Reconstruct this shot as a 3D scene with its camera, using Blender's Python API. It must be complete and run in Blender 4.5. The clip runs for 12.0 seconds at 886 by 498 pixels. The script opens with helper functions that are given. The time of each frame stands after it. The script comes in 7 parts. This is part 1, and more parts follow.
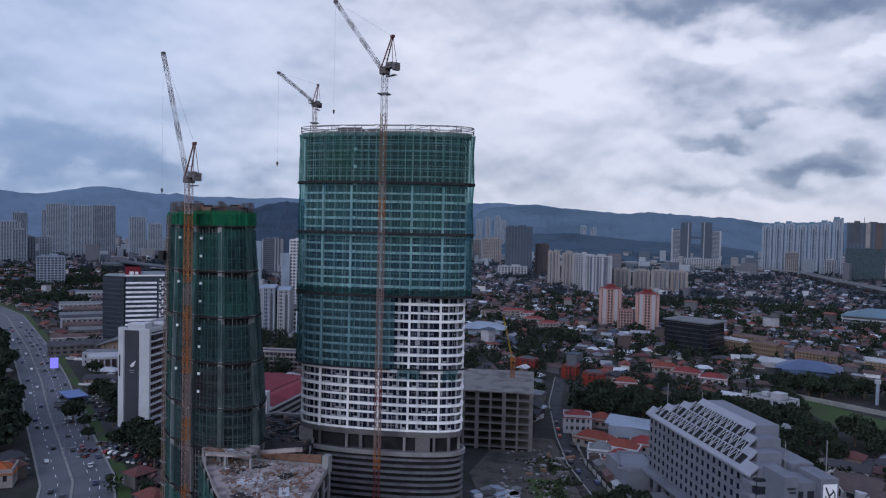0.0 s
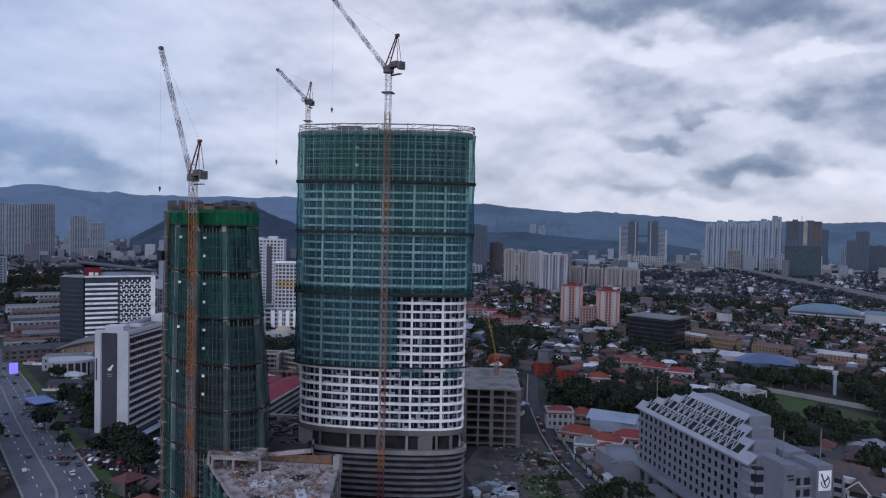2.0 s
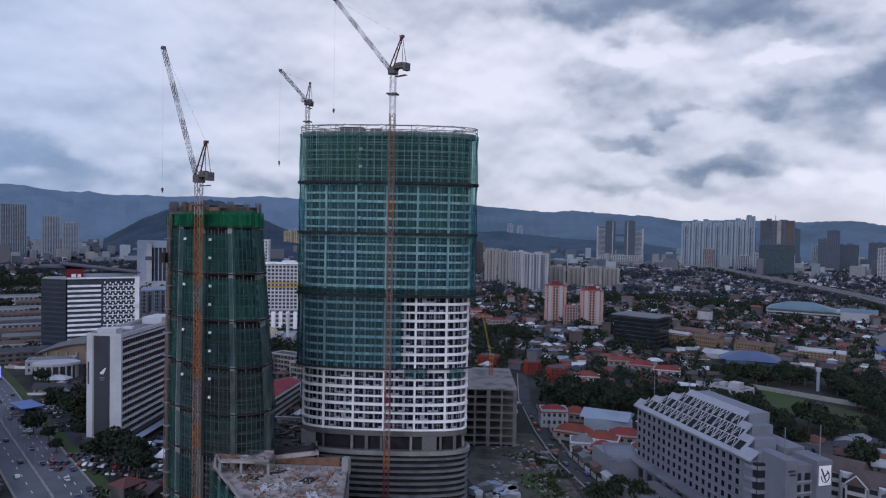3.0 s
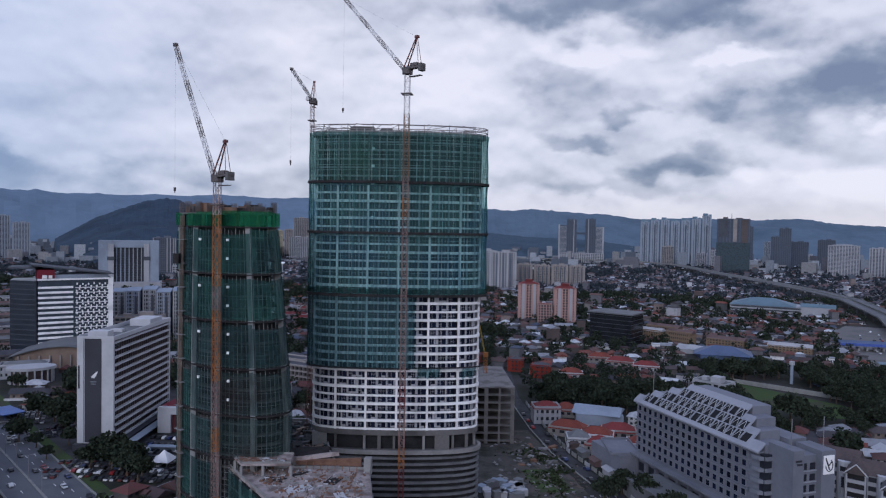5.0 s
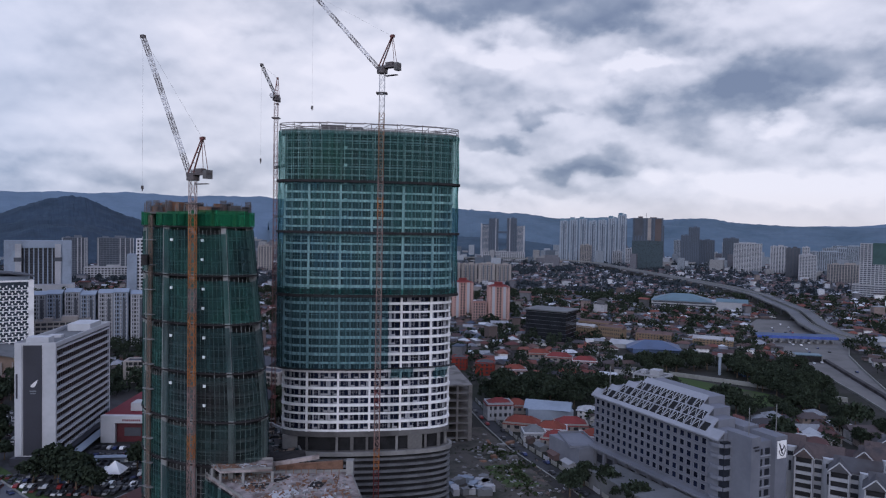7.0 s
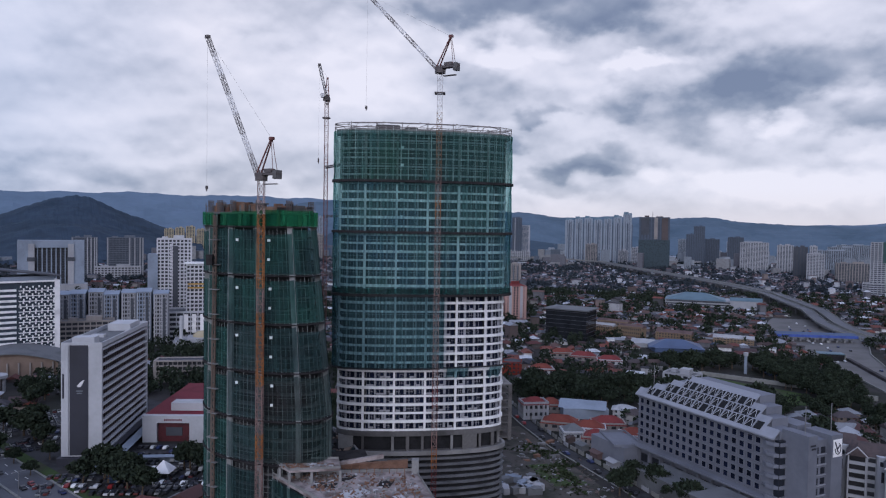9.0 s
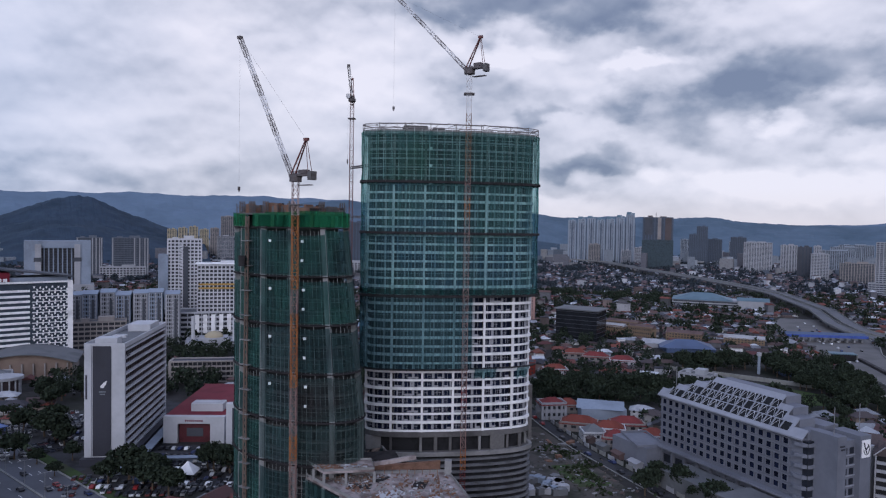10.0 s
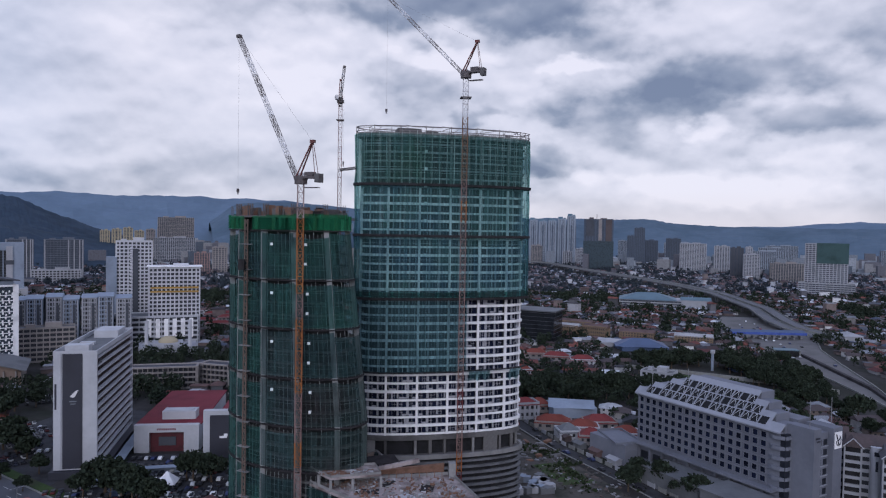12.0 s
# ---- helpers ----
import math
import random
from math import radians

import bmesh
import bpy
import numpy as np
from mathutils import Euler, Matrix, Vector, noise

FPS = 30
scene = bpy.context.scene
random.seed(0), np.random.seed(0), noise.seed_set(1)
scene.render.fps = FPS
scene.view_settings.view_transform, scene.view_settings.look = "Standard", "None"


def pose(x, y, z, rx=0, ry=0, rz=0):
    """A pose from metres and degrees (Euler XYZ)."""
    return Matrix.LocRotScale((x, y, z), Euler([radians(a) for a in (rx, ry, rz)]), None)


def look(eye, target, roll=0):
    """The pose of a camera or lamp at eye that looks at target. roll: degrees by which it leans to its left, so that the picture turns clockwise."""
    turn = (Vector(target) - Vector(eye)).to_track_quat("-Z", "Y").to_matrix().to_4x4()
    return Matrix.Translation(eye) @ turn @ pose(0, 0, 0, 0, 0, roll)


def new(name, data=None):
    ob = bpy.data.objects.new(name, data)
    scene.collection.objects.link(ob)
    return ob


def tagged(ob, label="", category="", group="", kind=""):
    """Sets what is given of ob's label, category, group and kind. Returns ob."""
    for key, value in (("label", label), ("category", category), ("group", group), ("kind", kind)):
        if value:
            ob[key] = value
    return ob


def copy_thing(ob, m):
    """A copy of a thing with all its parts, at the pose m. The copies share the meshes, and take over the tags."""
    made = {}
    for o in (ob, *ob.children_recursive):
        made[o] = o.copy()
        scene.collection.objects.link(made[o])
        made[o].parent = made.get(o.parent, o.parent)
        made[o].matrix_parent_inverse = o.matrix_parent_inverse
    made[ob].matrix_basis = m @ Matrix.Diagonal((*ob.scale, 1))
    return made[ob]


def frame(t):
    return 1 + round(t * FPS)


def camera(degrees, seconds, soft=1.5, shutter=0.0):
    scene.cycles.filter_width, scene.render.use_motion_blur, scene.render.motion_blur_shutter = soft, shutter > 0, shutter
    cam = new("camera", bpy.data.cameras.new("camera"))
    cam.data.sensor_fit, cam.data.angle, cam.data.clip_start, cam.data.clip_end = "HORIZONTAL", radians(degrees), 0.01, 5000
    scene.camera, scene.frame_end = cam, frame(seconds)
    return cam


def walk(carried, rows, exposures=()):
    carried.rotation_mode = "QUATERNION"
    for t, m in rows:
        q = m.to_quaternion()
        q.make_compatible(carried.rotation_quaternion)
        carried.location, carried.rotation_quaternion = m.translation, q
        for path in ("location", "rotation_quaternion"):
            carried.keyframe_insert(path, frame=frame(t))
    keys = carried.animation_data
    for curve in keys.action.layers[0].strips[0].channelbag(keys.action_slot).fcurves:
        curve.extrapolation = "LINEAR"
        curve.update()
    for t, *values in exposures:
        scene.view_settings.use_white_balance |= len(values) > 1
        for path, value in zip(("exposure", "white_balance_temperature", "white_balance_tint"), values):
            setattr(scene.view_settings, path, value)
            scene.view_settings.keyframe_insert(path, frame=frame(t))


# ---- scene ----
cam = camera(64.8, 12.0, soft=1.2)
METRES, EYE, TILT, LEAN, TURN = 125.0, 110.0, 0.0, 0.0, 17.5
ROWS = [
    (0.0, 0.0, 0.0, 0.0, 0.04, -1.79, -1.33),
    (0.5, -0.0402, -0.0021, -0.0007, -1.46, -1.78, -1.3),
    (1.0, -0.0825, -0.0032, -0.0017, -2.88, -1.77, -1.32),
    (1.5, -0.1231, -0.0036, -0.003, -3.82, -1.77, -1.3),
    (2.0, -0.1661, -0.0038, -0.0036, -4.38, -1.78, -1.25),
    (2.5, -0.2073, -0.0038, -0.0028, -5.24, -1.77, -1.19),
    (3.0, -0.2492, -0.0019, -0.0008, -6.37, -1.78, -1.14),
    (5.0, -0.4136, 0.0102, -0.0003, -9.9, -1.84, -1.03),
    (5.5, -0.4536, 0.015, 0.0004, -12.03, -1.83, -1.07),
    (6.0, -0.4952, 0.0226, 0.0001, -16.26, -1.78, -1.1),
    (6.5, -0.5351, 0.0307, -0.0003, -16.68, -1.79, -1.05),
    (7.0, -0.5765, 0.0401, -0.0005, -16.69, -1.81, -1.03),
    (9.0, -0.7379, 0.0847, -0.0021, -16.77, -1.87, -0.97),
    (9.5, -0.7774, 0.0966, -0.0016, -16.79, -1.87, -0.97),
    (10.0, -0.8184, 0.1095, -0.0012, -16.8, -1.87, -0.95),
    (10.5, -0.8581, 0.1218, -0.0002, -16.83, -1.86, -0.96),
    (11.0, -0.8991, 0.1344, 0.0007, -16.86, -1.84, -0.95),
    (11.5, -0.9383, 0.1469, 0.0012, -18.44, -1.78, -0.98),
    (12.0, -0.9786, 0.1608, 0.001, -21.91, -1.69, -1.0),
]
walk(cam, [(t, pose(0, 0, EYE, TILT, LEAN, TURN) @ pose(METRES * x, METRES * y, METRES * z, 90 + pitch, roll, yaw)) for t, x, y, z, yaw, pitch, roll in ROWS],
     [(0.0, -0.05, 5850, 15), (6.0, 0.0, 6000, 16), (12.0, 0.0, 6050, 17)])

# ---- world and light ----
AZ_SUN, EL_SUN = 194.0, 24.0
world = bpy.data.worlds.new("sky")
scene.world = world
world.use_nodes = True
wn, wl = world.node_tree.nodes, world.node_tree.links
wn.clear()


def wmath(op, a, b=None, clamp=False):
    n = wn.new("ShaderNodeMath")
    n.operation, n.use_clamp = op, clamp
    for i, v in enumerate((a, b)):
        if v is None:
            continue
        if isinstance(v, (int, float)):
            n.inputs[i].default_value = v
        else:
            wl.new(v, n.inputs[i])
    return n.outputs[0]


def wmix(fac, a, b):
    n = wn.new("ShaderNodeMix")
    n.data_type = "RGBA"
    for sock, v in ((n.inputs[0], fac), (n.inputs[6], a), (n.inputs[7], b)):
        if isinstance(v, tuple):
            sock.default_value = (*v, 1)
        elif isinstance(v, (int, float)):
            sock.default_value = v
        else:
            wl.new(v, sock)
    return n.outputs[2]


def wnoise(vec, scale, detail, rough, distortion=0.0):
    n = wn.new("ShaderNodeTexNoise")
    n.inputs["Scale"].default_value, n.inputs["Detail"].default_value = scale, detail
    n.inputs["Roughness"].default_value, n.inputs["Distortion"].default_value = rough, distortion
    wl.new(vec, n.inputs["Vector"])
    return n


tc = wn.new("ShaderNodeTexCoord")
sep = wn.new("ShaderNodeSeparateXYZ")
wl.new(tc.outputs["Generated"], sep.inputs[0])
sx, sy, sz = sep.outputs
AZ = wmath("MULTIPLY", wmath("ARCTAN2", sx, sy), 57.2958)
EL = wmath("MULTIPLY", wmath("ARCSINE", sz), 57.2958)
# banks of cloud, longer than high, with ragged edges
comb, comb_up = wn.new("ShaderNodeCombineXYZ"), wn.new("ShaderNodeCombineXYZ")
for c_, lift in ((comb, 0.0), (comb_up, 0.11)):
    wl.new(wmath("DIVIDE", AZ, 8.5), c_.inputs[0])
    wl.new(wmath("ADD", wmath("DIVIDE", EL, 5.5), lift), c_.inputs[1])
warp = wnoise(comb.outputs[0], 1.9, 5, 0.5)
wsep = wn.new("ShaderNodeSeparateColor")
wl.new(warp.outputs["Color"], wsep.inputs[0])
AZW = wmath("ADD", AZ, wmath("MULTIPLY", wmath("SUBTRACT", wsep.outputs[0], 0.5), 9.0))
ELW = wmath("ADD", EL, wmath("MULTIPLY", wmath("SUBTRACT", wsep.outputs[1], 0.5), 4.2))
base = wnoise(comb.outputs[0], 0.8, 4, 0.45)
fleece, fleece_up = wnoise(comb.outputs[0], 1.5, 6, 0.42), wnoise(comb_up.outputs[0], 1.5, 6, 0.42)
ragged = wmath("MULTIPLY", wmath("SUBTRACT", wnoise(comb.outputs[0], 2.2, 6, 0.5).outputs[0], 0.5), 1.1)
# puffs: pale above, grey beneath
dark = wmath("ADD", wmath("MULTIPLY", wmath("SUBTRACT", base.outputs[0], 0.46), 1.1), wmath("MULTIPLY", wmath("SUBTRACT", fleece_up.outputs[0], fleece.outputs[0]), 1.7))


def smooth(v, lo, hi):
    n = wn.new("ShaderNodeMapRange")
    n.interpolation_type = "SMOOTHSTEP"
    n.inputs[1].default_value, n.inputs[2].default_value = lo, hi
    wl.new(v, n.inputs[0])
    return n.outputs[0]


def cloud(az, el, waz, wel, amount, soft=0.7):
    """One bank of cloud with ragged edges and a darker underside (amount > 0), or a bright gap (< 0), round a direction in degrees."""
    global dark
    u = wmath("POWER", wmath("DIVIDE", wmath("SUBTRACT", AZW, az), waz * 1.25), 2.0)
    lift = wmath("DIVIDE", wmath("SUBTRACT", ELW, el), wel * 1.25)
    r = wmath("SQRT", wmath("ADD", u, wmath("MULTIPLY", lift, lift)))
    g = smooth(wmath("ADD", wmath("SUBTRACT", 1.0, r), ragged), 0.0, soft)
    if amount > 0:
        g = wmath("MULTIPLY", g, wmath("SUBTRACT", 0.92, wmath("MULTIPLY", smooth(lift, -1.0, 1.0), 0.32)))
    dark = wmath("ADD", dark, wmath("MULTIPLY", g, amount))


cloud(7.3, 17.6, 14.0, 2.6, 0.78)
cloud(16.5, 15, 3.9, 1.3, 0.35)
cloud(27, 11.7, 9.0, 2.2, 0.66)
cloud(18, 8.8, 7.3, 2.3, 0.39, 0.9)
cloud(22, 10.2, 4.5, 2.1, 0.23)
cloud(32, 8.3, 5.0, 1.1, 0.58)
cloud(37.5, 14, 4.5, 2.3, 0.47)
cloud(2.6, 11.2, 3.9, 2.0, 0.39)
cloud(3, 7, 4.0, 0.8, 0.59)
cloud(12.6, 10.2, 3.8, 1.7, 0.44)
cloud(7.3, 9.2, 2.0, 0.7, 0.49)
cloud(12, 5.2, 5.6, 1.1, 0.49)
cloud(8.6, 4.6, 3.9, 0.8, 0.39)
cloud(6.5, 3.2, 6.7, 0.8, 0.43)
cloud(-46.5, 5.3, 7.3, 2.1, 0.93)
cloud(-42, 2.6, 15.7, 2.0, 0.78, 1)
cloud(-50, 9.5, 6.7, 2.3, 0.35, 1)
cloud(-40, 7.8, 5.6, 1.5, 0.34, 1)
cloud(-23, 6.1, 7.8, 1.0, 0.23, 1)
cloud(-25, 3.4, 13.4, 1.4, 0.39, 1)
cloud(-16.2, 14.3, 2.7, 1.0, 0.26)
cloud(-26, 18.5, 4.5, 1.0, 0.21)
cloud(17.5, 9.6, 10.1, 4.1, 0.33, 1.3)
cloud(27, 10.6, 12.3, 3.7, 0.27, 1.3)
cloud(8, 17.4, 16.8, 3.9, 0.23, 1.3)
cloud(10, 5.6, 9.0, 1.8, 0.29, 1.2)
cloud(6, 9.8, 9.0, 3.0, 0.21, 1.3)
cloud(-18, 10, 6.7, 2.9, 0.07, 1.3)
cloud(4, 13.7, 6.0, 0.8, -0.40)
cloud(15, 13.1, 3.5, 0.7, -0.50)
cloud(25, 8.2, 2.2, 1.0, -0.50)
cloud(25, 3.4, 10.0, 1.5, -0.45)
cloud(-8, 12, 7.0, 3.0, -0.42, 1)
cloud(-33, 14, 6.0, 4.0, -0.25, 1)
cloud(32, 5.6, 5.0, 0.9, -0.30)
cloud(-20, 12.5, 9.0, 4.5, -0.22, 1.2)
cloud(-1, 3.8, 9.0, 1.5, 0.45, 1.1)
ramp = wn.new("ShaderNodeValToRGB")
wl.new(wmath("ADD", wmath("MULTIPLY", dark, 0.62), 0.38), ramp.inputs[0])
els = ramp.color_ramp.elements
els[0].position, els[0].color = 0.16, (0.82, 0.81, 0.84, 1)
els[1].position, els[1].color = 0.98, (0.185, 0.228, 0.315, 1)
for p, c in ((0.38, (0.68, 0.69, 0.74, 1)), (0.62, (0.455, 0.485, 0.55, 1)), (0.80, (0.27, 0.315, 0.395, 1))):
    e = els.new(p)
    e.color = c
low = wmath("SUBTRACT", 1.0, wmath("DIVIDE", EL, 3.2), True)
warm_side = wmath("MULTIPLY", wmath("ADD", wmath("DIVIDE", AZ, 40.0), 0.55, True), low)
col = wmix(wmath("MULTIPLY", warm_side, 0.62), ramp.outputs[0], (0.74, 0.69, 0.67))
# thin blue veil on the far side of the valley
veil = wmath("DIVIDE", wmath("SUBTRACT", -20.0, AZ), 24.0, True)
col = wmix(wmath("MULTIPLY", veil, 0.44), col, (0.34, 0.49, 0.72))
# the deeper blue of the upper sky
high = wmath("DIVIDE", wmath("SUBTRACT", EL, 21.0), 22.0, True)
col = wmix(wmath("MULTIPLY", high, 0.7), col, (0.44, 0.56, 0.86))
nishita = wn.new("ShaderNodeTexSky")
nishita.sky_type, nishita.sun_disc = "NISHITA", False
nishita.sun_elevation, nishita.sun_rotation = radians(EL_SUN), radians(AZ_SUN)
bg1, bg2, add, out = wn.new("ShaderNodeBackground"), wn.new("ShaderNodeBackground"), wn.new("ShaderNodeAddShader"), wn.new("ShaderNodeOutputWorld")
wl.new(col, bg1.inputs[0])
bg1.inputs[1].default_value = 0.98
wl.new(nishita.outputs[0], bg2.inputs[0])
bg2.inputs[1].default_value = 0.006
wl.new(bg1.outputs[0], add.inputs[0])
wl.new(bg2.outputs[0], add.inputs[1])
wl.new(add.outputs[0], out.inputs[0])

sun_data = bpy.data.lights.new("sun", "SUN")
sun_data.energy, sun_data.angle, sun_data.color = 1.18, radians(40), (0.98, 0.98, 1.0)
sun = new("sun", sun_data)
sun.matrix_world = look((math.sin(radians(AZ_SUN)) * math.cos(radians(EL_SUN)), math.cos(radians(AZ_SUN)) * math.cos(radians(EL_SUN)), math.sin(radians(EL_SUN))), (0, 0, 0))


# ---- materials ----
def material(name, colour, rough=0.8, metal=0.0, vary=0.25, scale=0.3, fine=3.0, bump=0.0, second=None, per_object=0.0, per_island=0.0, amount=0.5, alpha=1.0):
    """A surface with stains at one scale and grain at another; second: the colour of the stains."""
    m = bpy.data.materials.new(name)
    m.use_nodes = True
    n, l = m.node_tree.nodes, m.node_tree.links
    bsdf = n["Principled BSDF"]
    bsdf.inputs["Roughness"].default_value, bsdf.inputs["Metallic"].default_value = rough, metal
    bsdf.inputs["Specular IOR Level"].default_value = 0.12 if rough > 0.65 else 0.4
    co = n.new("ShaderNodeTexCoord").outputs["Object"]
    big, small = n.new("ShaderNodeTexNoise"), n.new("ShaderNodeTexNoise")
    for node, s, d in ((big, scale, 5), (small, fine, 3)):
        l.new(co, node.inputs["Vector"])
        node.inputs["Scale"].default_value, node.inputs["Detail"].default_value = s, d
    stain = n.new("ShaderNodeMapRange")
    stain.inputs[1].default_value, stain.inputs[2].default_value = 0.62 - 0.3 * amount, 0.75 - 0.2 * amount
    l.new(big.outputs[0], stain.inputs[0])
    mix = n.new("ShaderNodeMix")
    mix.data_type = "RGBA"
    mix.inputs[6].default_value = (*colour, 1)
    mix.inputs[7].default_value = (*(second or tuple(c * (1 - vary) for c in colour)), 1)
    l.new(stain.outputs[0], mix.inputs[0])
    hsv = n.new("ShaderNodeHueSaturation")
    l.new(mix.outputs[2], hsv.inputs["Color"])
    val = n.new("ShaderNodeMapRange")
    val.inputs[3].default_value, val.inputs[4].default_value = 1 - vary * 0.7, 1 + vary * 0.7
    l.new(small.outputs[0], val.inputs[0])
    value = val.outputs[0]
    if per_object or per_island:
        r = n.new("ShaderNodeObjectInfo").outputs["Random"] if per_object else n.new("ShaderNodeNewGeometry").outputs["Random Per Island"]
        k = per_object or per_island
        spread = n.new("ShaderNodeMapRange")
        spread.inputs[3].default_value, spread.inputs[4].default_value = 1 - k, 1 + k
        l.new(r, spread.inputs[0])
        times = n.new("ShaderNodeMath")
        times.operation = "MULTIPLY"
        l.new(value, times.inputs[0])
        l.new(spread.outputs[0], times.inputs[1])
        value = times.outputs[0]
    l.new(value, hsv.inputs["Value"])
    l.new(hsv.outputs[0], bsdf.inputs["Base Color"])
    if bump:
        b = n.new("ShaderNodeBump")
        b.inputs["Strength"].default_value, b.inputs["Distance"].default_value = bump, 0.3
        l.new(small.outputs[0], b.inputs["Height"])
        l.new(b.outputs[0], bsdf.inputs["Normal"])
    bsdf.inputs["Alpha"].default_value = alpha
    return m


def palette(name, colours, rough=0.85, per="island"):
    """One surface whose pieces take one of several colours."""
    m = material(name, colours[0], rough)
    n, l = m.node_tree.nodes, m.node_tree.links
    r = n.new("ShaderNodeNewGeometry").outputs["Random Per Island"] if per == "island" else n.new("ShaderNodeObjectInfo").outputs["Random"]
    cr = n.new("ShaderNodeValToRGB")
    cr.color_ramp.interpolation = "CONSTANT"
    e = cr.color_ramp.elements
    e[0].color = (*colours[0], 1)
    e[1].position, e[1].color = 1 / len(colours), (*colours[1], 1)
    for i, c in enumerate(colours[2:], 2):
        k = e.new(i / len(colours))
        k.color = (*c, 1)
    l.new(r, cr.inputs[0])
    mix = [x for x in n if x.bl_idname == "ShaderNodeMix"][0]
    dim = n.new("ShaderNodeMix")
    dim.data_type = "RGBA"
    dim.inputs[0].default_value, dim.inputs[7].default_value = 0.3, (0.06, 0.055, 0.05, 1)
    l.new(cr.outputs[0], dim.inputs[6])
    l.new(cr.outputs[0], mix.inputs[6])
    l.new(dim.outputs[2], mix.inputs[7])
    return m


def netting(name, colour, cover, streak=1.2, tint=(0.62, 0.86, 0.82), second=None):
    """Woven safety net: partly open, with folds that thicken it in upright streaks."""
    m = material(name, colour, 0.85, vary=0.35, scale=0.06, fine=0.8, second=second)
    n, l = m.node_tree.nodes, m.node_tree.links
    bsdf, outn = n["Principled BSDF"], n["Material Output"]
    co = n.new("ShaderNodeTexCoord").outputs["Object"]
    mp = n.new("ShaderNodeMapping")
    mp.inputs["Scale"].default_value = (streak, streak, 0.06)
    l.new(co, mp.inputs[0])
    nz = n.new("ShaderNodeTexNoise")
    nz.inputs["Scale"].default_value, nz.inputs["Detail"].default_value = 1.0, 4
    l.new(mp.outputs[0], nz.inputs["Vector"])
    mr = n.new("ShaderNodeMapRange")
    mr.inputs[1].default_value, mr.inputs[2].default_value = 0.3, 0.7
    mr.inputs[3].default_value, mr.inputs[4].default_value = cover - 0.30, cover + 0.30
    l.new(nz.outputs[0], mr.inputs[0])
    tr, mx = n.new("ShaderNodeBsdfTransparent"), n.new("ShaderNodeMixShader")
    tr.inputs[0].default_value = (*tint, 1)
    l.new(mr.outputs[0], mx.inputs[0])
    l.new(tr.outputs[0], mx.inputs[1])
    l.new(bsdf.outputs[0], mx.inputs[2])
    l.new(mx.outputs[0], outn.inputs[0])
    return m


M_WHITE = material("white_facade_paint", (0.80, 0.79, 0.80), 0.7, vary=0.12, scale=0.15, fine=1.2, second=(0.62, 0.61, 0.62))
M_PANEL = material("unpainted_stucco", (0.31, 0.31, 0.335), 0.8, vary=0.15, scale=0.2, fine=1.5)
M_CONC = material("raw_concrete", (0.24, 0.235, 0.235), 0.85, vary=0.3, scale=0.12, fine=1.4, bump=0.1)
M_CONC_D = material("stained_concrete", (0.125, 0.12, 0.12), 0.9, vary=0.4, scale=0.1, fine=1.2, bump=0.1)
M_GLASS = material("dark_window_glass", (0.006, 0.009, 0.024), 0.9, vary=0.3, scale=0.5, fine=2.0, per_object=0.5)
M_GLASS_J = material("dark_glazing", (0.018, 0.021, 0.030), 0.45, vary=0.3, scale=0.5, fine=2.0)
# interior shade put into a colour, for solid cores and fillers
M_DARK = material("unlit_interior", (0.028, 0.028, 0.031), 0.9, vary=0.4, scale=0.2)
M_LEDGE = material("dark_timber_platform", (0.036, 0.033, 0.035), 0.9, vary=0.4, scale=0.4)
M_TUBE = material("pale_scaffold_tube", (0.52, 0.54, 0.54), 0.6, vary=0.3, scale=0.2)
M_TUBE_OLD = material("weathered_scaffold_tube", (0.27, 0.29, 0.29), 0.7, vary=0.35, scale=0.2)
M_STEEL = material("galvanised_steel", (0.24, 0.24, 0.25), 0.6, 0.3, vary=0.25, scale=0.4)
M_ORANGE = material("weathered_orange_steel", (0.34, 0.13, 0.045), 0.7, vary=0.35, scale=0.12, second=(0.24, 0.085, 0.04))
M_RED = material("faded_red_steel", (0.15, 0.055, 0.05), 0.65, vary=0.3, scale=0.3)
M_CRWHITE = material("white_crane_paint", (0.62, 0.61, 0.62), 0.5, vary=0.15)
M_CRDARK = material("dark_grey_crane_steel", (0.10, 0.085, 0.085), 0.6, vary=0.3)
M_YELLOW = material("yellow_steel", (0.50, 0.33, 0.04), 0.6, vary=0.2)
M_NET_TOP = netting("dark_green_net", (0.040, 0.115, 0.108), 0.36, tint=(0.72, 0.88, 0.86), second=(0.030, 0.10, 0.075))
M_NET_MID = netting("teal_net", (0.052, 0.140, 0.136), 0.36, tint=(0.70, 0.88, 0.88), second=(0.034, 0.095, 0.135))
M_NET_LOW = netting("blue_green_net", (0.044, 0.100, 0.112), 0.44, tint=(0.64, 0.82, 0.85), second=(0.034, 0.072, 0.085))
M_NET_OLD = netting("faded_green_net", (0.030, 0.092, 0.080), 0.46, streak=0.9, tint=(0.62, 0.80, 0.78), second=(0.024, 0.05, 0.055))
M_NET_GREY = netting("grey_green_net", (0.038, 0.074, 0.076), 0.40, streak=0.9, tint=(0.74, 0.82, 0.83), second=(0.035, 0.045, 0.052))
M_NET_DUSK = netting("sooty_green_net", (0.026, 0.056, 0.058), 0.42, streak=0.9, tint=(0.62, 0.72, 0.73), second=(0.022, 0.028, 0.032))
M_NET_THIN = netting("threadbare_net", (0.034, 0.060, 0.060), 0.38, streak=0.7, tint=(0.70, 0.78, 0.77), second=(0.036, 0.034, 0.036))
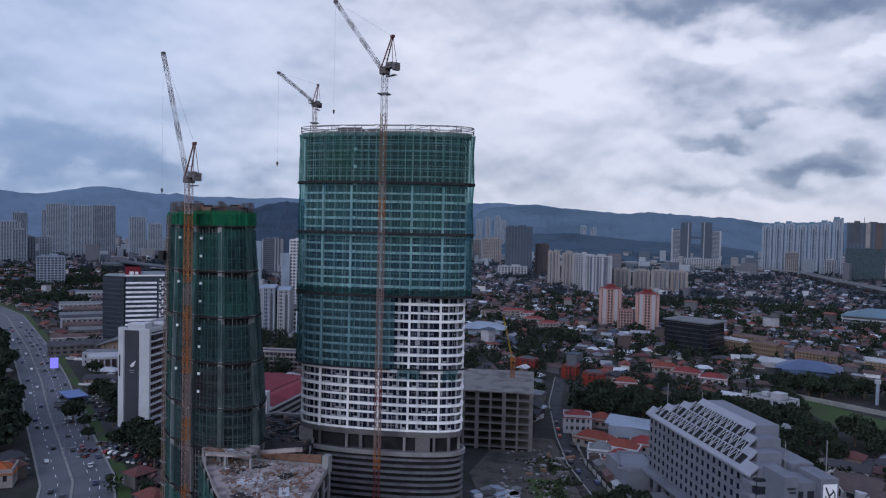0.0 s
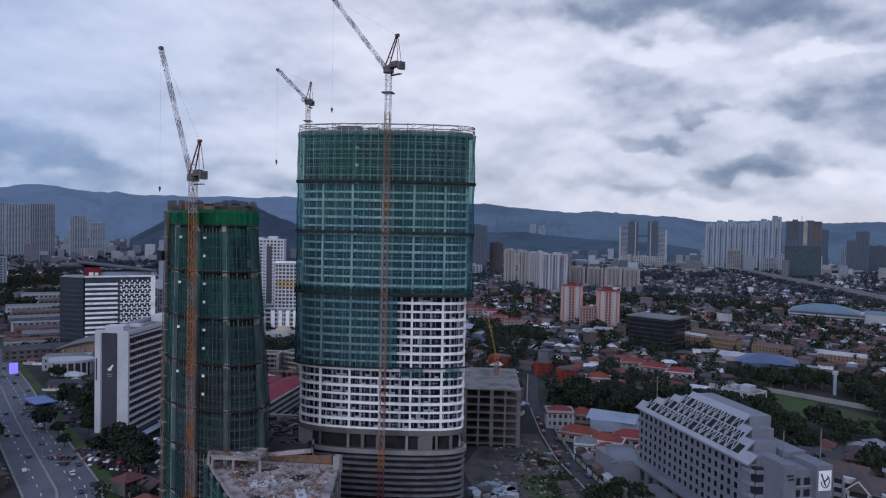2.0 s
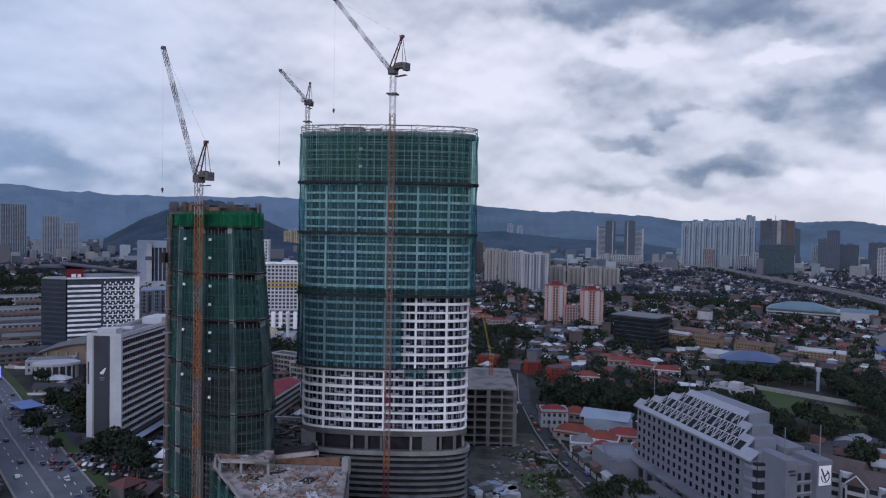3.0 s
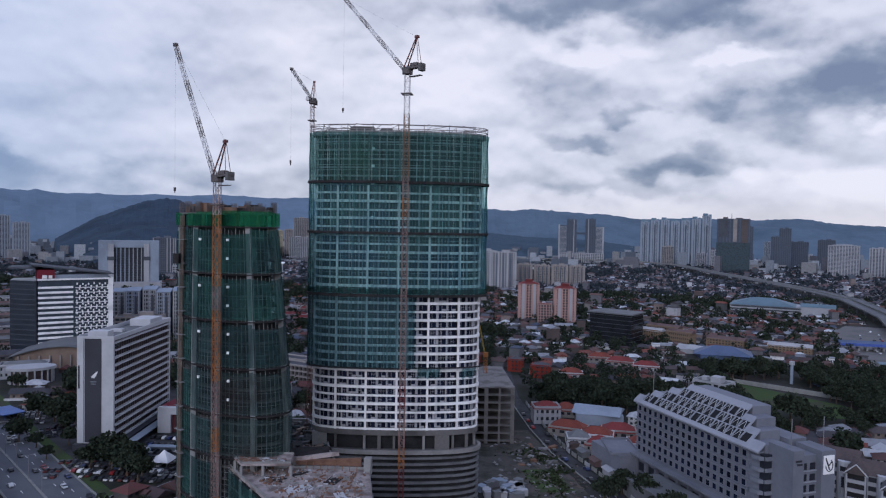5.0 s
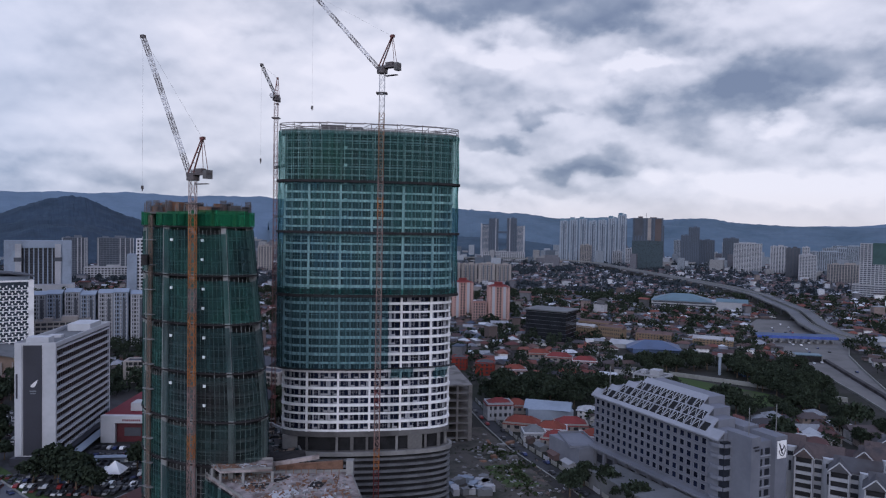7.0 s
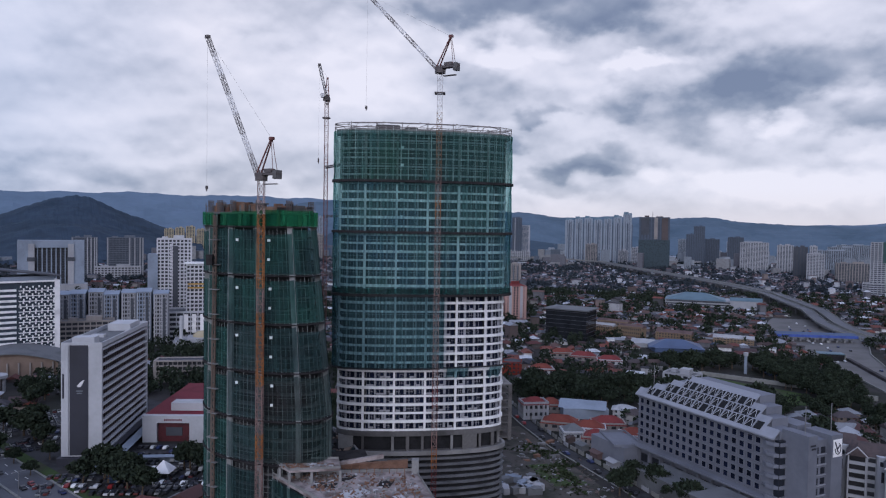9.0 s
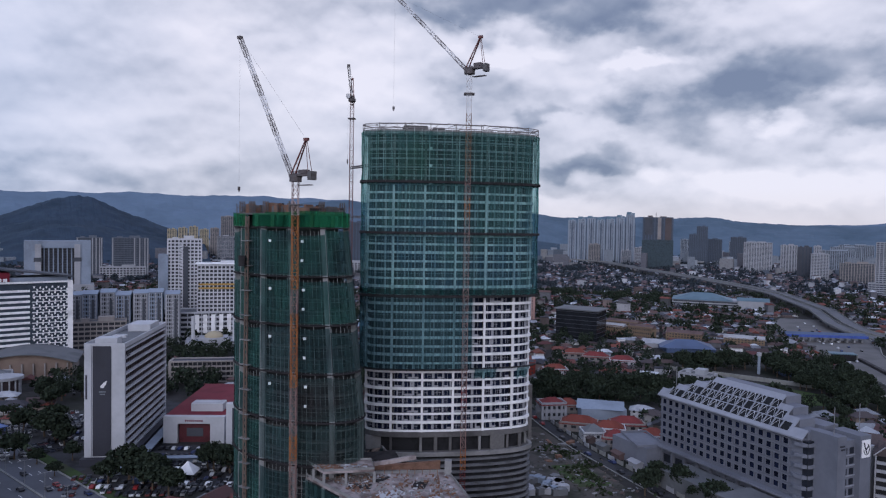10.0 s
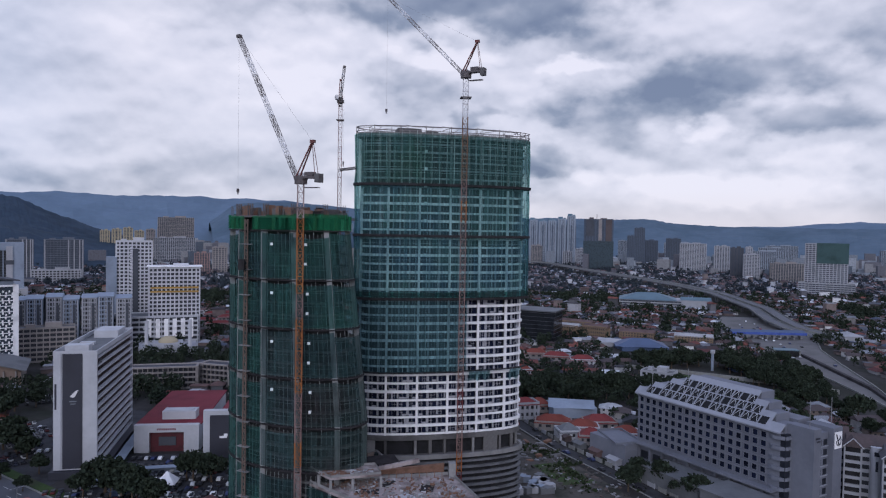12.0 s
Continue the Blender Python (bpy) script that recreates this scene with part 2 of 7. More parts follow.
M_NET_BRIGHT = netting("bright_green_net", (0.020, 0.185, 0.085), 0.42, streak=0.8, tint=(0.4, 0.8, 0.5), second=(0.012, 0.11, 0.06))


# ---- mesh building ----
class Shape:
    """Collects boxes, beams and sheets for one mesh."""

    def __init__(self):
        self.v, self.f, self.s = [], [], []

    def poly(self, pts, slot=0):
        i = len(self.v)
        self.v += [tuple(p) for p in pts]
        self.f.append(tuple(range(i, i + len(pts))))
        self.s.append(slot)

    def hexa(self, c, slot=0):
        """Eight corners, bottom four then top four, both anticlockwise from above."""
        i = len(self.v)
        self.v += [tuple(p) for p in c]
        for q in ((3, 2, 1, 0), (4, 5, 6, 7), (0, 1, 5, 4), (1, 2, 6, 5), (2, 3, 7, 6), (3, 0, 4, 7)):
            self.f.append(tuple(i + k for k in q))
            self.s.append(slot)
        return self

    def box(self, x, y, z, w, d, h, yaw=0.0, slot=0):
        """Centre x, y; underside z."""
        c, s = math.cos(yaw), math.sin(yaw)
        ring = [(x + a * w / 2 * c - b * d / 2 * s, y + a * w / 2 * s + b * d / 2 * c) for a, b in ((-1, -1), (1, -1), (1, 1), (-1, 1))]
        return self.hexa([(*p, z) for p in ring] + [(*p, z + h) for p in ring], slot)

    def beam(self, p, q, w, slot=0):
        p, q = Vector(p), Vector(q)
        d = (q - p).normalized()
        a = d.cross(Vector((0, 0, 1)) if abs(d.z) < 0.9 else Vector((1, 0, 0))).normalized() * (w / 2)
        b = d.cross(a).normalized() * (w / 2)
        return self.hexa([p - a - b, p + a - b, p + a + b, p - a + b, q - a - b, q + a - b, q + a + b, q - a + b], slot)

    def prism(self, ring, z0, z1, slot=0, cap=True):
        n, i = len(ring), len(self.v)
        self.v += [(x, y, z0) for x, y in ring] + [(x, y, z1) for x, y in ring]
        for k in range(n):
            self.f.append((i + k, i + (k + 1) % n, i + n + (k + 1) % n, i + n + k))
            self.s.append(slot)
        if cap:
            self.f += [tuple(i + n + k for k in range(n)), tuple(i + n - 1 - k for k in range(n))]
            self.s += [slot, slot]
        return self

    def loop(self, outer, inner, z0, z1, slot=0, closed=True):
        """A band between two outlines (same count), with thickness."""
        n, i = len(outer), len(self.v)
        for a, b in zip(outer, inner):
            self.v += [(*a, z0), (*b, z0), (*b, z1), (*a, z1)]
        for k in range(n if closed else n - 1):
            p, q = i + 4 * k, i + 4 * ((k + 1) % n)
            self.f += [(p, q, q + 3, p + 3), (p + 3, q + 3, q + 2, p + 2), (p + 2, q + 2, q + 1, p + 1), (p + 1, q + 1, q, p)]
            self.s += [slot] * 4
        if not closed:
            j = i + 4 * (n - 1)
            self.f += [(i, i + 3, i + 2, i + 1), (j, j + 1, j + 2, j + 3)]
            self.s += [slot, slot]
        return self

    def gable(self, x, y, z, w, d, h, yaw=0.0, over=0.5, slot=0):
        """A pitched roof with its ridge along the local x."""
        c, s = math.cos(yaw), math.sin(yaw)
        w, d = w + 2 * over, d + 2 * over

        def at(a, b, k):
            return (x + a * c - b * s, y + a * s + b * c, z + k)
        lo = [at(-w / 2, -d / 2, 0), at(w / 2, -d / 2, 0), at(w / 2, d / 2, 0), at(-w / 2, d / 2, 0)]
        r0, r1 = at(-w / 2, 0, h), at(w / 2, 0, h)
        i = len(self.v)
        self.v += lo + [r0, r1]
        for q in ((0, 1, 5, 4), (2, 3, 4, 5), (1, 2, 5), (3, 0, 4), (3, 2, 1, 0)):
            self.f.append(tuple(i + k for k in q))
            self.s.append(slot)
        return self

    def hip(self, x, y, z, w, d, h, yaw=0.0, over=0.6, slot=0):
        c, s = math.cos(yaw), math.sin(yaw)
        w, d = w + 2 * over, d + 2 * over
        r = max(0.0, (w - d) / 2)

        def at(a, b, k):
            return (x + a * c - b * s, y + a * s + b * c, z + k)
        i = len(self.v)
        self.v += [at(-w / 2, -d / 2, 0), at(w / 2, -d / 2, 0), at(w / 2, d / 2, 0), at(-w / 2, d / 2, 0), at(-r - 0.1, 0, h), at(r + 0.1, 0, h)]
        for q in ((0, 1, 5, 4), (2, 3, 4, 5), (1, 2, 5), (3, 0, 4), (3, 2, 1, 0)):
            self.f.append(tuple(i + k for k in q))
            self.s.append(slot)
        return self

    def mesh(self, name, *mats, smooth=False):
        me = bpy.data.meshes.new(name)
        me.from_pydata(self.v, [], self.f)
        for m in mats:
            me.materials.append(m)
        me.polygons.foreach_set("material_index", self.s)
        if smooth:
            me.polygons.foreach_set("use_smooth", [True] * len(self.f))
        me.update()
        return me


def part(name, shape, mat, parent, label="", m=None, kind="", smooth=False):
    """One mesh under a thing or a part; shape: a Shape or a mesh."""
    mats = mat if isinstance(mat, (tuple, list)) else (mat,)
    data = shape.mesh(name, *mats, smooth=smooth) if isinstance(shape, Shape) else shape
    ob = new(name, data)
    ob.parent = parent
    if m is not None:
        ob.matrix_basis = m
    return tagged(ob, label, kind=kind)


def thing(name, label, category, m=None, group="", kind=""):
    ob = new(name)
    ob.empty_display_size = 0.5
    if m is not None:
        ob.matrix_basis = m
    return tagged(ob, label, category, group, kind)


def solo(name, shape, mat, label, category="", m=None, group="", kind="", smooth=False):
    ob = part(name, shape, mat, None, label, m, smooth=smooth)
    return tagged(ob, label, category, group, kind)


def oval(a, b, ex, n):
    """Points round a superellipse at even steps of its length."""
    u = np.linspace(0, 2 * math.pi, 2401)
    c, s = np.cos(u), np.sin(u)
    x, y = a * np.sign(c) * abs(c) ** (2 / ex), b * np.sign(s) * abs(s) ** (2 / ex)
    run = np.concatenate([[0], np.cumsum(np.hypot(np.diff(x), np.diff(y)))])
    at = np.linspace(0, run[-1], n, endpoint=False)
    return list(zip(np.interp(at, run, x).tolist(), np.interp(at, run, y).tolist()))


# ---- the oval tower ----
M_CRGREY = material("grey_jib_steel", (0.19, 0.17, 0.17), 0.6, vary=0.3)
T_POSE = pose(-102.0, 248.3, 0, 0, 0, 8.8)
N = 108
SLAB, RECESS, GLASSL, CORE = oval(31.6, 8.3, 2.4, N), oval(31.0, 7.7, 2.4, N), oval(30.7, 7.4, 2.4, N), oval(29.9, 6.6, 2.4, 72)
NETL = oval(34.1, 10.3, 2.4, N)
FLOOR0, STOREY, FLOORS = 33.45, 3.15, 35
PATTERN = "CWWPWWPWW"


def facing(ring, k):
    """Middle, width and yaw of the k-th bay of an outline."""
    (x0, y0), (x1, y1) = ring[k], ring[(k + 1) % len(ring)]
    return (x0 + x1) / 2, (y0 + y1) / 2, math.hypot(x1 - x0, y1 - y0), math.atan2(y1 - y0, x1 - x0)


tower = thing("tower_under_construction", "tall oval concrete tower under construction, half wrapped in green netting", "building", T_POSE)
# solid core in a dark colour instead of real shade inside
part("core", Shape().prism(CORE, 26.02, 143.5), M_DARK, tower, "solid core coloured dark as an unlit interior")
JUT = oval(32.0, 8.75, 2.4, N)
band = Shape().loop(SLAB, RECESS, 0, 0.72).mesh("floor_band", M_WHITE)
deep_band = Shape().loop(JUT, RECESS, 0, 0.92).mesh("floor_band", M_WHITE)
raw_band = Shape().loop(SLAB, RECESS, 0, 0.6).mesh("floor_band", M_PANEL)
for k in range(FLOORS + 1):
    part("floor_band", (band, deep_band)[k % 2] if k < 29 else raw_band, M_WHITE, tower, m=pose(0, 0, FLOOR0 + k * STOREY))
for k in range(N):
    if PATTERN[k % 9] == "C":
        x, y, w, yaw = facing(SLAB, k)
        part("pier", Shape().box(x * 0.996, y * 0.985, FLOOR0 - 0.05, w * 0.62, 0.7, 29 * STOREY + 0.1, yaw), M_WHITE, tower)
        part("column", Shape().box(x * 0.99, y * 0.97, FLOOR0 + 29 * STOREY + 0.06, w * 0.6, 0.7, 6 * STOREY, yaw), M_CONC, tower)
# wall panels and windows of one storey, between the floor bands
WINS = []
for style in range(4):
    win = Shape().box(0, 0.05, -0.15, 1.66, 0.12, 2.38, slot=1)
    win.box(-0.76, -0.03, -0.14, 0.10, 0.2, 2.36)
    if style == 1:
        win.box(0.38, -0.04, -0.14, 0.62, 0.2, 2.36)
    elif style == 2:
        win.box(0.0, -0.03, -0.12, 1.5, 0.18, 0.7)
    elif style == 3:
        win.box(0, -0.03, 1.0, 1.4, 0.19, 0.08).box(0.1, -0.03, -0.1, 0.08, 0.19, 2.3)
    WINS.append(win.mesh("window", M_PANEL, M_GLASS))
wr = random.Random(3)
for k in range(FLOORS):
    z = FLOOR0 + k * STOREY + 0.9
    wall, glazing = Shape(), Shape()
    for i in range(N):
        x, y, w, yaw = facing(GLASSL, i)
        kind = PATTERN[i % 9]
        open_front = 54 <= i < 106 and (k < 8 or (k < 16 and i > 84))
        if kind == "P":
            wall.box(x, y, z, w * ((0.72 if i % 2 else 0.45) if open_front else 0.55), 0.25, STOREY - 0.9, yaw)
        elif kind == "W":
            if open_front:
                part("window", WINS[wr.choice((0, 0, 0, (i * 7 + 1) % 4, 3, 2))], M_GLASS, tower, m=pose(x, y, z, 0, 0, math.degrees(yaw)))
            else:
                # unglazed openings: their inner shade is a dark panel per bay
                glazing.box(x, y, z, w, 0.15, STOREY - 0.9, yaw)
                wall.box(x, y, z, 0.1, 0.24, STOREY - 0.9, yaw)
    part("wall_infill", wall, M_PANEL if k < 29 else M_CONC_D, tower, "pale unpainted wall panels", kind="stuff")
    part("glazing", glazing, M_GLASS_J, tower, "dark panels standing for unlit openings behind the net", kind="stuff")
part("roof_slab", Shape().prism(oval(31.4, 8.1, 2.4, 72), 143.2, 143.7), M_CONC, tower)

TIERS = ((126.5, 144.3, M_NET_TOP, 0, N), (107.8, 126.1, M_NET_MID, 0, N), (84.6, 107.4, M_NET_MID, 0, N), (57.2, 84.2, M_NET_LOW, 30, 86))
for z0, z1, mat, i0, i1 in TIERS:
    for i in range(i0, i1, 6):
        net = Shape()
        end = min(i + 6, i1)
        rows_z = [z0 + (z1 - z0) * j / 6 for j in range(7)]
        grid = []
        for c in range((end - i) * 2 + 1):
            p = i + c / 2
            a, b = NETL[int(p) % N], NETL[(int(p) + 1) % N]
            q = p - int(p)
            x, y = a[0] + (b[0] - a[0]) * q, a[1] + (b[1] - a[1]) * q
            col_ = []
            for j, z in enumerate(rows_z):
                belly = 1 - 0.012 * (1 if c % 2 else 0) + 0.006 * math.sin(p * 1.7 + j) - (0.004 if 0 < j < 6 else 0)
                col_.append((x * belly, y * belly, z))
            grid.append(col_)
        for c in range(len(grid) - 1):
            for j in range(6):
                net.poly((grid[c][j], grid[c + 1][j], grid[c + 1][j + 1], grid[c][j + 1]))
        part("safety_net", net, mat, tower, smooth=True)
    ledge = Shape()
    outer_, inner_ = [(x * 1.012, y * 1.03) for x, y in NETL], [(x * 0.945, y * 0.86) for x, y in NETL]
    if i1 - i0 == N:
        ledge.loop([(x * 1.014, y * 1.04) for x, y in NETL], inner_, z0 - 1.0, z0 - 0.1)
    else:
        ledge.loop(outer_[i0:i1], inner_[i0:i1], z0 - 0.5, z0 - 0.1, closed=False)
    part("catch_platform", ledge, M_LEDGE, tower, "dark timber catch platform under a net")
    poles = Shape()
    step = 2 if z0 > 120 else 3
    for i in range(i0, i1, step):
        x, y = NETL[i][0] * 0.985, NETL[i][1] * 0.965
        poles.beam((x, y, z0), (x, y, z1 + (1.4 if z0 > 120 else 0)), 0.15 if z0 > 120 else 0.12)
        if z0 > 120:
            x, y = NETL[i][0] * 0.962, NETL[i][1] * 0.90
            poles.beam((x, y, z0), (x, y, z1), 0.11)
    for zz in np.arange(z0 + 1.9, z1, 1.9 if z0 > 120 else 6.0):
        for i in range(i0, i1, 2):
            a, b = NETL[i], NETL[(i + 2) % N if i1 - i0 == N else min(i + 2, i1 - 1)]
            poles.beam((a[0] * 0.985, a[1] * 0.965, zz), (b[0] * 0.985, b[1] * 0.965, zz), 0.11 if z0 > 120 else 0.08)
    part("scaffold", poles, M_TUBE, tower, "grey tube scaffold behind the net", kind="stuff")

# open frame round the roof edge
frame_ = Shape()
RIM = oval(33.6, 10.0, 2.4, 48)
for i in range(48):
    a, b = RIM[i], RIM[(i + 1) % 48]
    for z in (145.4, 147.0):
        frame_.beam((*a, z), (*b, z), 0.24)
    if i % 3 == 0:
        frame_.beam((*a, 143.7), (*a, 147.3), 0.24)
        frame_.beam((*a, 147.0), (a[0] * 0.86, a[1] * 0.7, 147.2), 0.2)
        frame_.beam((*a, 144.2), (*b, 147.0), 0.16)
        frame_.beam((*a, 146.9), (a[0] * 0.8 + (2.5 if i % 2 else -2.5), a[1] * 0.62, 147.6 if i % 2 else 146.2), 0.16)
RIM2 = [(x * 0.86, y * 0.7) for x, y in RIM]
for i in range(48):
    frame_.beam((*RIM2[i], 147.2 + 0.5 * (i % 5 == 0)), (*RIM2[(i + 1) % 48], 147.2), 0.2)
    if i % 4 == 0:
        frame_.beam((*RIM2[i], 143.7), (*RIM2[i], 147.0), 0.14)
part("roof_frame", frame_, M_CRGREY, tower, "open steel rail frame round the roof edge")
for x, y, w, d, h in ((-14, 1, 9, 6, 3.4), (-5, 1.5, 4.5, 4, 3.0), (6, 2, 7, 5, 1.6)):
    part("stair_core", Shape().box(x, y, 143.75, w, d, h).box(x, y, 143.75 + h + 0.01, w * 0.9, 0.4, 0.5), M_CONC_D, tower)
parapet = oval(33.0, 9.4, 2.4, 72)
part("parapet", Shape().loop(parapet, oval(32.6, 9.0, 2.4, 72), 143.0, 144.9), M_CONC, tower, "bare concrete parapet")
part("net_fold", Shape().loop([(x * 1.004, y * 1.01) for x, y in NETL], [(x * 1.001, y * 1.002) for x, y in NETL], 84.7, 86.6), netting("doubled_dark_net", (0.05, 0.075, 0.08), 0.30), tower, "dark doubled net along the lower edge")
# torn net on the white part and lamps along the hoist
torn = Shape()
for i0, n_, z in ((87, 6, 57.5), (99, 4, 57.0)):
    for i in range(i0, i0 + n_):
        a, b = NETL[i % N], NETL[(i + 1) % N]
        lo0, lo1 = 2.4 + 2.2 * abs(math.sin(i * 1.9)), 2.4 + 2.2 * abs(math.sin((i + 1) * 1.9))
        torn.poly(((a[0] * 0.96, a[1] * 0.9, z - lo0), (b[0] * 0.96, b[1] * 0.9, z - lo1), (b[0], b[1], z), (a[0], a[1], z)))
part("torn_net", torn, M_NET_LOW, tower, "torn teal net hanging over the facade")
part("catch_platform", Shape().loop(NETL[86:N], [(x * 0.95, y * 0.88) for x, y in NETL[86:N]], 57.0, 57.3, closed=False), M_LEDGE, tower)
M_LAMP = material("white_hoist_cover", (0.75, 0.78, 0.78), 0.5, vary=0.1)
for z in np.arange(62, 143, 6.3):
    part("white_box", Shape().box(-9.2, -9.6, float(z), 1.1, 0.5, 1.0), M_LAMP, tower)

# open column storey and banded podium
part("transfer_beam", Shape().loop(oval(31.9, 8.6, 2.4, 72), oval(29.5, 6.4, 2.4, 72), 31.5, 33.4), M_CONC_D, tower)
for i in range(0, 72, 3):
    x, y = oval(30.6, 7.6, 2.4, 72)[i]
    if i not in (39, 45, 57):
        part("column", Shape().box(x, y, 26.02, 1.2 if i % 2 else 0.9, 1.3, 5.6), M_CONC_D if i % 4 else M_CONC, tower)
part("shear_wall", Shape().box(-28.4, 0, 26.02, 5.5, 8.6, 5.6), M_CONC, tower)
part("shear_wall", Shape().box(18, -7.2, 26.02, 5.5, 0.8, 5.6), M_CONC_D, tower)
M_PODB = material("dull_grey_spandrel", (0.155, 0.158, 0.17), 0.85, vary=0.35, scale=0.15, fine=1.2)
PODE = oval(32.6, 10.1, 2.4, 80)
part("podium_rim", Shape().loop(oval(33.2, 10.7, 2.4, 80), oval(32.2, 9.7, 2.4, 80), 24.9, 26.4), M_CONC, tower, "pale concrete podium rim")
part("podium_deck", Shape().prism(oval(32.1, 9.6, 2.4, 80), 25.0, 26.0), M_CONC_D, tower)
# shade between the podium bands is this core's dark colour
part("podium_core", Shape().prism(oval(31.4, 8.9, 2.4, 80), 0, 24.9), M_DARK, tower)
for j in range(10):
    part("podium_band", Shape().loop(PODE, oval(31.5, 9.0, 2.4, 80), 22.9 - j * 2.32, 23.7 - j * 2.32), M_PODB, tower, "grey concrete spandrel band")

# ---- the smaller tower ----
LT = thing("netted_tower", "dark concrete tower with bare columns and faded green nets", "building", pose(-153.5, 214.2, 0))
LZ = (108.8, 93.5, 78.4, 63.4, 48.6, 35.0, 19.0, 2.0)


def lring(z, off=0.0, n=60):
    """Outline of the smaller tower at a height: it widens downwards."""
    q = min(1.0, max(0.0, (110 - z) / 62.0))
    a, b, th = 21.6 + 4.2 * q - off, 12.0 + 2.8 * q - off, radians(-26 - 5 * q)
    ox, oy = -2.0 + 3.4 * q, 0.6 - 1.2 * q
    return [(ox + x * math.cos(th) - y * math.sin(th), oy + x * math.sin(th) + y * math.cos(th)) for x, y in oval(a, b, 2.0, n)]


for k in range(len(LZ) - 1):
    hi, lo = LZ[k], LZ[k + 1]
    # a dark-coloured solid core supplies the shade behind the nets
    if lo > 30:
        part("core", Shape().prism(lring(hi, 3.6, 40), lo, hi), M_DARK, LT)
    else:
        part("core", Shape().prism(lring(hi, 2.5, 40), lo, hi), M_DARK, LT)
    for j in range(4):
        z = lo + (hi - lo) * j / 4
        part("floor_slab", Shape().prism(lring(z, 1.3), z, z + 0.4), M_CONC_D, LT)
    ring = lring(lo + 1, 0.4)
    for i in range(2, 60, 6):
        x, y = lring(hi, 0.9)[i]
        x2, y2 = lring(lo, 0.9)[i]
        part("column", Shape().hexa([(x2 - 0.8, y2 - 0.8, lo), (x2 + 0.8, y2 - 0.8, lo), (x2 + 0.8, y2 + 0.8, lo), (x2 - 0.8, y2 + 0.8, lo),
                                     (x - 0.8, y - 0.8, hi), (x + 0.8, y - 0.8, hi), (x + 0.8, y + 0.8, hi), (x - 0.8, y + 0.8, hi)]), M_CONC, LT)
    outer_, inner_ = lring(hi, -0.4), lring(hi, 1.2)
    part("catch_platform", Shape().loop(outer_, inner_, hi - 0.45, hi - 0.1), M_LEDGE, LT)
    for i in range(2, 60, 6):
        if k == 5 and i in (50, 56, 2, 8):
            continue
        mood = (k * 5 + i * 3) % 7
        top_gap = (0.8, 1.4, 0.6, 2.2, 1.0, 1.7, 0.9)[mood]
        net = Shape()
        for c in range(6):
            a1, b1 = lring(lo, -0.1)[(i + c) % 60], lring(lo, -0.1)[(i + c + 1) % 60]
            a0, b0 = lring(hi, -0.1)[(i + c) % 60], lring(hi, -0.1)[(i + c + 1) % 60]
            sag0, sag1 = top_gap + 0.5 * math.sin(c / 6 * math.pi), top_gap + 0.5 * math.sin((c + 1) / 6 * math.pi)
            for j in range(3):
                r0, r1 = j / 3, (j + 1) / 3

                def at(lo_p, hi_p, r, sag):
                    zt = hi - sag
                    z = lo + 0.3 + (zt - lo - 0.3) * r
                    q = (z - lo) / (hi - lo)
                    return (lo_p[0] + (hi_p[0] - lo_p[0]) * q, lo_p[1] + (hi_p[1] - lo_p[1]) * q, z)
                net.poly((at(a1, a0, r0, sag0), at(b1, b0, r0, sag1), at(b1, b0, r1, sag1), at(a1, a0, r1, sag0)))
        part("safety_net", net, M_NET_THIN if k > 2 and i in (50, 56) else M_NET_OLD if k < 2 or i in (26, 32, 38) or mood == 1 else M_NET_DUSK if mood in (3, 6) else M_NET_GREY, LT, smooth=True)
    poles = Shape()
    low_ring, high_ring = lring(lo, 0.25, 84), lring(hi, 0.25, 84)
    for i in range(84):
        poles.beam((*low_ring[i], lo), (*high_ring[i], hi - (1.2 if i % 3 else 0.6)), 0.13 if i % 2 else 0.09)
    for zz in (lo + 3, lo + 7, lo + 11):
        r = lring(zz, 0.25)
        for i in range(60):
            poles.beam((*r[i], zz), (*r[(i + 1) % 60], zz), 0.07)
    part("scaffold", poles, M_TUBE_OLD, LT, "thin grey scaffold tubes", kind="stuff")
    for i in (46, 52):
        x, y = lring((hi + lo) / 2, -0.3)[i]
        for zz in (lo + 4.5, lo + 10.5):
            if lo > 40 and (i == 52 or zz > lo + 8):
                part("white_box", Shape().box(x, y, zz, 0.8, 0.5, 0.8), M_LAMP, LT)
r0 = lring(109, -0.5)
for i in range(0, 60, 5):
    crown = Shape()
    for c in range(i, i + 5):
        if c in (40, 41):
            continue
        a, b = r0[c], r0[(c + 1) % 60]
        ht = 113.4 + 0.5 * math.sin(i * 2.3)
        for z0, z1 in ((108.9, 111.2), (111.2, ht)):
            crown.poly(((*a, z0), (*b, z0), (*b, z1), (*a, z1)))
    part("safety_net", crown, M_NET_BRIGHT, LT, "bright green net round the top storey", smooth=True)
part("core", Shape().prism(lring(109, 4.5, 40), 108.8, 112.6), M_DARK, LT)
for i in range(2, 60, 4):
    x, y = lring(109, 1.2)[i]
    part("column", Shape().box(x, y, 108.8, 1.1, 1.1, 3.8), M_CONC_D, LT)
part("roof_slab", Shape().prism(lring(109, 0.6), 112.6, 113.2), M_CONC_D, LT)
M_TANP = material("worn_formwork_plywood", (0.24, 0.15, 0.11), 0.9, vary=0.35, scale=0.3, fine=1.5)
M_RUST = material("rusty_formwork", (0.20, 0.11, 0.075), 0.9, vary=0.4, scale=0.4, second=(0.12, 0.10, 0.09))
rnd = random.Random(5)
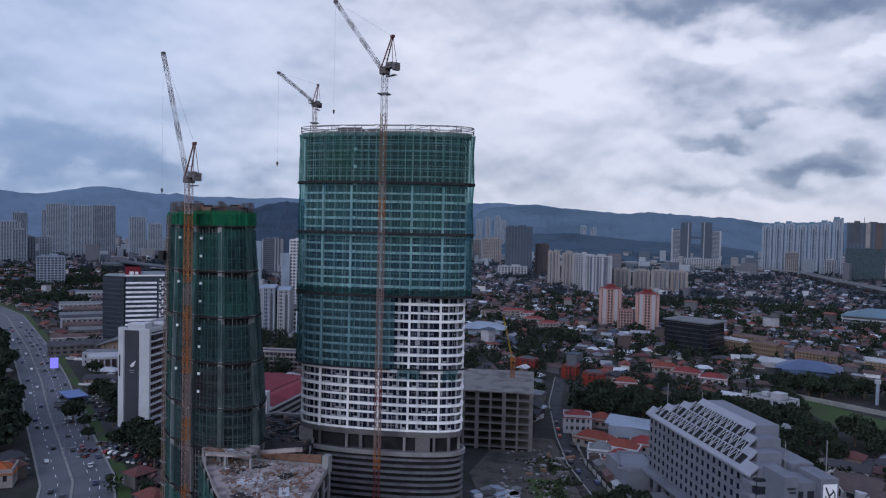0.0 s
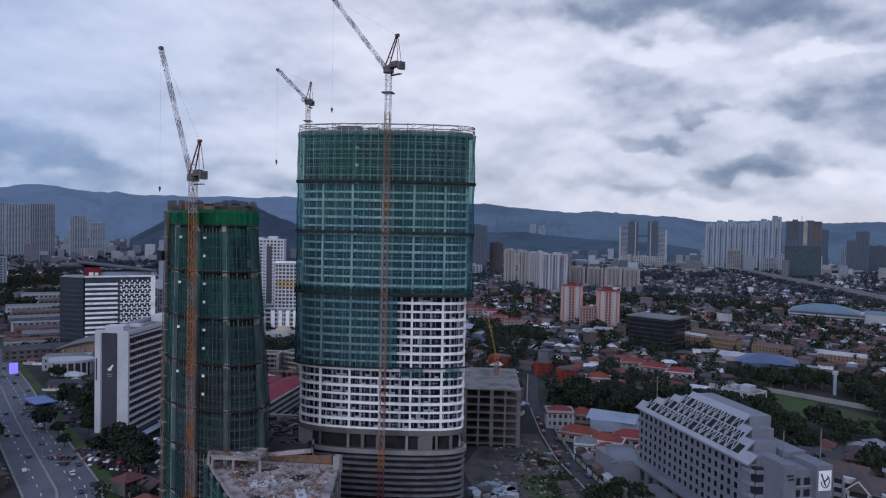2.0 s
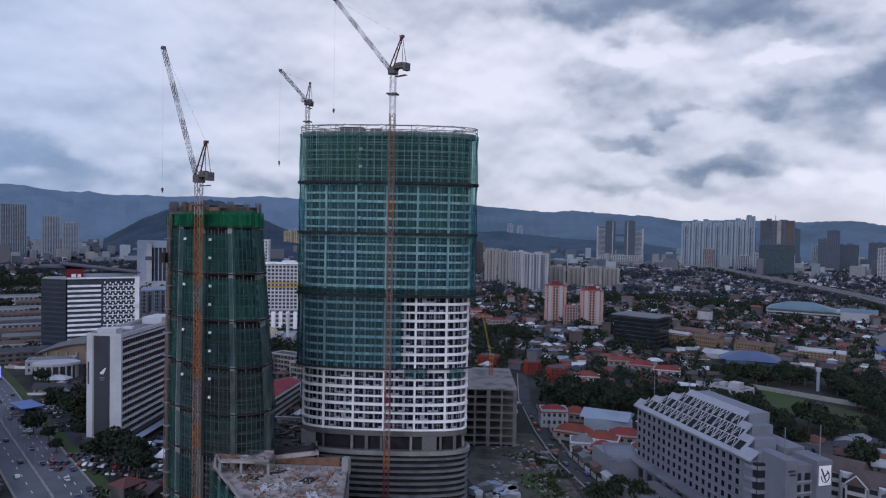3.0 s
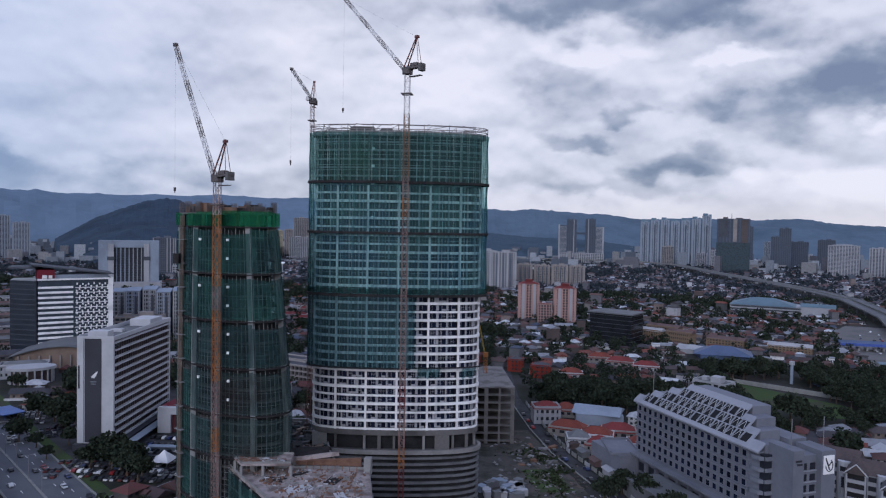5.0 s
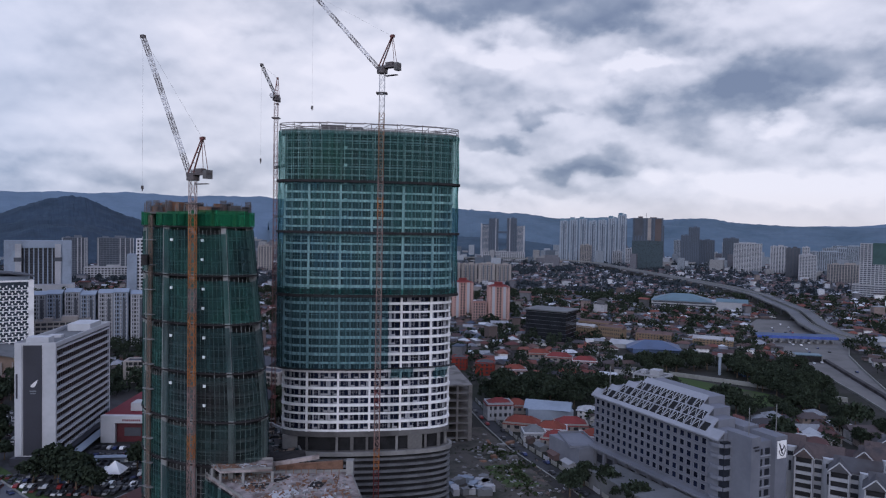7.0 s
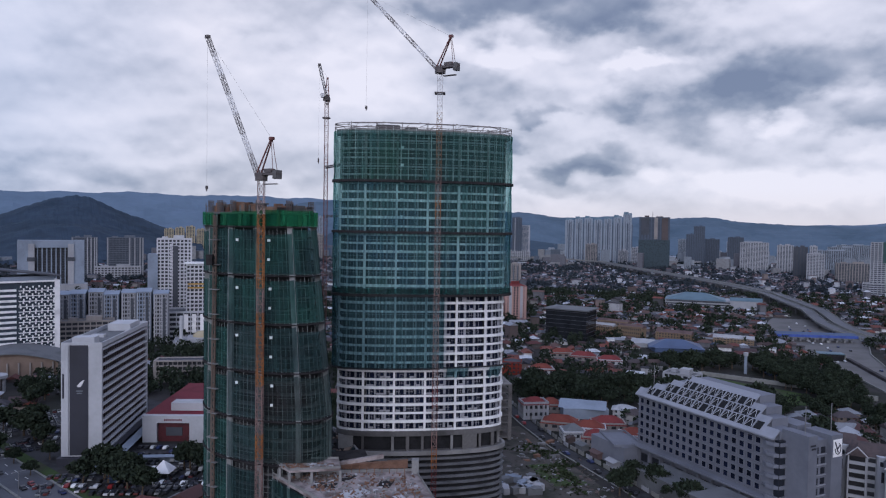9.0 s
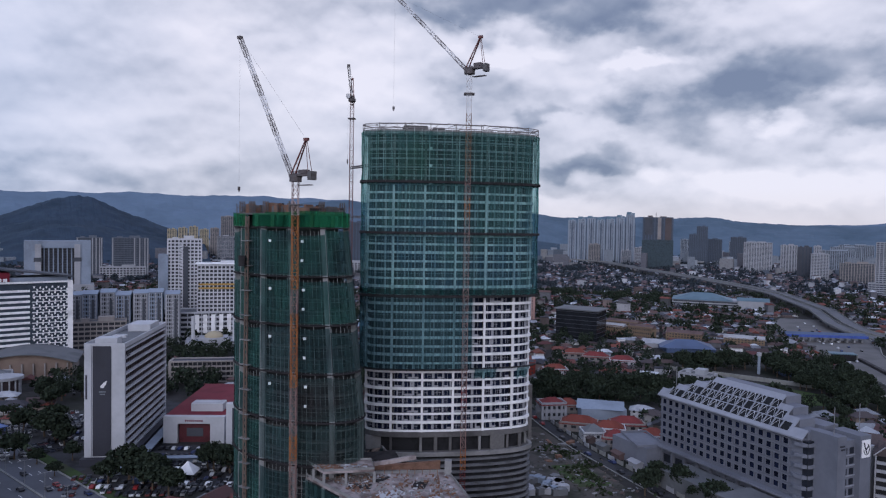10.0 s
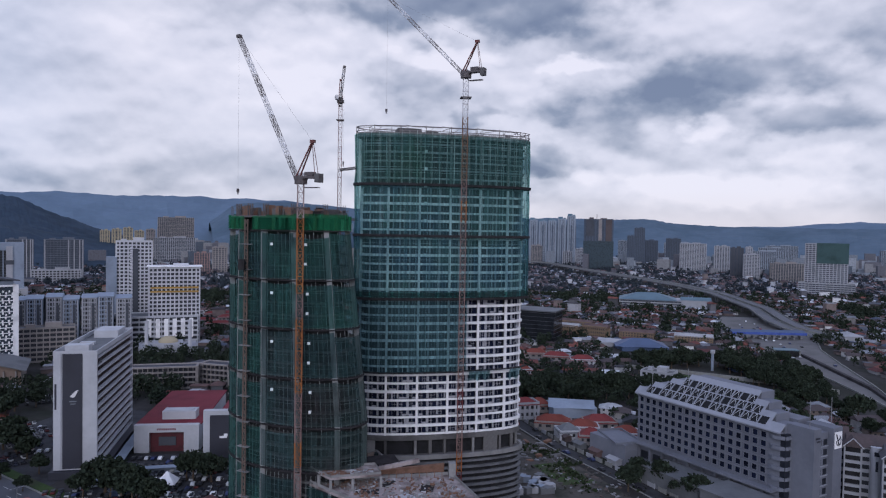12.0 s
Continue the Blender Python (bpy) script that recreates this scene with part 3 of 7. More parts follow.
for i in range(26):
    x, y = lring(109, rnd.uniform(1.5, 9))[rnd.randrange(60)]
    w, h = rnd.uniform(1.0, 4.0), rnd.uniform(1.2, 3.4)
    part("formwork", Shape().box(x, y, 113.25, w, rnd.uniform(0.5, 2), h, rnd.uniform(0, 3)), rnd.choice((M_RUST, M_CONC_D, M_RUST, M_LEDGE)), LT)
for i in range(0, 60, 3):
    a, b = lring(109, 2.6)[i], lring(109, 2.6)[(i + 3) % 60]
    if i not in (6, 27, 39, 42):
        hh = 1.5 + 0.8 * abs(math.sin(i * 1.3))
        part("formwork", Shape().box((a[0] + b[0]) / 2, (a[1] + b[1]) / 2, 113.22, math.hypot(b[0] - a[0], b[1] - a[1]) * 0.94, 0.25, hh, math.atan2(b[1] - a[1], b[0] - a[0])), (M_RUST, M_TANP, M_RUST, M_CONC_D)[i // 3 % 4], LT)
for i in (4, 12, 20, 28, 36, 40, 44, 50, 56):
    cage = Shape()
    x, y = lring(109, 1.6)[i]
    for dx in (-0.7, 0, 0.7):
        for dy in (-0.7, 0, 0.7):
            cage.beam((x + dx, y + dy, 113.2), (x + dx, y + dy, 117.0), 0.13)
    for z in (114.2, 115.2, 116.2):
        cage.loop([(x - 0.75, y - 0.75), (x + 0.75, y - 0.75), (x + 0.75, y + 0.75), (x - 0.75, y + 0.75)], [(x - 0.6, y - 0.6), (x + 0.6, y - 0.6), (x + 0.6, y + 0.6), (x - 0.6, y + 0.6)], z, z + 0.1)
    part("rebar_cage", cage, M_CRDARK, LT, "dark column starter bars")
rebar = Shape()
for i in range(0, 60):
    x, y = lring(109, 0.5)[i]
    if i % 2 or 30 < i < 36:
        rebar.beam((x, y, 113.2), (x, y, 115.4 + 1.2 * rnd.random()), 0.1)
    rebar.beam((x, y, 115.0), (*lring(109, 0.5)[(i + 1) % 60], 115.0), 0.08)
part("guard_rail", rebar, M_CRDARK, LT, "dark guard rail and starter bars", kind="stuff")
# hoist mast up the side
M_HOIST = material("grey_brown_hoist_steel", (0.17, 0.125, 0.105), 0.8, vary=0.35, scale=0.15)
hoist, shaft = Shape(), Shape()
for z in np.arange(2, 112, 2.0):
    (hx, hy), (hx2, hy2) = lring(z, -1.6)[41], lring(min(z + 2, 112), -1.6)[41]
    for dx, dy in ((0, 0), (0.9, 0), (0, 0.9), (0.9, 0.9)):
        hoist.beam((hx + dx, hy + dy, z), (hx2 + dx, hy2 + dy, z + 2), 0.2)
    hoist.beam((hx, hy, z), (hx2 + 0.9, hy2, z + 2), 0.15)
    hoist.beam((hx + 0.9, hy, z), (hx2, hy2 + 0.9, z + 2), 0.15)
    if int(z) % 8 == 0:
        shaft.box(hx + 0.4, hy + 0.6, z, 4.2, 1.6, 0.2, -0.5)
part("hoist_mast", hoist, M_HOIST, LT, "rusty lattice hoist mast")
part("landing", shaft, M_CONC, LT, "small landings beside the hoist", kind="stuff")
hx, hy = lring(97, -1.6)[41]
part("hoist_cage", Shape().box(hx - 0.6, hy - 1.0, 96, 2.0, 1.6, 3.4), M_LEDGE, LT)


# ---- tower cranes ----
def lattice(shape, p, q, w, pitch, t, slot=0):
    """A four-sided lattice beam from p to q."""
    p, q = Vector(p), Vector(q)
    d = (q - p)
    n_ = max(1, round(d.length / pitch))
    d.normalize()
    a = d.cross(Vector((0, 0, 1)) if abs(d.z) < 0.95 else Vector((0, 1, 0))).normalized()
    b = d.cross(a).normalized()
    cs = [(a * i + b * j) * (w / 2) for i, j in ((-1, -1), (1, -1), (1, 1), (-1, 1))]
    for c in cs:
        shape.beam(p + c, q + c, t, slot)
    for k in range(n_):
        u0, u1 = p + (q - p) * (k / n_), p + (q - p) * ((k + 1) / n_)
        for i in range(4):
            c0, c1 = cs[i], cs[(i + 1) % 4]
            shape.beam(u0 + c0, u0 + c1, t * 0.75, slot)
            if k % 2:
                c0, c1 = c1, c0
            shape.beam(u0 + c0, u1 + c1, t * 0.75, slot)


def crane(label, x, y, top, base, jib_yaw, jib_len, jib_up, lower, upper, change, size=1.0, ties=(), tie_to=None):
    """A luffing crane. top: the height of its slewing ring; jib_yaw in degrees from +x."""
    cr = thing("tower_crane", label, "crane", pose(x, y, base), "tower cranes over the site")
    h, s = top - base, size
    edges = [0.0]
    while edges[-1] < h - 8:
        edges.append(edges[-1] + 7.5)
    edges[-1] = h
    for z0, z1 in zip(edges, edges[1:]):
        sec = Shape()
        lattice(sec, (0, 0, z0), (0, 0, z1), 1.8 * s, 2.3, 0.17 * s)
        part("mast_section", sec, upper if z0 + base >= change else lower[int((z0 + 2) / 7.5) % len(lower)], cr)
    for z in ties:
        tie = Shape()
        lattice(tie, (0, 0, z - base), (tie_to[0] - x, tie_to[1] - y, z - base), 0.8, 2.0, 0.2)
        part("wall_tie", tie, M_CRDARK, cr)
    part("climbing_collar", Shape().loop([(-1.9 * s, -1.9 * s), (1.9 * s, -1.9 * s), (1.9 * s, 1.9 * s), (-1.9 * s, 1.9 * s)],
                                         [(-1.1 * s, -1.1 * s), (1.1 * s, -1.1 * s), (1.1 * s, 1.1 * s), (-1.1 * s, 1.1 * s)], h - 7.2, h - 6.8), M_CRDARK, cr, "dark steel walkway collar")
    head = part("slewing_unit", Shape().prism([(1.9 * s * math.cos(i * 0.5236), 1.9 * s * math.sin(i * 0.5236)) for i in range(12)], 0, 1.3 * s)
                .box(0, 0, 1.32 * s, 3.2 * s, 2.6 * s, 1.0 * s), M_CRDARK, cr, m=pose(0, 0, h, 0, 0, jib_yaw))
    part("counter_jib", Shape().box(-4.2 * s, 0, 1.6 * s, 6.4 * s, 2.2 * s, 0.7 * s).box(-3.6 * s, 0.2, 2.4 * s, 3.0 * s, 1.8 * s, 1.1 * s), M_CRDARK, head)
    part("counterweight", Shape().box(-6.6 * s, 0, 0.4 * s, 1.5 * s, 2.4 * s, 2.6 * s), M_CONC_D, head)
    part("operator_cab", Shape().box(1.6 * s, -2.0 * s, 1.3 * s, 2.4 * s, 1.6 * s, 2.2 * s).box(2.0 * s, -2.9 * s, 1.9 * s, 1.2 * s, 0.15, 1.1 * s, slot=1), (M_CRWHITE, M_GLASS_J), head, "white cab with dark glazing")
    part("service_platform", Shape().box(-4.0 * s, 0.0, -1.2 * s, 5.0 * s, 1.4 * s, 0.25 * s), M_CRDARK, head)
    apex = Vector((-4.2 * s, 0, 12.5 * s))
    af = Shape()
    for sy_ in (-0.9 * s, 0.9 * s):
        af.beam((1.0 * s, sy_, 2.3 * s), apex + Vector((0, sy_ * 0.3, 0)), 0.34 * s)
        af.beam((-5.8 * s, sy_, 2.3 * s), apex + Vector((0, sy_ * 0.3, 0)), 0.14 * s)
    for q in (0.3, 0.6):
        p0 = Vector((1.0 * s, 0, 2.3 * s)).lerp(apex, q)
        af.beam(p0 + Vector((0, -0.7 * s, 0)), p0 + Vector((0, 0.7 * s, 0)), 0.16)
    af.box(apex.x, apex.y, apex.z - 0.4, 1.5 * s, 1.0 * s, 0.9 * s)
    part("a_frame", af, M_RED, head, "faded red pendant frame")
    foot = Vector((1.6 * s, 0, 2.0 * s))
    tip = foot + Vector((math.cos(radians(jib_up)), 0, math.sin(radians(jib_up)))) * jib_len
    n_ = 7
    for k in range(n_):
        sec = Shape()
        lattice(sec, foot.lerp(tip, k / n_), foot.lerp(tip, (k + 1) / n_), 1.1 * s, 2.0, 0.13 * s)
        part("jib_section", sec, M_CRWHITE if k % 2 else M_CRGREY, head)
    part("jib_head", Shape().box(tip.x, tip.y, tip.z - 0.4, 1.4 * s, 1.2 * s, 0.9 * s), M_CRDARK, head)
    rope = Shape().beam(apex, tip, 0.035).beam(tip, tip - Vector((0, 0, jib_len * 0.95)), 0.025)
    part("ropes", rope, M_CRDARK, head)
    hook = tip - Vector((0, 0, jib_len * 0.95))
    part("hook_block", Shape().box(hook.x, hook.y, hook.z - 1.2, 0.7, 0.5, 1.2).box(hook.x, hook.y, hook.z - 1.8, 0.25, 0.25, 0.6), M_CRDARK, head)
    return cr


M_MAST_RED = material("dark_red_mast_steel", (0.17, 0.045, 0.045), 0.7, vary=0.3, scale=0.2)
M_MAST_DULL = material("dusty_pinkish_mast_steel", (0.25, 0.16, 0.145), 0.75, vary=0.35, scale=0.2)
M_MAST_BROWN = material("brown_mast_steel", (0.20, 0.115, 0.075), 0.75, vary=0.3, scale=0.2)
M_CRPINK = material("faded_pinkish_steel", (0.36, 0.27, 0.26), 0.6, vary=0.3, scale=0.3)
crane("luffing tower crane, orange mast before the oval tower", -96.2, 231.5, 163.8, 0, 149, 44, 44.6, (M_MAST_RED, M_MAST_RED, M_MAST_RED, M_ORANGE, M_MAST_DULL, M_MAST_DULL, M_MAST_RED, M_MAST_DULL, M_MAST_DULL, M_MAST_DULL, M_MAST_DULL, M_MAST_DULL, M_MAST_DULL, M_MAST_DULL, M_MAST_DULL, M_ORANGE, M_MAST_DULL, M_MAST_BROWN, M_MAST_BROWN, M_MAST_BROWN), M_CRWHITE, 143)
crane("luffing tower crane with an orange mast at the netted tower", -149.2, 194.0, 122.6, 0, 149, 50.0, 62.6, (M_ORANGE, M_ORANGE, M_ORANGE, M_MAST_DULL, M_MAST_DULL, M_ORANGE, M_MAST_DULL, M_MAST_DULL, M_ORANGE, M_ORANGE, M_ORANGE, M_MAST_DULL, M_ORANGE, M_ORANGE, M_ORANGE), M_CRPINK, 110)
crane("grey and red luffing crane tied to the oval tower", -143.0, 267.8, 160.0, 0, -84, 35, 8, (M_RED,), M_CRPINK, 140, 0.78, (133, 113, 90), (-135, 255))


# ---- ground, hills ----
M_GROUND = material("dry_town_ground", (0.042, 0.039, 0.039), 0.95, vary=0.45, scale=0.03, fine=0.25, second=(0.023, 0.026, 0.020), amount=0.7)
M_ASPHALT = material("worn_asphalt", (0.108, 0.111, 0.126), 0.8, vary=0.2, scale=0.05, fine=0.8)
M_TARMAC = material("dark_patched_tarmac", (0.05, 0.05, 0.055), 0.9, vary=0.4, scale=0.12, fine=0.8)
M_KERB = material("pale_kerb", (0.22, 0.22, 0.21), 0.85, vary=0.2)
M_LINE = material("road_paint", (0.62, 0.62, 0.60), 0.7, vary=0.2)
M_DIRT = material("bare_dirt", (0.078, 0.070, 0.064), 0.95, vary=0.45, scale=0.09, fine=0.6, second=(0.035, 0.038, 0.03), bump=0.3)
M_GRASS = material("mown_grass", (0.044, 0.070, 0.025), 0.95, vary=0.4, scale=0.06, fine=0.8, second=(0.05, 0.05, 0.035))
# hill colours include the blue of distance haze; there is no volume
M_HILL = material("haze_blued_hill", (0.033, 0.051, 0.077), 1.0, vary=0.35, scale=0.006, fine=0.035, second=(0.024, 0.039, 0.058))
M_RIDGE = material("haze_blue_ridge", (0.120, 0.168, 0.232), 1.0, vary=0.15, scale=0.004, fine=0.03, second=(0.104, 0.148, 0.205))
M_HILL_FAR = material("haze_tinted_ridge", (0.094, 0.134, 0.180), 1.0, vary=0.25, scale=0.004, fine=0.03, second=(0.072, 0.108, 0.145))

g = Shape()
xs = np.linspace(-4700, 4700, 48)
for i in range(47):
    for j in range(47):
        g.poly([(xs[i], xs[j], 0), (xs[i + 1], xs[j], 0), (xs[i + 1], xs[j + 1], 0), (xs[i], xs[j + 1], 0)])
solo("ground", g, M_GROUND, "flat town ground", "ground", kind="structure")


def sheet(name, label, pts, z, mat, category="", kind="structure"):
    s = Shape().prism(pts, -0.3, z)
    return solo(name, s, mat, label, category or name, kind=kind)


def hill(label, dist, ridge, mat, depth=700, seed=1):
    """A ridge at a distance, from (azimuth, elevation) of its crest in degrees."""
    s, n_ = Shape(), 260
    az = np.linspace(ridge[0][0], ridge[-1][0], n_)
    h = np.interp(az, [r[0] for r in ridge], [r[1] for r in ridge])
    ker = np.ones(5) / 5
    h[2:-2] = np.convolve(h, ker, "valid")
    rows_ = []
    for k in range(13):
        q = k / 12
        r = []
        for a, e in zip(az, h):
            top = 110 + dist * math.tan(radians(e)) if e > -1.4 else 0
            d = dist - depth * (1 - q)
            b = noise.fractal(Vector((a * 0.45, k * 0.45, seed)), 1.0, 2.0, 6)
            z = top * (q ** 0.8) * (1 + 0.22 * b * (1 - 0.82 * q)) + top * 0.022 * noise.noise(Vector((a * 3.1, k * 0.9, seed))) + top * 0.012 * noise.noise(Vector((a * 9.0, k * 2.1, seed)))
            r.append((d * math.sin(radians(a)), d * math.cos(radians(a)), max(z, -1.0 if k else -3.0)))
        rows_.append(r)
    rows_.append([(x * 1.08, y * 1.08, -3.0) for x, y, z in rows_[-1]])
    for k in range(13):
        for i in range(n_ - 1):
            s.poly((rows_[k][i], rows_[k][i + 1], rows_[k + 1][i + 1], rows_[k + 1][i]))
    return solo("hill", s, mat, label, "hill", kind="structure", smooth=True)


hill("long ridge far behind the town, coloured blue for haze", 4350, ((-62, 1.8), (-50, 1.9), (-47.9, 1.65), (-46, 2.1), (-42.8, 2.4), (-39, 2.0), (-33, 1.9), (-26.5, 2.1), (-21, 2.05), (-16, 2.1), (-10, 2.0), (-4, 1.4), (3, 0.9), (10, 0.6), (24, 0.5), (29, 0.55), (33, 0.9), (40, 1.0), (55, 1.1), (65, 0.9)), M_RIDGE, seed=3)
hill("wooded ridge behind the town, coloured blue for haze", 3700, ((-16, 0.2), (-14, 1.7), (-9.9, 1.9), (-6, 1.55), (-3, 1.4), (-0.6, 1.45), (3.1, 1.3), (8.4, 0.82), (12.6, 1.02), (16.1, 0.87), (18.8, 1.05), (21.4, 0.66), (25, 0.5), (28, 0.45), (31.6, 0.5), (40, 0.4), (55, 0.2)), M_HILL_FAR, seed=5)
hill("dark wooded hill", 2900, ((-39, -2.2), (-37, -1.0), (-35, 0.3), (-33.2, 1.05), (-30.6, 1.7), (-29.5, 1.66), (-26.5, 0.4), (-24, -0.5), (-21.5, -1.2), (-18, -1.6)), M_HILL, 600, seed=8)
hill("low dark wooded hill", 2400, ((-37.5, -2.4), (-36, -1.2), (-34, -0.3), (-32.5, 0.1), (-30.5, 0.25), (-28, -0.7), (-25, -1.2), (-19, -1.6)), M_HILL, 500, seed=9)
# haze over this rise is likewise put into its bluish colour
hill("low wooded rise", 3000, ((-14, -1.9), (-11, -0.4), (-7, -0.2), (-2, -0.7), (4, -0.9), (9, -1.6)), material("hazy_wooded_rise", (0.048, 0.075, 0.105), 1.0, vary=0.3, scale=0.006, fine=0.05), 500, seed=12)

# ---- roads and open ground ----


def strip(name, label, line, width, z, mat, kind="structure"):
    """A ribbon along a line of points."""
    s = Shape()
    left, right = [], []
    for i, p in enumerate(line):
        a, b = Vector(line[max(i - 1, 0)]), Vector(line[min(i + 1, len(line) - 1)])
        d = (b - a).to_2d().normalized()
        nrm = Vector((-d.y, d.x)) * width / 2
        q = Vector(p).to_2d()
        left.append(q + nrm)
        right.append(q - nrm)
    zs = [p[2] if len(p) > 2 else 0 for p in line]
    for i in range(len(line) - 1):
        zb = -0.3
        s.hexa([(*right[i], zs[i] + zb), (*right[i + 1], zs[i + 1] + zb), (*left[i + 1], zs[i + 1] + zb), (*left[i], zs[i] + zb),
                (*right[i], zs[i] + z), (*right[i + 1], zs[i + 1] + z), (*left[i + 1], zs[i + 1] + z), (*left[i], zs[i] + z)])
    return solo(name, s, mat, label, name, kind=kind)


def along(line, t):
    """Point and direction at a share t of a line's length."""
    pts = [Vector(p).to_2d() for p in line]
    seg = [(b - a).length for a, b in zip(pts, pts[1:])]
    d = t * sum(seg)
    for a, b, l_ in zip(pts, pts[1:], seg):
        if d <= l_ or b is pts[-1]:
            return a.lerp(b, d / l_), (b - a).normalized()
        d -= l_


def beside(line, off):
    out_ = []
    for i, p in enumerate(line):
        a, b = Vector(line[max(i - 1, 0)]).to_2d(), Vector(line[min(i + 1, len(line) - 1)]).to_2d()
        d = (b - a).normalized()
        out_.append((p[0] - d.y * off, p[1] + d.x * off))
    return out_


MAIN = [(-150, 155), (-200, 198), (-231, 231), (-325, 307), (-395, 366), (-500, 450), (-690, 592), (-1000, 760)]
strip("road", "wide grey dual carriageway", MAIN, 27, 0.08, M_ASPHALT)
strip("pavement", "concrete median strip", beside(MAIN, 2.0), 1.0, 0.35, M_KERB)
strip("lawn", "grass verge beside the carriageway", beside(MAIN[1:], -17.2), 5.0, 0.12, M_GRASS)
for off in (13.8, -13.8):
    strip("pavement", "pale concrete kerb", beside(MAIN, off), 0.9, 0.28, M_KERB)
for off in (-4.5, -8.2, 7.5):
    ln = beside(MAIN, off)
    for k in range(46):
        p, d = along(ln, 0.05 + k * 0.011)
        solo("lane_mark", Shape().box(p.x, p.y, 0.085, 3.6, 0.28, 0.012, math.atan2(d.y, d.x)), M_LINE, "worn white lane dash", "road marking", kind="structure")
STREET = [(0, 235), (-14, 276), (-36, 330), (-47, 370), (-62, 440), (-70, 520)]
strip("road", "narrow side street", STREET, 6.6, 0.07, M_TARMAC)
strip("pavement", "pale kerb of the side street", beside(STREET, 3.9), 0.7, 0.22, M_KERB)
sheet("dirt_lot", "bare earth lot with weeds", [(-62, 262), (-19, 255), (-40, 326), (-52, 365), (-78, 360), (-80, 300)], 0.05, M_DIRT, "ground")
sheet("lawn", "patch of rough grass in the lot", [(-46, 276), (-30, 279), (-40, 306), (-54, 302)], 0.09, M_GRASS, "grass")
sheet("car_park", "asphalt car park", [(-250, 262), (-180, 262), (-175, 322), (-250, 322)], 0.05, M_TARMAC, "car park")
sheet("car_park", "dark tarmac yard with parked cars", [(-330, 330), (-262, 282), (-252, 330), (-262, 400), (-300, 420)], 0.05, M_TARMAC, "car park")
sheet("lawn", "green playing field", [(80, 505), (92, 520), (150, 455), (150, 420), (105, 432)], 0.08, M_GRASS, "grass")
strip("pavement", "pale retaining wall along the field", [(70, 530), (100, 512), (160, 470), (190, 440)], 1.2, 3.0, M_KERB)
M_GREYW = material("dark_stained_wall", (0.05, 0.046, 0.05), 0.9, vary=0.4, scale=0.1)
HIGHWAY = [(198, 380), (207, 420), (221, 461), (242, 546), (262, 614), (276, 655), (285, 700), (294, 760), (330, 850)]
M_ROADC = material("pale_road_concrete", (0.14, 0.135, 0.135), 0.85, vary=0.2, scale=0.05)
sheet("road", "wide pale concrete highway", [(190, 370), (206, 370), (216, 425), (233, 465), (262, 545), (288, 612), (312, 655), (345, 740), (396, 855), (318, 872), (248, 760), (238, 660), (235, 616), (223, 547), (209, 461), (200, 416)], 0.08, M_ROADC)
MEDIAN = [(205, 405), (222.6, 452.6), (237.6, 521), (252, 585)]
strip("pavement", "dark hedge and wall between slip road and highway", MEDIAN, 3.0, 2.2, M_GREYW)
for edge in ([(206, 370), (216, 425), (233, 465), (262, 545), (288, 612), (312, 655), (345, 740)], [(190, 370), (200, 416), (209, 461), (223, 547), (235, 616)]):
    strip("pavement", "concrete barrier of the highway", edge, 0.8, 1.2, M_KERB)
M_VIA = material("viaduct_concrete", (0.13, 0.132, 0.145), 0.85, vary=0.2, scale=0.03)
VIA = [(346, 705, 0.2), (336, 735, 3.5), (340, 775, 6.5), (375, 880, 9), (420, 1100, 10), (425, 1250, 10), (400, 1500, 11), (372, 1750, 11), (356, 2050, 11), (250, 2230, 11), (60, 2260, 11), (-200, 2300, 11)]
via = thing("viaduct", "long curved concrete road viaduct on piers", "bridge")
for off, w in ((-9, 13), (9, 13)):
    ln = beside(VIA, off)
    for i in range(len(ln) - 1):
        a, b = Vector((*ln[i], VIA[i][2])), Vector((*ln[i + 1], VIA[i + 1][2]))
        d = (b - a).to_2d().normalized()
        n3 = Vector((-d.y, d.x, 0)) * w / 2
        up = Vector((0, 0, 1.2))
        part("deck", Shape().hexa([a - n3, b - n3, b + n3, a + n3, a - n3 + up, b - n3 + up, b + n3 + up, a + n3 + up]), M_VIA, via)
        for sgn in (-1, 1):
            o = n3 * sgn
            k3 = n3.normalized() * 0.4 * -sgn
            lo_ = up * 1.01
            part("parapet", Shape().hexa([a + o + lo_, b + o + lo_, b + o + k3 + lo_, a + o + k3 + lo_, a + o + up * 1.9, b + o + up * 1.9, b + o + k3 + up * 1.9, a + o + k3 + up * 1.9]), M_KERB, via)
    for k in range(44):
        p, d = along(ln, k / 43)
        zt = float(np.interp(p.y, [v[1] for v in VIA], [v[2] for v in VIA]))
        part("bridge_pier", Shape().box(p.x, p.y, 0, 2.4, 2.0, zt + 0.1), M_VIA, via)

# ---- buildings ----
M_BEIGE = material("cream_stucco", (0.27, 0.245, 0.235), 0.85, vary=0.2, scale=0.04, fine=0.5)
M_PALE = material("pale_grey_stucco", (0.33, 0.335, 0.36), 0.85, vary=0.18, scale=0.04, fine=0.5)
M_BLUEG = material("blue_grey_stucco", (0.24, 0.28, 0.345), 0.85, vary=0.2, scale=0.04, fine=0.5)
M_BROWN = material("brown_stucco", (0.10, 0.082, 0.082), 0.85, vary=0.2, scale=0.04, fine=0.5)
M_GREYD = material("dark_grey_stucco", (0.075, 0.08, 0.095), 0.8, vary=0.2, scale=0.04, fine=0.5)
# distant facades and windows: bluish haze is mixed into the base colours
M_HAZE = material("haze_pale_facade", (0.26, 0.295, 0.345), 0.9, vary=0.12, scale=0.03, fine=0.3)
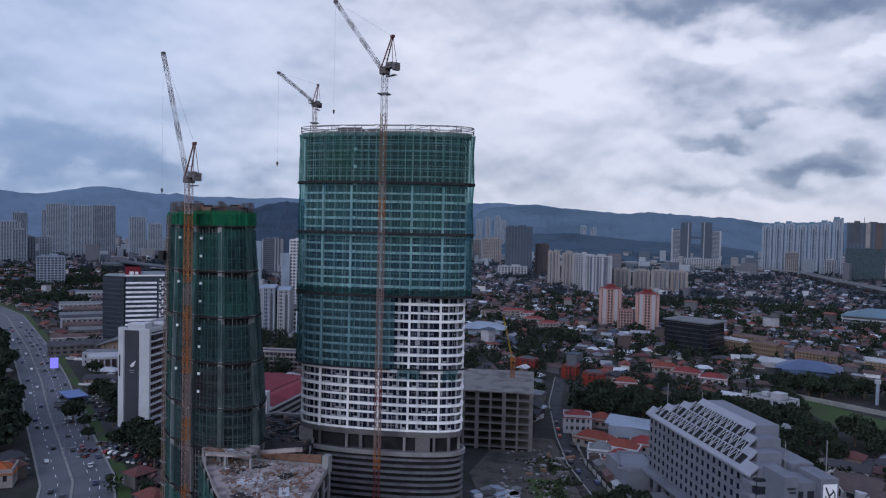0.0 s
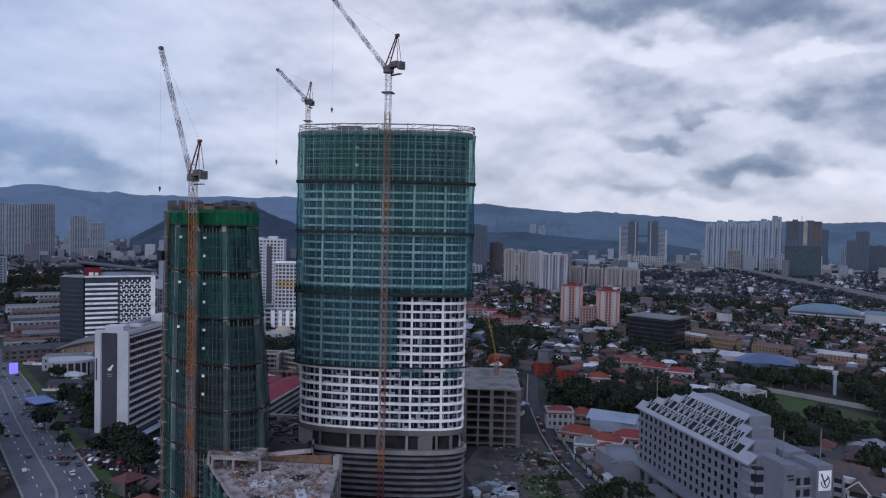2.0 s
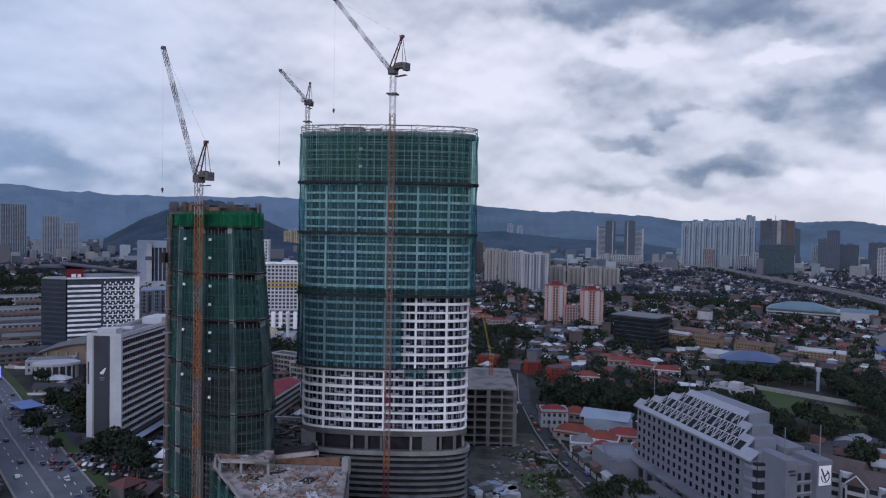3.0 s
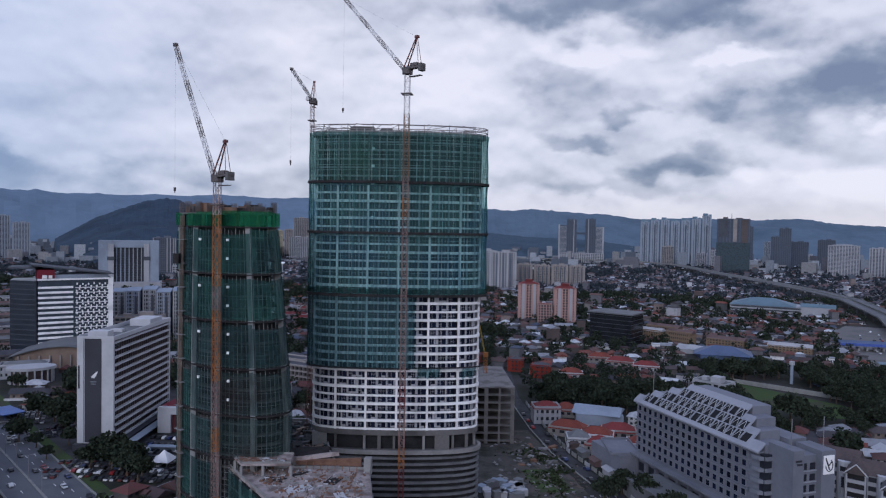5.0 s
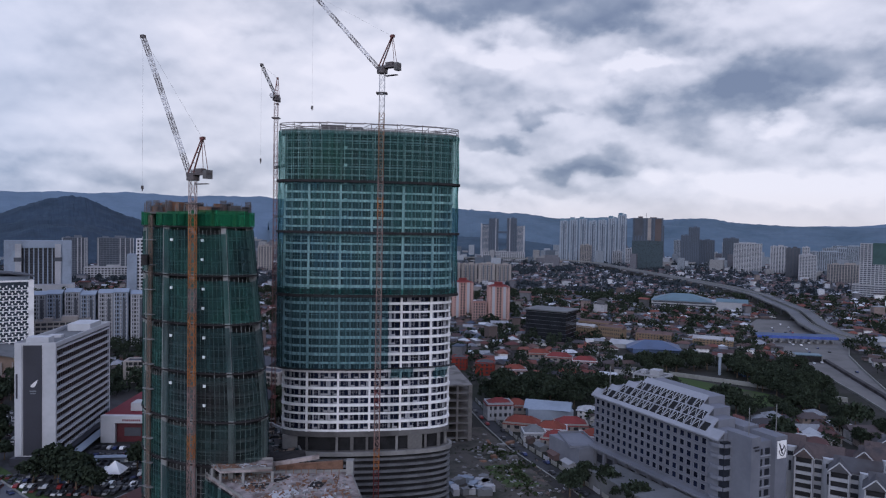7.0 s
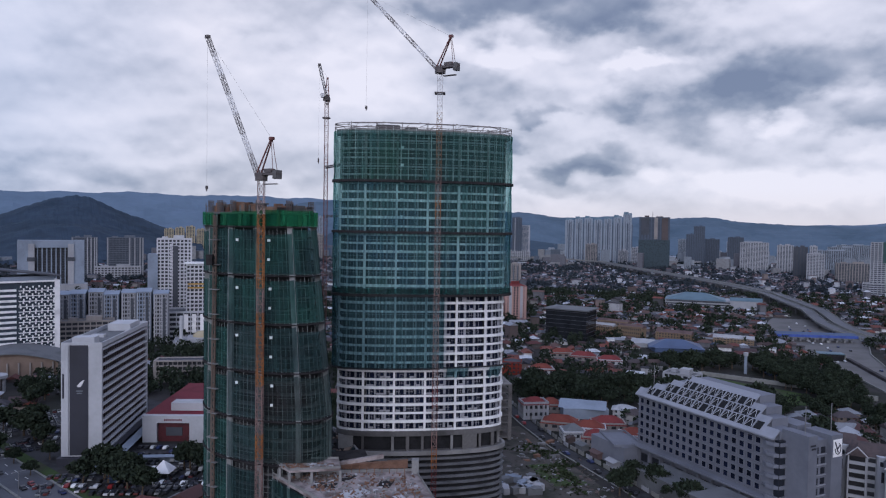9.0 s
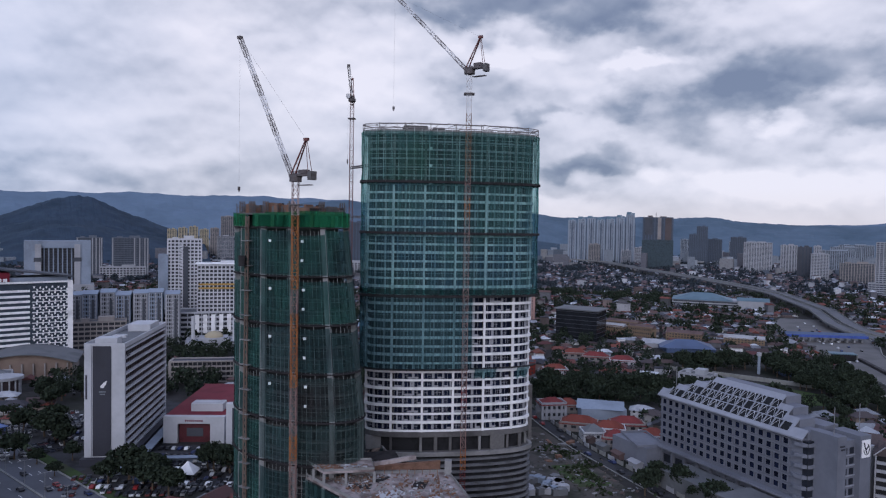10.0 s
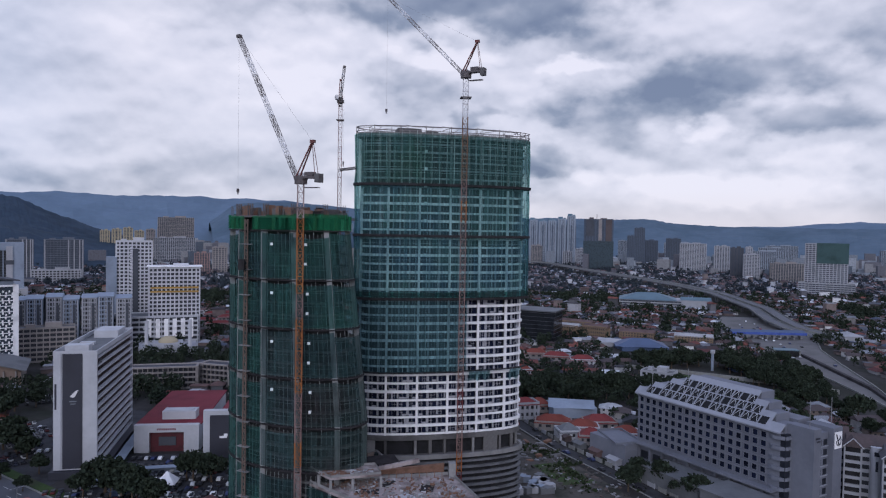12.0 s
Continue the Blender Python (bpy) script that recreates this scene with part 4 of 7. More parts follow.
M_HAZED = material("haze_dark_facade", (0.085, 0.105, 0.14), 0.9, vary=0.12, scale=0.03, fine=0.3)
M_FARWIN = material("hazy_window_shade", (0.038, 0.048, 0.068), 0.5, vary=0.2, scale=0.1)
M_OCHRE = material("ochre_paint", (0.20, 0.145, 0.10), 0.85, vary=0.15, scale=0.06)
M_YELLOWISH = material("pale_yellow_stucco", (0.36, 0.31, 0.215), 0.85, vary=0.15, scale=0.06)
M_PINK = material("salmon_stucco", (0.30, 0.20, 0.185), 0.85, vary=0.2, scale=0.04)
M_ROOFG = material("grey_roof_sheet", (0.14, 0.145, 0.155), 0.7, vary=0.25, scale=0.06, fine=0.6)
M_ROOFR = material("red_tile_roof", (0.17, 0.04, 0.040), 0.8, vary=0.3, scale=0.08, fine=1.0)
M_ROOFO = material("orange_tile_roof", (0.175, 0.050, 0.038), 0.8, vary=0.3, scale=0.08, fine=1.0)
M_ROOFB = material("blue_sheet_roof", (0.055, 0.085, 0.165), 0.55, vary=0.2, scale=0.08, fine=1.0)
M_TEALR = material("teal_sheet_roof", (0.09, 0.15, 0.19), 0.6, vary=0.2, scale=0.05)
M_CRIMSON = material("crimson_roof", (0.16, 0.022, 0.035), 0.7, vary=0.25, scale=0.07, fine=0.8)


def block(label, x, y, yaw, w, d, h, storeys, bays, wall, glass=M_GLASS_J, roof=M_ROOFG, band_h=0.4, pier_w=0.35, name="apartment_block", group="", crown_=True, deep=0.5, group_piers=0, keep=False):
    """A block of storeys: dark glazing set back behind floor bands and piers."""
    if math.hypot(x + 60, y) > 1500 and not keep:
        q = abs(x * 7 + y * 3) % 10 / 10
        bays, pier_w, band_h, group_piers = max(3, round(w / (5.5 + 3 * q))), 0.28 + 0.25 * (q * 7 % 1), 0.2 + 0.28 * (q * 3 % 1), 0
    b = thing(name, label, "building", pose(x, y, 0, 0, 0, yaw), group)
    part("glazing", Shape().box(0, 0, 0, w - 2 * deep, d - 2 * deep, h - 0.2), glass, b)
    st = h / storeys
    bands, piers = Shape(), Shape()
    back = 0.3 if math.hypot(x + 60, y) > 1500 and not keep and (x * 3 + y) % 7 > 2 else -0.05
    O_ = [(-w / 2, -d / 2), (w / 2, -d / 2), (w / 2, d / 2), (-w / 2, d / 2)]
    I_ = [(-w / 2 + deep, -d / 2 + deep), (w / 2 - deep, -d / 2 + deep), (w / 2 - deep, d / 2 - deep), (-w / 2 + deep, d / 2 - deep)]
    for k in range(storeys + 1):
        z = k * st
        bands.loop(O_, I_, z, z + st * band_h)
    if math.hypot(x + 60, y) < 1000:
        one = Shape().loop(O_, I_, 0, st * band_h).mesh("floor_band", wall)
        for k in range(storeys + 1):
            part("floor_band", one, wall, b, m=pose(0, 0, k * st))
    else:
        part("band_grid", bands, wall, b, kind="stuff")
    bw = w / bays
    for i in range(bays + 1):
        for sgn in (-1, 1):
            pw = bw * pier_w * (2.2 if group_piers and i % group_piers == 0 else 1)
            xx = min(max(-w / 2 + i * bw, -w / 2 + pw / 2), w / 2 - pw / 2)
            piers.box(xx, sgn * (d / 2 - deep / 2 - back), 0, pw, deep + 0.1, h + 0.1)
    nb = max(2, round(d / bw))
    for i in range(nb + 1):
        for sgn in (-1, 1):
            pw = d / nb * pier_w
            yy = min(max(-d / 2 + i * d / nb, -d / 2 + pw / 2), d / 2 - pw / 2)
            piers.box(sgn * (w / 2 - deep / 2 - back), yy, 0, deep + 0.1, pw, h + 0.1)
    part("pier_grid", piers, wall, b, kind="stuff")
    part("roof", Shape().box(0, 0, h - 0.15, w - 0.3, d - 0.3, 0.6), roof, b)
    if group_piers and math.hypot(x + 60, y) > 1000:
        # shaded recesses imitated by dark strips set on the front
        for fx in (-0.24, 0.02, 0.27):
            part("dark_recess", Shape().box(fx * w, -d / 2 + 0.02, st * 0.5, w * 0.055, 0.9, h - st), M_HAZED, b)
    if crown_:
        part("stair_house", Shape().box(w * 0.12, 0, h + 0.45, w * 0.3, d * 0.5, st * 1.1), wall, b)
        part("lift_house", Shape().box(-w * 0.28, 0.1 * d, h + 0.45, w * 0.16, d * 0.3, st * 0.7), wall, b)
    return b


def house_row(label, x, y, yaw, w, d, h, storeys, bays, wall, roof_mat, rh=4.0, hipped=False, name="building"):
    b = block(label, x, y, yaw, w, d, h, storeys, bays, wall, name=name, crown_=False, band_h=0.5, pier_w=0.45)
    part("pitched_roof", (Shape().hip if hipped else Shape().gable)(0, 0, h + 0.46, w, d, rh), roof_mat, b)
    return b


M_CREAM = material("pinkish_cream_stucco", (0.38, 0.24, 0.215), 0.85, vary=0.2, scale=0.04)
# far towers and blocks
block("tall dark grey apartment tower with a white podium", -318, 1590, 11, 62, 30, 115, 34, 12, M_HAZED, M_FARWIN, pier_w=0.3, band_h=0.45, group_piers=3)
block("white low podium block with parking", -325, 1560, 11, 66, 26, 24, 6, 14, M_PALE)
block("brown apartment tower among pale flats", -275, 1660, 9, 32, 24, 74, 22, 8, M_BROWN, M_FARWIN)
for dx, dh in ((-13, 0), (13, -3)):
    block("cream apartment tower with dark balconies", -189 + dx, 1367 + dx * 0.3, 8, 23, 22, 67 + dh, 20, 6, M_BEIGE, group_piers=2, pier_w=0.4)
block("white apartment block with dark balconies", -108, 1245, 5, 48, 26, 65, 18, 9, M_PALE, pier_w=0.3, group_piers=3)
block("white apartment block behind another one", -140, 1290, 5, 30, 24, 66, 18, 7, M_PALE)
for dx, dh in ((-50, -10), (-12, 0), (30, 6), (58, -14)):
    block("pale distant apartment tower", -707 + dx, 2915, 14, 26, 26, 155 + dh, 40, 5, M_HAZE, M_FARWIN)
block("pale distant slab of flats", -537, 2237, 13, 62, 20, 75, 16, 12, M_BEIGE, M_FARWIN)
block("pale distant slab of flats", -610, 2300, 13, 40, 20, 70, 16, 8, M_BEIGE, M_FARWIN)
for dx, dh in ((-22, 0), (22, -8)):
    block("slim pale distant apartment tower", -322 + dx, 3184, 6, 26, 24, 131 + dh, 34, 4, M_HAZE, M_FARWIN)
for x, sgn, dh in ((54, -1, 0), (143, 1, 2)):
    tw = block("twin apartment tower with white corner fins", x - sgn * 14, 2349, -2, 32, 34, 140 + dh, 40, 5, M_HAZED, M_FARWIN, pier_w=0.3, band_h=0.4, keep=True)
    part("lower_wing", Shape().box(sgn * 29, 2, 0, 26, 30, 122 - dh * 3), M_HAZED, tw, "lower dark wing with balconies")
    for k in range(1, 30):
        part("balcony_band", Shape().box(sgn * 29, -13.4, k * 4.0, 24, 1.0, 1.3), M_PALE, tw)
    part("corner_fin", Shape().box(sgn * 41, -12.5, 0, 5, 3, 124 - dh * 3), M_PALE, tw, "white corner fin")
    part("corner_fin", Shape().box(-sgn * 7, -17.2, 0, 2.5, 1.4, 141 + dh), M_PALE, tw, "white corner fin")
solo("sky_bridge", Shape().box(98.5, 2344, 92, 46, 12, 7), M_HAZED, "dark bridge between the twin towers", "bridge")
block("car-park podium under the twin towers", 100, 2325, -2, 142, 40, 30, 6, 20, M_PALE, M_FARWIN, pier_w=0.1, crown_=False)
for i in range(4):
    block("cream walk-up flats in a row", -70 + i * 33, 1325 + (i % 2) * 18, 2 + i, 30, 14, 40 - 2 * (i % 2), 12, 8, M_BEIGE, group_piers=2, group="cream walk-up flats")
for x, y, h in ((-57, 839, 42), (-15, 811, 40)):
    t_ = block("salmon and white apartment tower with a red roof", x, y, 3, 25, 20, h, 13, 6, M_CREAM, pier_w=0.3, band_h=0.35, crown_=False, group_piers=2, group="red-roofed apartment towers")
    part("pitched_roof", Shape().hip(0, 0, h + 0.46, 25, 20, 4).box(0, 0, h + 0.5, 9, 7, 5.5), M_ROOFR, t_)
    for bx in (-6.5, 6.5):
        part("white_bay", Shape().box(bx, -10.3, 0, 3, 0.9, h + 1.0), M_PALE, t_)
block("low salmon block with a red roof", -38, 800, 3, 16, 16, 22, 7, 5, M_PINK, roof=M_ROOFR, crown_=False)
for i in range(7):
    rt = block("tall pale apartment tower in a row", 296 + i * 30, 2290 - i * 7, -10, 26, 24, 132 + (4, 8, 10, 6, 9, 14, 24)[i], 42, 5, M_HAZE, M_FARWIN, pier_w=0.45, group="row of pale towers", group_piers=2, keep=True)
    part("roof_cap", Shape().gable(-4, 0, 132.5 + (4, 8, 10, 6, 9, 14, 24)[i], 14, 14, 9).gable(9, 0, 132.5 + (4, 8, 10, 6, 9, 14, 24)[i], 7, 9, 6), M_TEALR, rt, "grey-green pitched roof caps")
    # dark strips on the front give the shade of recesses
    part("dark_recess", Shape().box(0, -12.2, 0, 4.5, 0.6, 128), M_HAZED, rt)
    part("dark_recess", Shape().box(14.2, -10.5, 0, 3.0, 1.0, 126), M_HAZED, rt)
block("yellowish block before the row of towers", 350, 2190, -10, 36, 20, 60, 16, 6, M_BEIGE, M_FARWIN)
for i in range(4):
    block("white low block of flats", 440 + i * 38, 2150 - i * 8, -12, 30, 18, 44 + 8 * (i % 2), 12, 6, M_PALE, M_FARWIN)
bt = block("brown tower under construction wrapped in dark net at its foot", 466, 1912, -15, 80, 40, 143, 42, 12, M_HAZED, M_FARWIN, pier_w=0.3, group_piers=4, crown_=False)
part("safety_net", Shape().loop([(-41, -21), (41, -21), (41, 21), (-41, 21)], [(-40.6, -20.6), (40.6, -20.6), (40.6, 20.6), (-40.6, 20.6)], 8, 82), material("dark_teal_net", (0.055, 0.075, 0.088), 0.9, vary=0.3), bt, "dark blue-green net round the lower storeys")
part("bare_wall", Shape().box(-24, -20.4, 96, 20, 0.6, 47), M_GREYD, bt, "brown bare wall strip")
part("bare_wall", Shape().box(4, -20.4, 84, 9, 0.6, 59), M_BEIGE, bt, "beige bare wall strip")
part("bare_wall", Shape().box(27, -20.4, 70.1, 16, 0.6, 72), M_BROWN, bt, "brown bare wall strip")
part("steelwork", Shape().box(-20, 0, 143.6, 12, 12, 5).box(14, 0, 143.6, 18, 14, 3).beam((-5, 0, 143), (-5, 0, 158), 1.2), M_BROWN, bt)
block("slim dark blue office tower", 711, 2255, -19, 34, 30, 122, 36, 6, M_HAZED, M_FARWIN)
block("slim dark office tower, lower part", 685, 2262, -19, 26, 28, 96, 28, 5, M_HAZED, M_FARWIN)
block("dark slab tower far away", 690, 2574, -16, 40, 25, 128, 34, 6, M_HAZED, M_FARWIN)
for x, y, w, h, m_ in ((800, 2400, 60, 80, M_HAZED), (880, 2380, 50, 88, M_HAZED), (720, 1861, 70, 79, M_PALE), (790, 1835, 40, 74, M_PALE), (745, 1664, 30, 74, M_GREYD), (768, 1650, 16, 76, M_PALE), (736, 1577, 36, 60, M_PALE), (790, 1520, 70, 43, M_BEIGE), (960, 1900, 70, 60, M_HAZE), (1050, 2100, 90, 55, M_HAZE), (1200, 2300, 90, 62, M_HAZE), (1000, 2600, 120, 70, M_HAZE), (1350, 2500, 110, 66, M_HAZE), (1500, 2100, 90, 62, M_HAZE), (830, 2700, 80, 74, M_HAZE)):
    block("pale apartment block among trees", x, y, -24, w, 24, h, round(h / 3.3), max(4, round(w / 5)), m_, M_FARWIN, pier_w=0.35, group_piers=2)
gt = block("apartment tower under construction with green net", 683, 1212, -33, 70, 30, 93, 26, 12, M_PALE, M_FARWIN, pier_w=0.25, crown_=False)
# this net's green is dulled in colour to imitate haze
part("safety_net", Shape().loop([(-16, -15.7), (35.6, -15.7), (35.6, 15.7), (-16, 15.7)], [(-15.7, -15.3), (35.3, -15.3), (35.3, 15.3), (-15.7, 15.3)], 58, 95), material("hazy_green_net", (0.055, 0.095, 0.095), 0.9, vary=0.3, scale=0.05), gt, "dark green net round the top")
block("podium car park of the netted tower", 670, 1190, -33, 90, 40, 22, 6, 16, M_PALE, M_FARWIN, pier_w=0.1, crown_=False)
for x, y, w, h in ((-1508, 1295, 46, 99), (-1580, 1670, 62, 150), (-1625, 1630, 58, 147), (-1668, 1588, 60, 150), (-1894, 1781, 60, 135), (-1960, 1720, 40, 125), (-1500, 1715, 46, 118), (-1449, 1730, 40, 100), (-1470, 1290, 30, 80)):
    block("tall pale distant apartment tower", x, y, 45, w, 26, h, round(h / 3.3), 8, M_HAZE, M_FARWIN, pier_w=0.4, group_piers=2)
for i in range(4):
    block("low white flats far away", -1466 - 28 * i, 1360 - 24 * i, 47, 30, 18, 62, 16, 6, M_HAZE, M_FARWIN)
block("grey office block with dark windows", -932, 874, 47, 40, 30, 48, 12, 8, M_BLUEG, M_GLASS_J)
for i in range(6):
    block("yellow flats on the far rise", -965 + i * 30, 2130 + i * 9, 20, 27, 18, 86 + 4 * (i % 3), 22, 6, M_YELLOWISH if i < 4 else M_BEIGE, M_FARWIN, group="yellow flats")
block("tall brown and white flats", -748, 2092, 17, 100, 26, 128, 32, 14, M_BEIGE, M_FARWIN, pier_w=0.5, group_piers=3)
block("pale flats before the brown ones", -730, 2020, 17, 110, 22, 70, 18, 16, M_PALE, M_FARWIN, pier_w=0.4)
for i in range(2):
    block("salmon flats with dark windows", -535 + i * 36, 1565 + i * 10, 14, 32, 20, 46 + 12 * i, 13, 6, M_PINK if i == 0 else M_BEIGE, M_FARWIN)
M_SLAB = material("mid_grey_stucco_bands", (0.12, 0.135, 0.165), 0.85, vary=0.15, scale=0.05)
for x, y, w in ((-800, 1322, 44), (-735, 1352, 66)):
    sl = block("grey slab of flats with white fins", x, y, 25, w, 18, 76, 18, 12, M_SLAB, M_FARWIN, pier_w=0.14, band_h=0.3, keep=True)
    for fx in (-0.47, 0.12, 0.26, 0.40, 0.48):
        part("white_fin", Shape().box(fx * w, -9.6, 2, 1.8, 1.0, 74.5), M_PALE, sl)
block("white building at the foot of the slabs", -720, 1290, 25, 80, 20, 22, 5, 14, M_PALE)


# ---- mid-ground buildings ----
def local(x, y, yaw):
    return pose(x, y, 0, 0, 0, yaw)


# slim white office slab with a dark strip on its end wall
M_OFFW = material("pale_office_panels", (0.44, 0.445, 0.475), 0.7, vary=0.12, scale=0.08, fine=0.7)
M_NAVY = material("dark_slate_cladding", (0.030, 0.031, 0.044), 0.6, vary=0.2, scale=0.08)
M_MAROON = material("brown_shaded_glazing", (0.055, 0.042, 0.045), 0.35, vary=0.3, scale=0.2, fine=1.0)
oa = thing("office_tower", "slim pale office slab with ribbon windows and a dark end strip", "building", local(-260.7, 325.6, 8))
part("glazing", Shape().box(0, 0, 4.2, 14.2, 68.4, 48.6), M_MAROON, oa)
for k in range(14):
    z = 4.2 + k * 3.62
    part("floor_band", Shape().box(8.0, 0, z, 1.7, 68.6, 0.85), M_OFFW, oa)
    part("floor_band", Shape().box(-8.0, 0, z, 1.7, 68.6, 0.85), M_OFFW, oa)
fins = Shape()
for i in range(27):
    fins.box(7.35, -33 + i * 2.55, 4.3, 0.5, 0.22, 48.4)
part("mullion_grid", fins, M_BROWN, oa, kind="stuff")
for y, label in ((-34.4, "blank pale end wall"), (34.4, "blank pale end wall")):
    part("end_wall", Shape().box(0, y, 3.6, 17.2, 1.4, 50.8), M_OFFW, oa, label)
part("dark_strip", Shape().box(-1.05, -35.2, 4.2, 7.8, 0.4, 49.6), M_NAVY, oa, "dark slate strip up the end wall")
part("side_pier", Shape().box(-7.0, -35.25, 4.0, 3.0, 0.5, 50.0), M_OFFW, oa)
lg = Shape()
for i in range(10):
    a = i / 9
    lg.box(-1.6 + 2.6 * a, -35.44, 35.3 + 2.4 * a - 1.3 * math.sin(a * math.pi), 0.45, 0.06, 0.5 + 1.5 * math.sin(a * math.pi), 0)
part("emblem", lg, M_WHITE, oa, "white leaf-shaped emblem")
M_DIMSIGN = material("dim_sign_grey", (0.16, 0.18, 0.20), 0.6)
part("lettering_bar", Shape().box(-0.8, -35.44, 33.0, 2.8, 0.06, 0.5), M_DIMSIGN, oa)
part("lettering_bar", Shape().box(-0.8, -35.44, 32.0, 2.2, 0.06, 0.4), M_DIMSIGN, oa)
part("lettering_bar", Shape().box(-7.6, -35.55, 30.0, 0.8, 0.06, 11.0), M_NAVY, oa)
part("lettering_bar", Shape().box(8.9, -30.5, 50.0, 0.06, 4.6, 0.7), M_NAVY, oa)
part("lettering_bar", Shape().box(8.9, -30.5, 48.6, 0.06, 4.6, 0.7), M_NAVY, oa)
part("parapet", Shape().loop([(-8.7, -35.2), (8.7, -35.2), (8.7, 35.2), (-8.7, 35.2)], [(-8.2, -34.7), (8.2, -34.7), (8.2, 34.7), (-8.2, 34.7)], 52.9, 55.0), M_OFFW, oa)
part("roof", Shape().box(0, 0, 52.6, 16.2, 69.2, 0.5), M_ROOFG, oa)
part("stair_house", Shape().box(0, -30, 53.2, 9.5, 6, 3.8), M_OFFW, oa)
part("lift_house", Shape().box(1, 20, 53.2, 11, 16, 3.6), M_OFFW, oa)
part("vent_box", Shape().box(-2, -8, 53.2, 6, 3, 1.4), M_OFFW, oa)
part("podium", Shape().box(0.5, 0, 0, 21, 74, 3.4).box(9, 0, 3.4, 5, 70, 0.3), M_NAVY, oa, "dark glazed podium")
part("entrance_canopy", Shape().box(15, -10, 3.2, 4.5, 56, 0.35), M_BLUEG, oa)

# glass and white hotel slab with a raked roof
os_ = thing("office_block", "white striped block with dark glass corner and raked grey roof", "building", local(-427, 513.7, 41.6))
part("glazing", Shape().box(0, 0, 0, 51, 29, 62.0), material("blue_grey_curtain_wall", (0.05, 0.065, 0.085), 0.2, vary=0.25, scale=0.1), os_)
for k in range(14):
    part("floor_band", Shape().box(-13.2, -14.9, 3.2 + k * 4.0, 24.5, 1.0, 1.7), M_WHITE, os_)
    part("glass_band", Shape().box(-25.9, 0, 3.2 + k * 4.0, 0.6, 28, 0.35), M_BLUEG, os_)
DASH = Shape().box(0, 0, 0, 1.0, 0.5, 1.5).mesh("white_dash", M_WHITE)
for k in range(14):
    part("floor_line", Shape().box(12.6, -14.85, 3.2 + k * 4.0, 24.2, 0.6, 0.55), M_WHITE, os_)
    for i in range(12):
        lift = 0.5 + 1.7 * ((i + k) % 2) + 0.4 * ((i * 5 + k * 3) % 3 == 0)
        part("white_dash", DASH, M_WHITE, os_, m=pose(1.6 + i * 2.05 + 0.3 * (k % 2), -14.9, 3.3 + k * 4.0 + lift))
part("end_wall", Shape().box(26.6, 0, 0, 3.6, 30.4, 63), M_WHITE, os_, "plain white end wall")
part("cornice", Shape().box(0, -15.2, 61.8, 52, 1.4, 1.3), M_WHITE, os_)
part("top_glazing", Shape().box(0, 0, 62.2, 50, 27, 4.0), M_BLUEG, os_)
part("raked_roof", Shape().hexa([(-30, -17, 73.5), (29, -17, 65.6), (29, 17, 65.6), (-30, 17, 73.5), (-30, -17, 74.6), (29, -17, 66.6), (29, 17, 66.6), (-30, 17, 74.6)]), M_GREYD, os_, "raked dark grey roof sheet")
gx = Matrix.Rotation(radians(-41.6), 3, "Z")
GLW = [gx @ (Vector(p) - Vector((-427, 513.7, 0))) for p in ((-436.8, 484.6, 0), (-461.5, 486.7, 0), (-474, 506, 0), (-452, 524, 0))]
part("glass_wing", Shape().prism([(p.x, p.y) for p in GLW][::-1], 0, 61.5), material("dark_glass_wing", (0.022, 0.028, 0.04), 0.3, vary=0.25, scale=0.1), os_, "dark glazed corner wing")
for k in range(15):
    part("glass_band", Shape().loop([(p.x * 1.004, p.y * 1.004) for p in GLW][::-1], [(p.x * 0.99, p.y * 0.99) for p in GLW][::-1], 2.5 + k * 4.0, 3.0 + k * 4.0), M_GREYD, os_)
part("wing_roof", Shape().prism([(p.x * 1.03, p.y * 1.03) for p in GLW][::-1], 70.8, 72), M_GREYD, os_)
part("red_corner", Shape().box(-20, -4, 63.2, 12, 22, 7), M_CRIMSON, os_, "dark red plant room wall")
part("lettering", Shape().box(-21, -15.6, 63.4, 3.4, 0.3, 2.6).box(-17, -15.6, 63.4, 2.6, 0.3, 2.4), M_WHITE, os_)

# barrel-roofed hall and fan-shaped lobby
M_TAN_P = material("tan_cladding", (0.20, 0.15, 0.125), 0.85, vary=0.2, scale=0.1)
hall = thing("hall", "low hall with a curved grey roof", "building", local(-405, 478, 22))
part("wall", Shape().box(0, 0, 0, 62, 40, 9), M_BEIGE, hall)
ARC = [(-34 + i * 68 / 16, 9 + 7 * math.sin(math.pi * i / 16)) for i in range(17)]
rf = Shape()
for i, ((x0, z0), (x1, z1)) in enumerate(zip(ARC, ARC[1:])):
    rf.poly(((x0, -23, z0 + 0.6), (x1, -23, z1 + 0.6), (x1, 23, z1 + 0.6), (x0, 23, z0 + 0.6)))
    rf.poly(((x0, 23, z0), (x1, 23, z1), (x1, -23, z1), (x0, -23, z0)))
    for yy in (-23, 23):
        rf.poly(((x0, yy, z0), (x1, yy, z1), (x1, yy, z1 + 0.6), (x0, yy, z0 + 0.6)))
roof_mesh = rf.mesh("curved_roof", M_ROOFG)
weld = bmesh.new()
weld.from_mesh(roof_mesh)
bmesh.ops.remove_doubles(weld, verts=weld.verts, dist=0.001)
weld.to_mesh(roof_mesh)
weld.free()
part("curved_roof", roof_mesh, M_ROOFG, hall, "curved grey sheet roof")
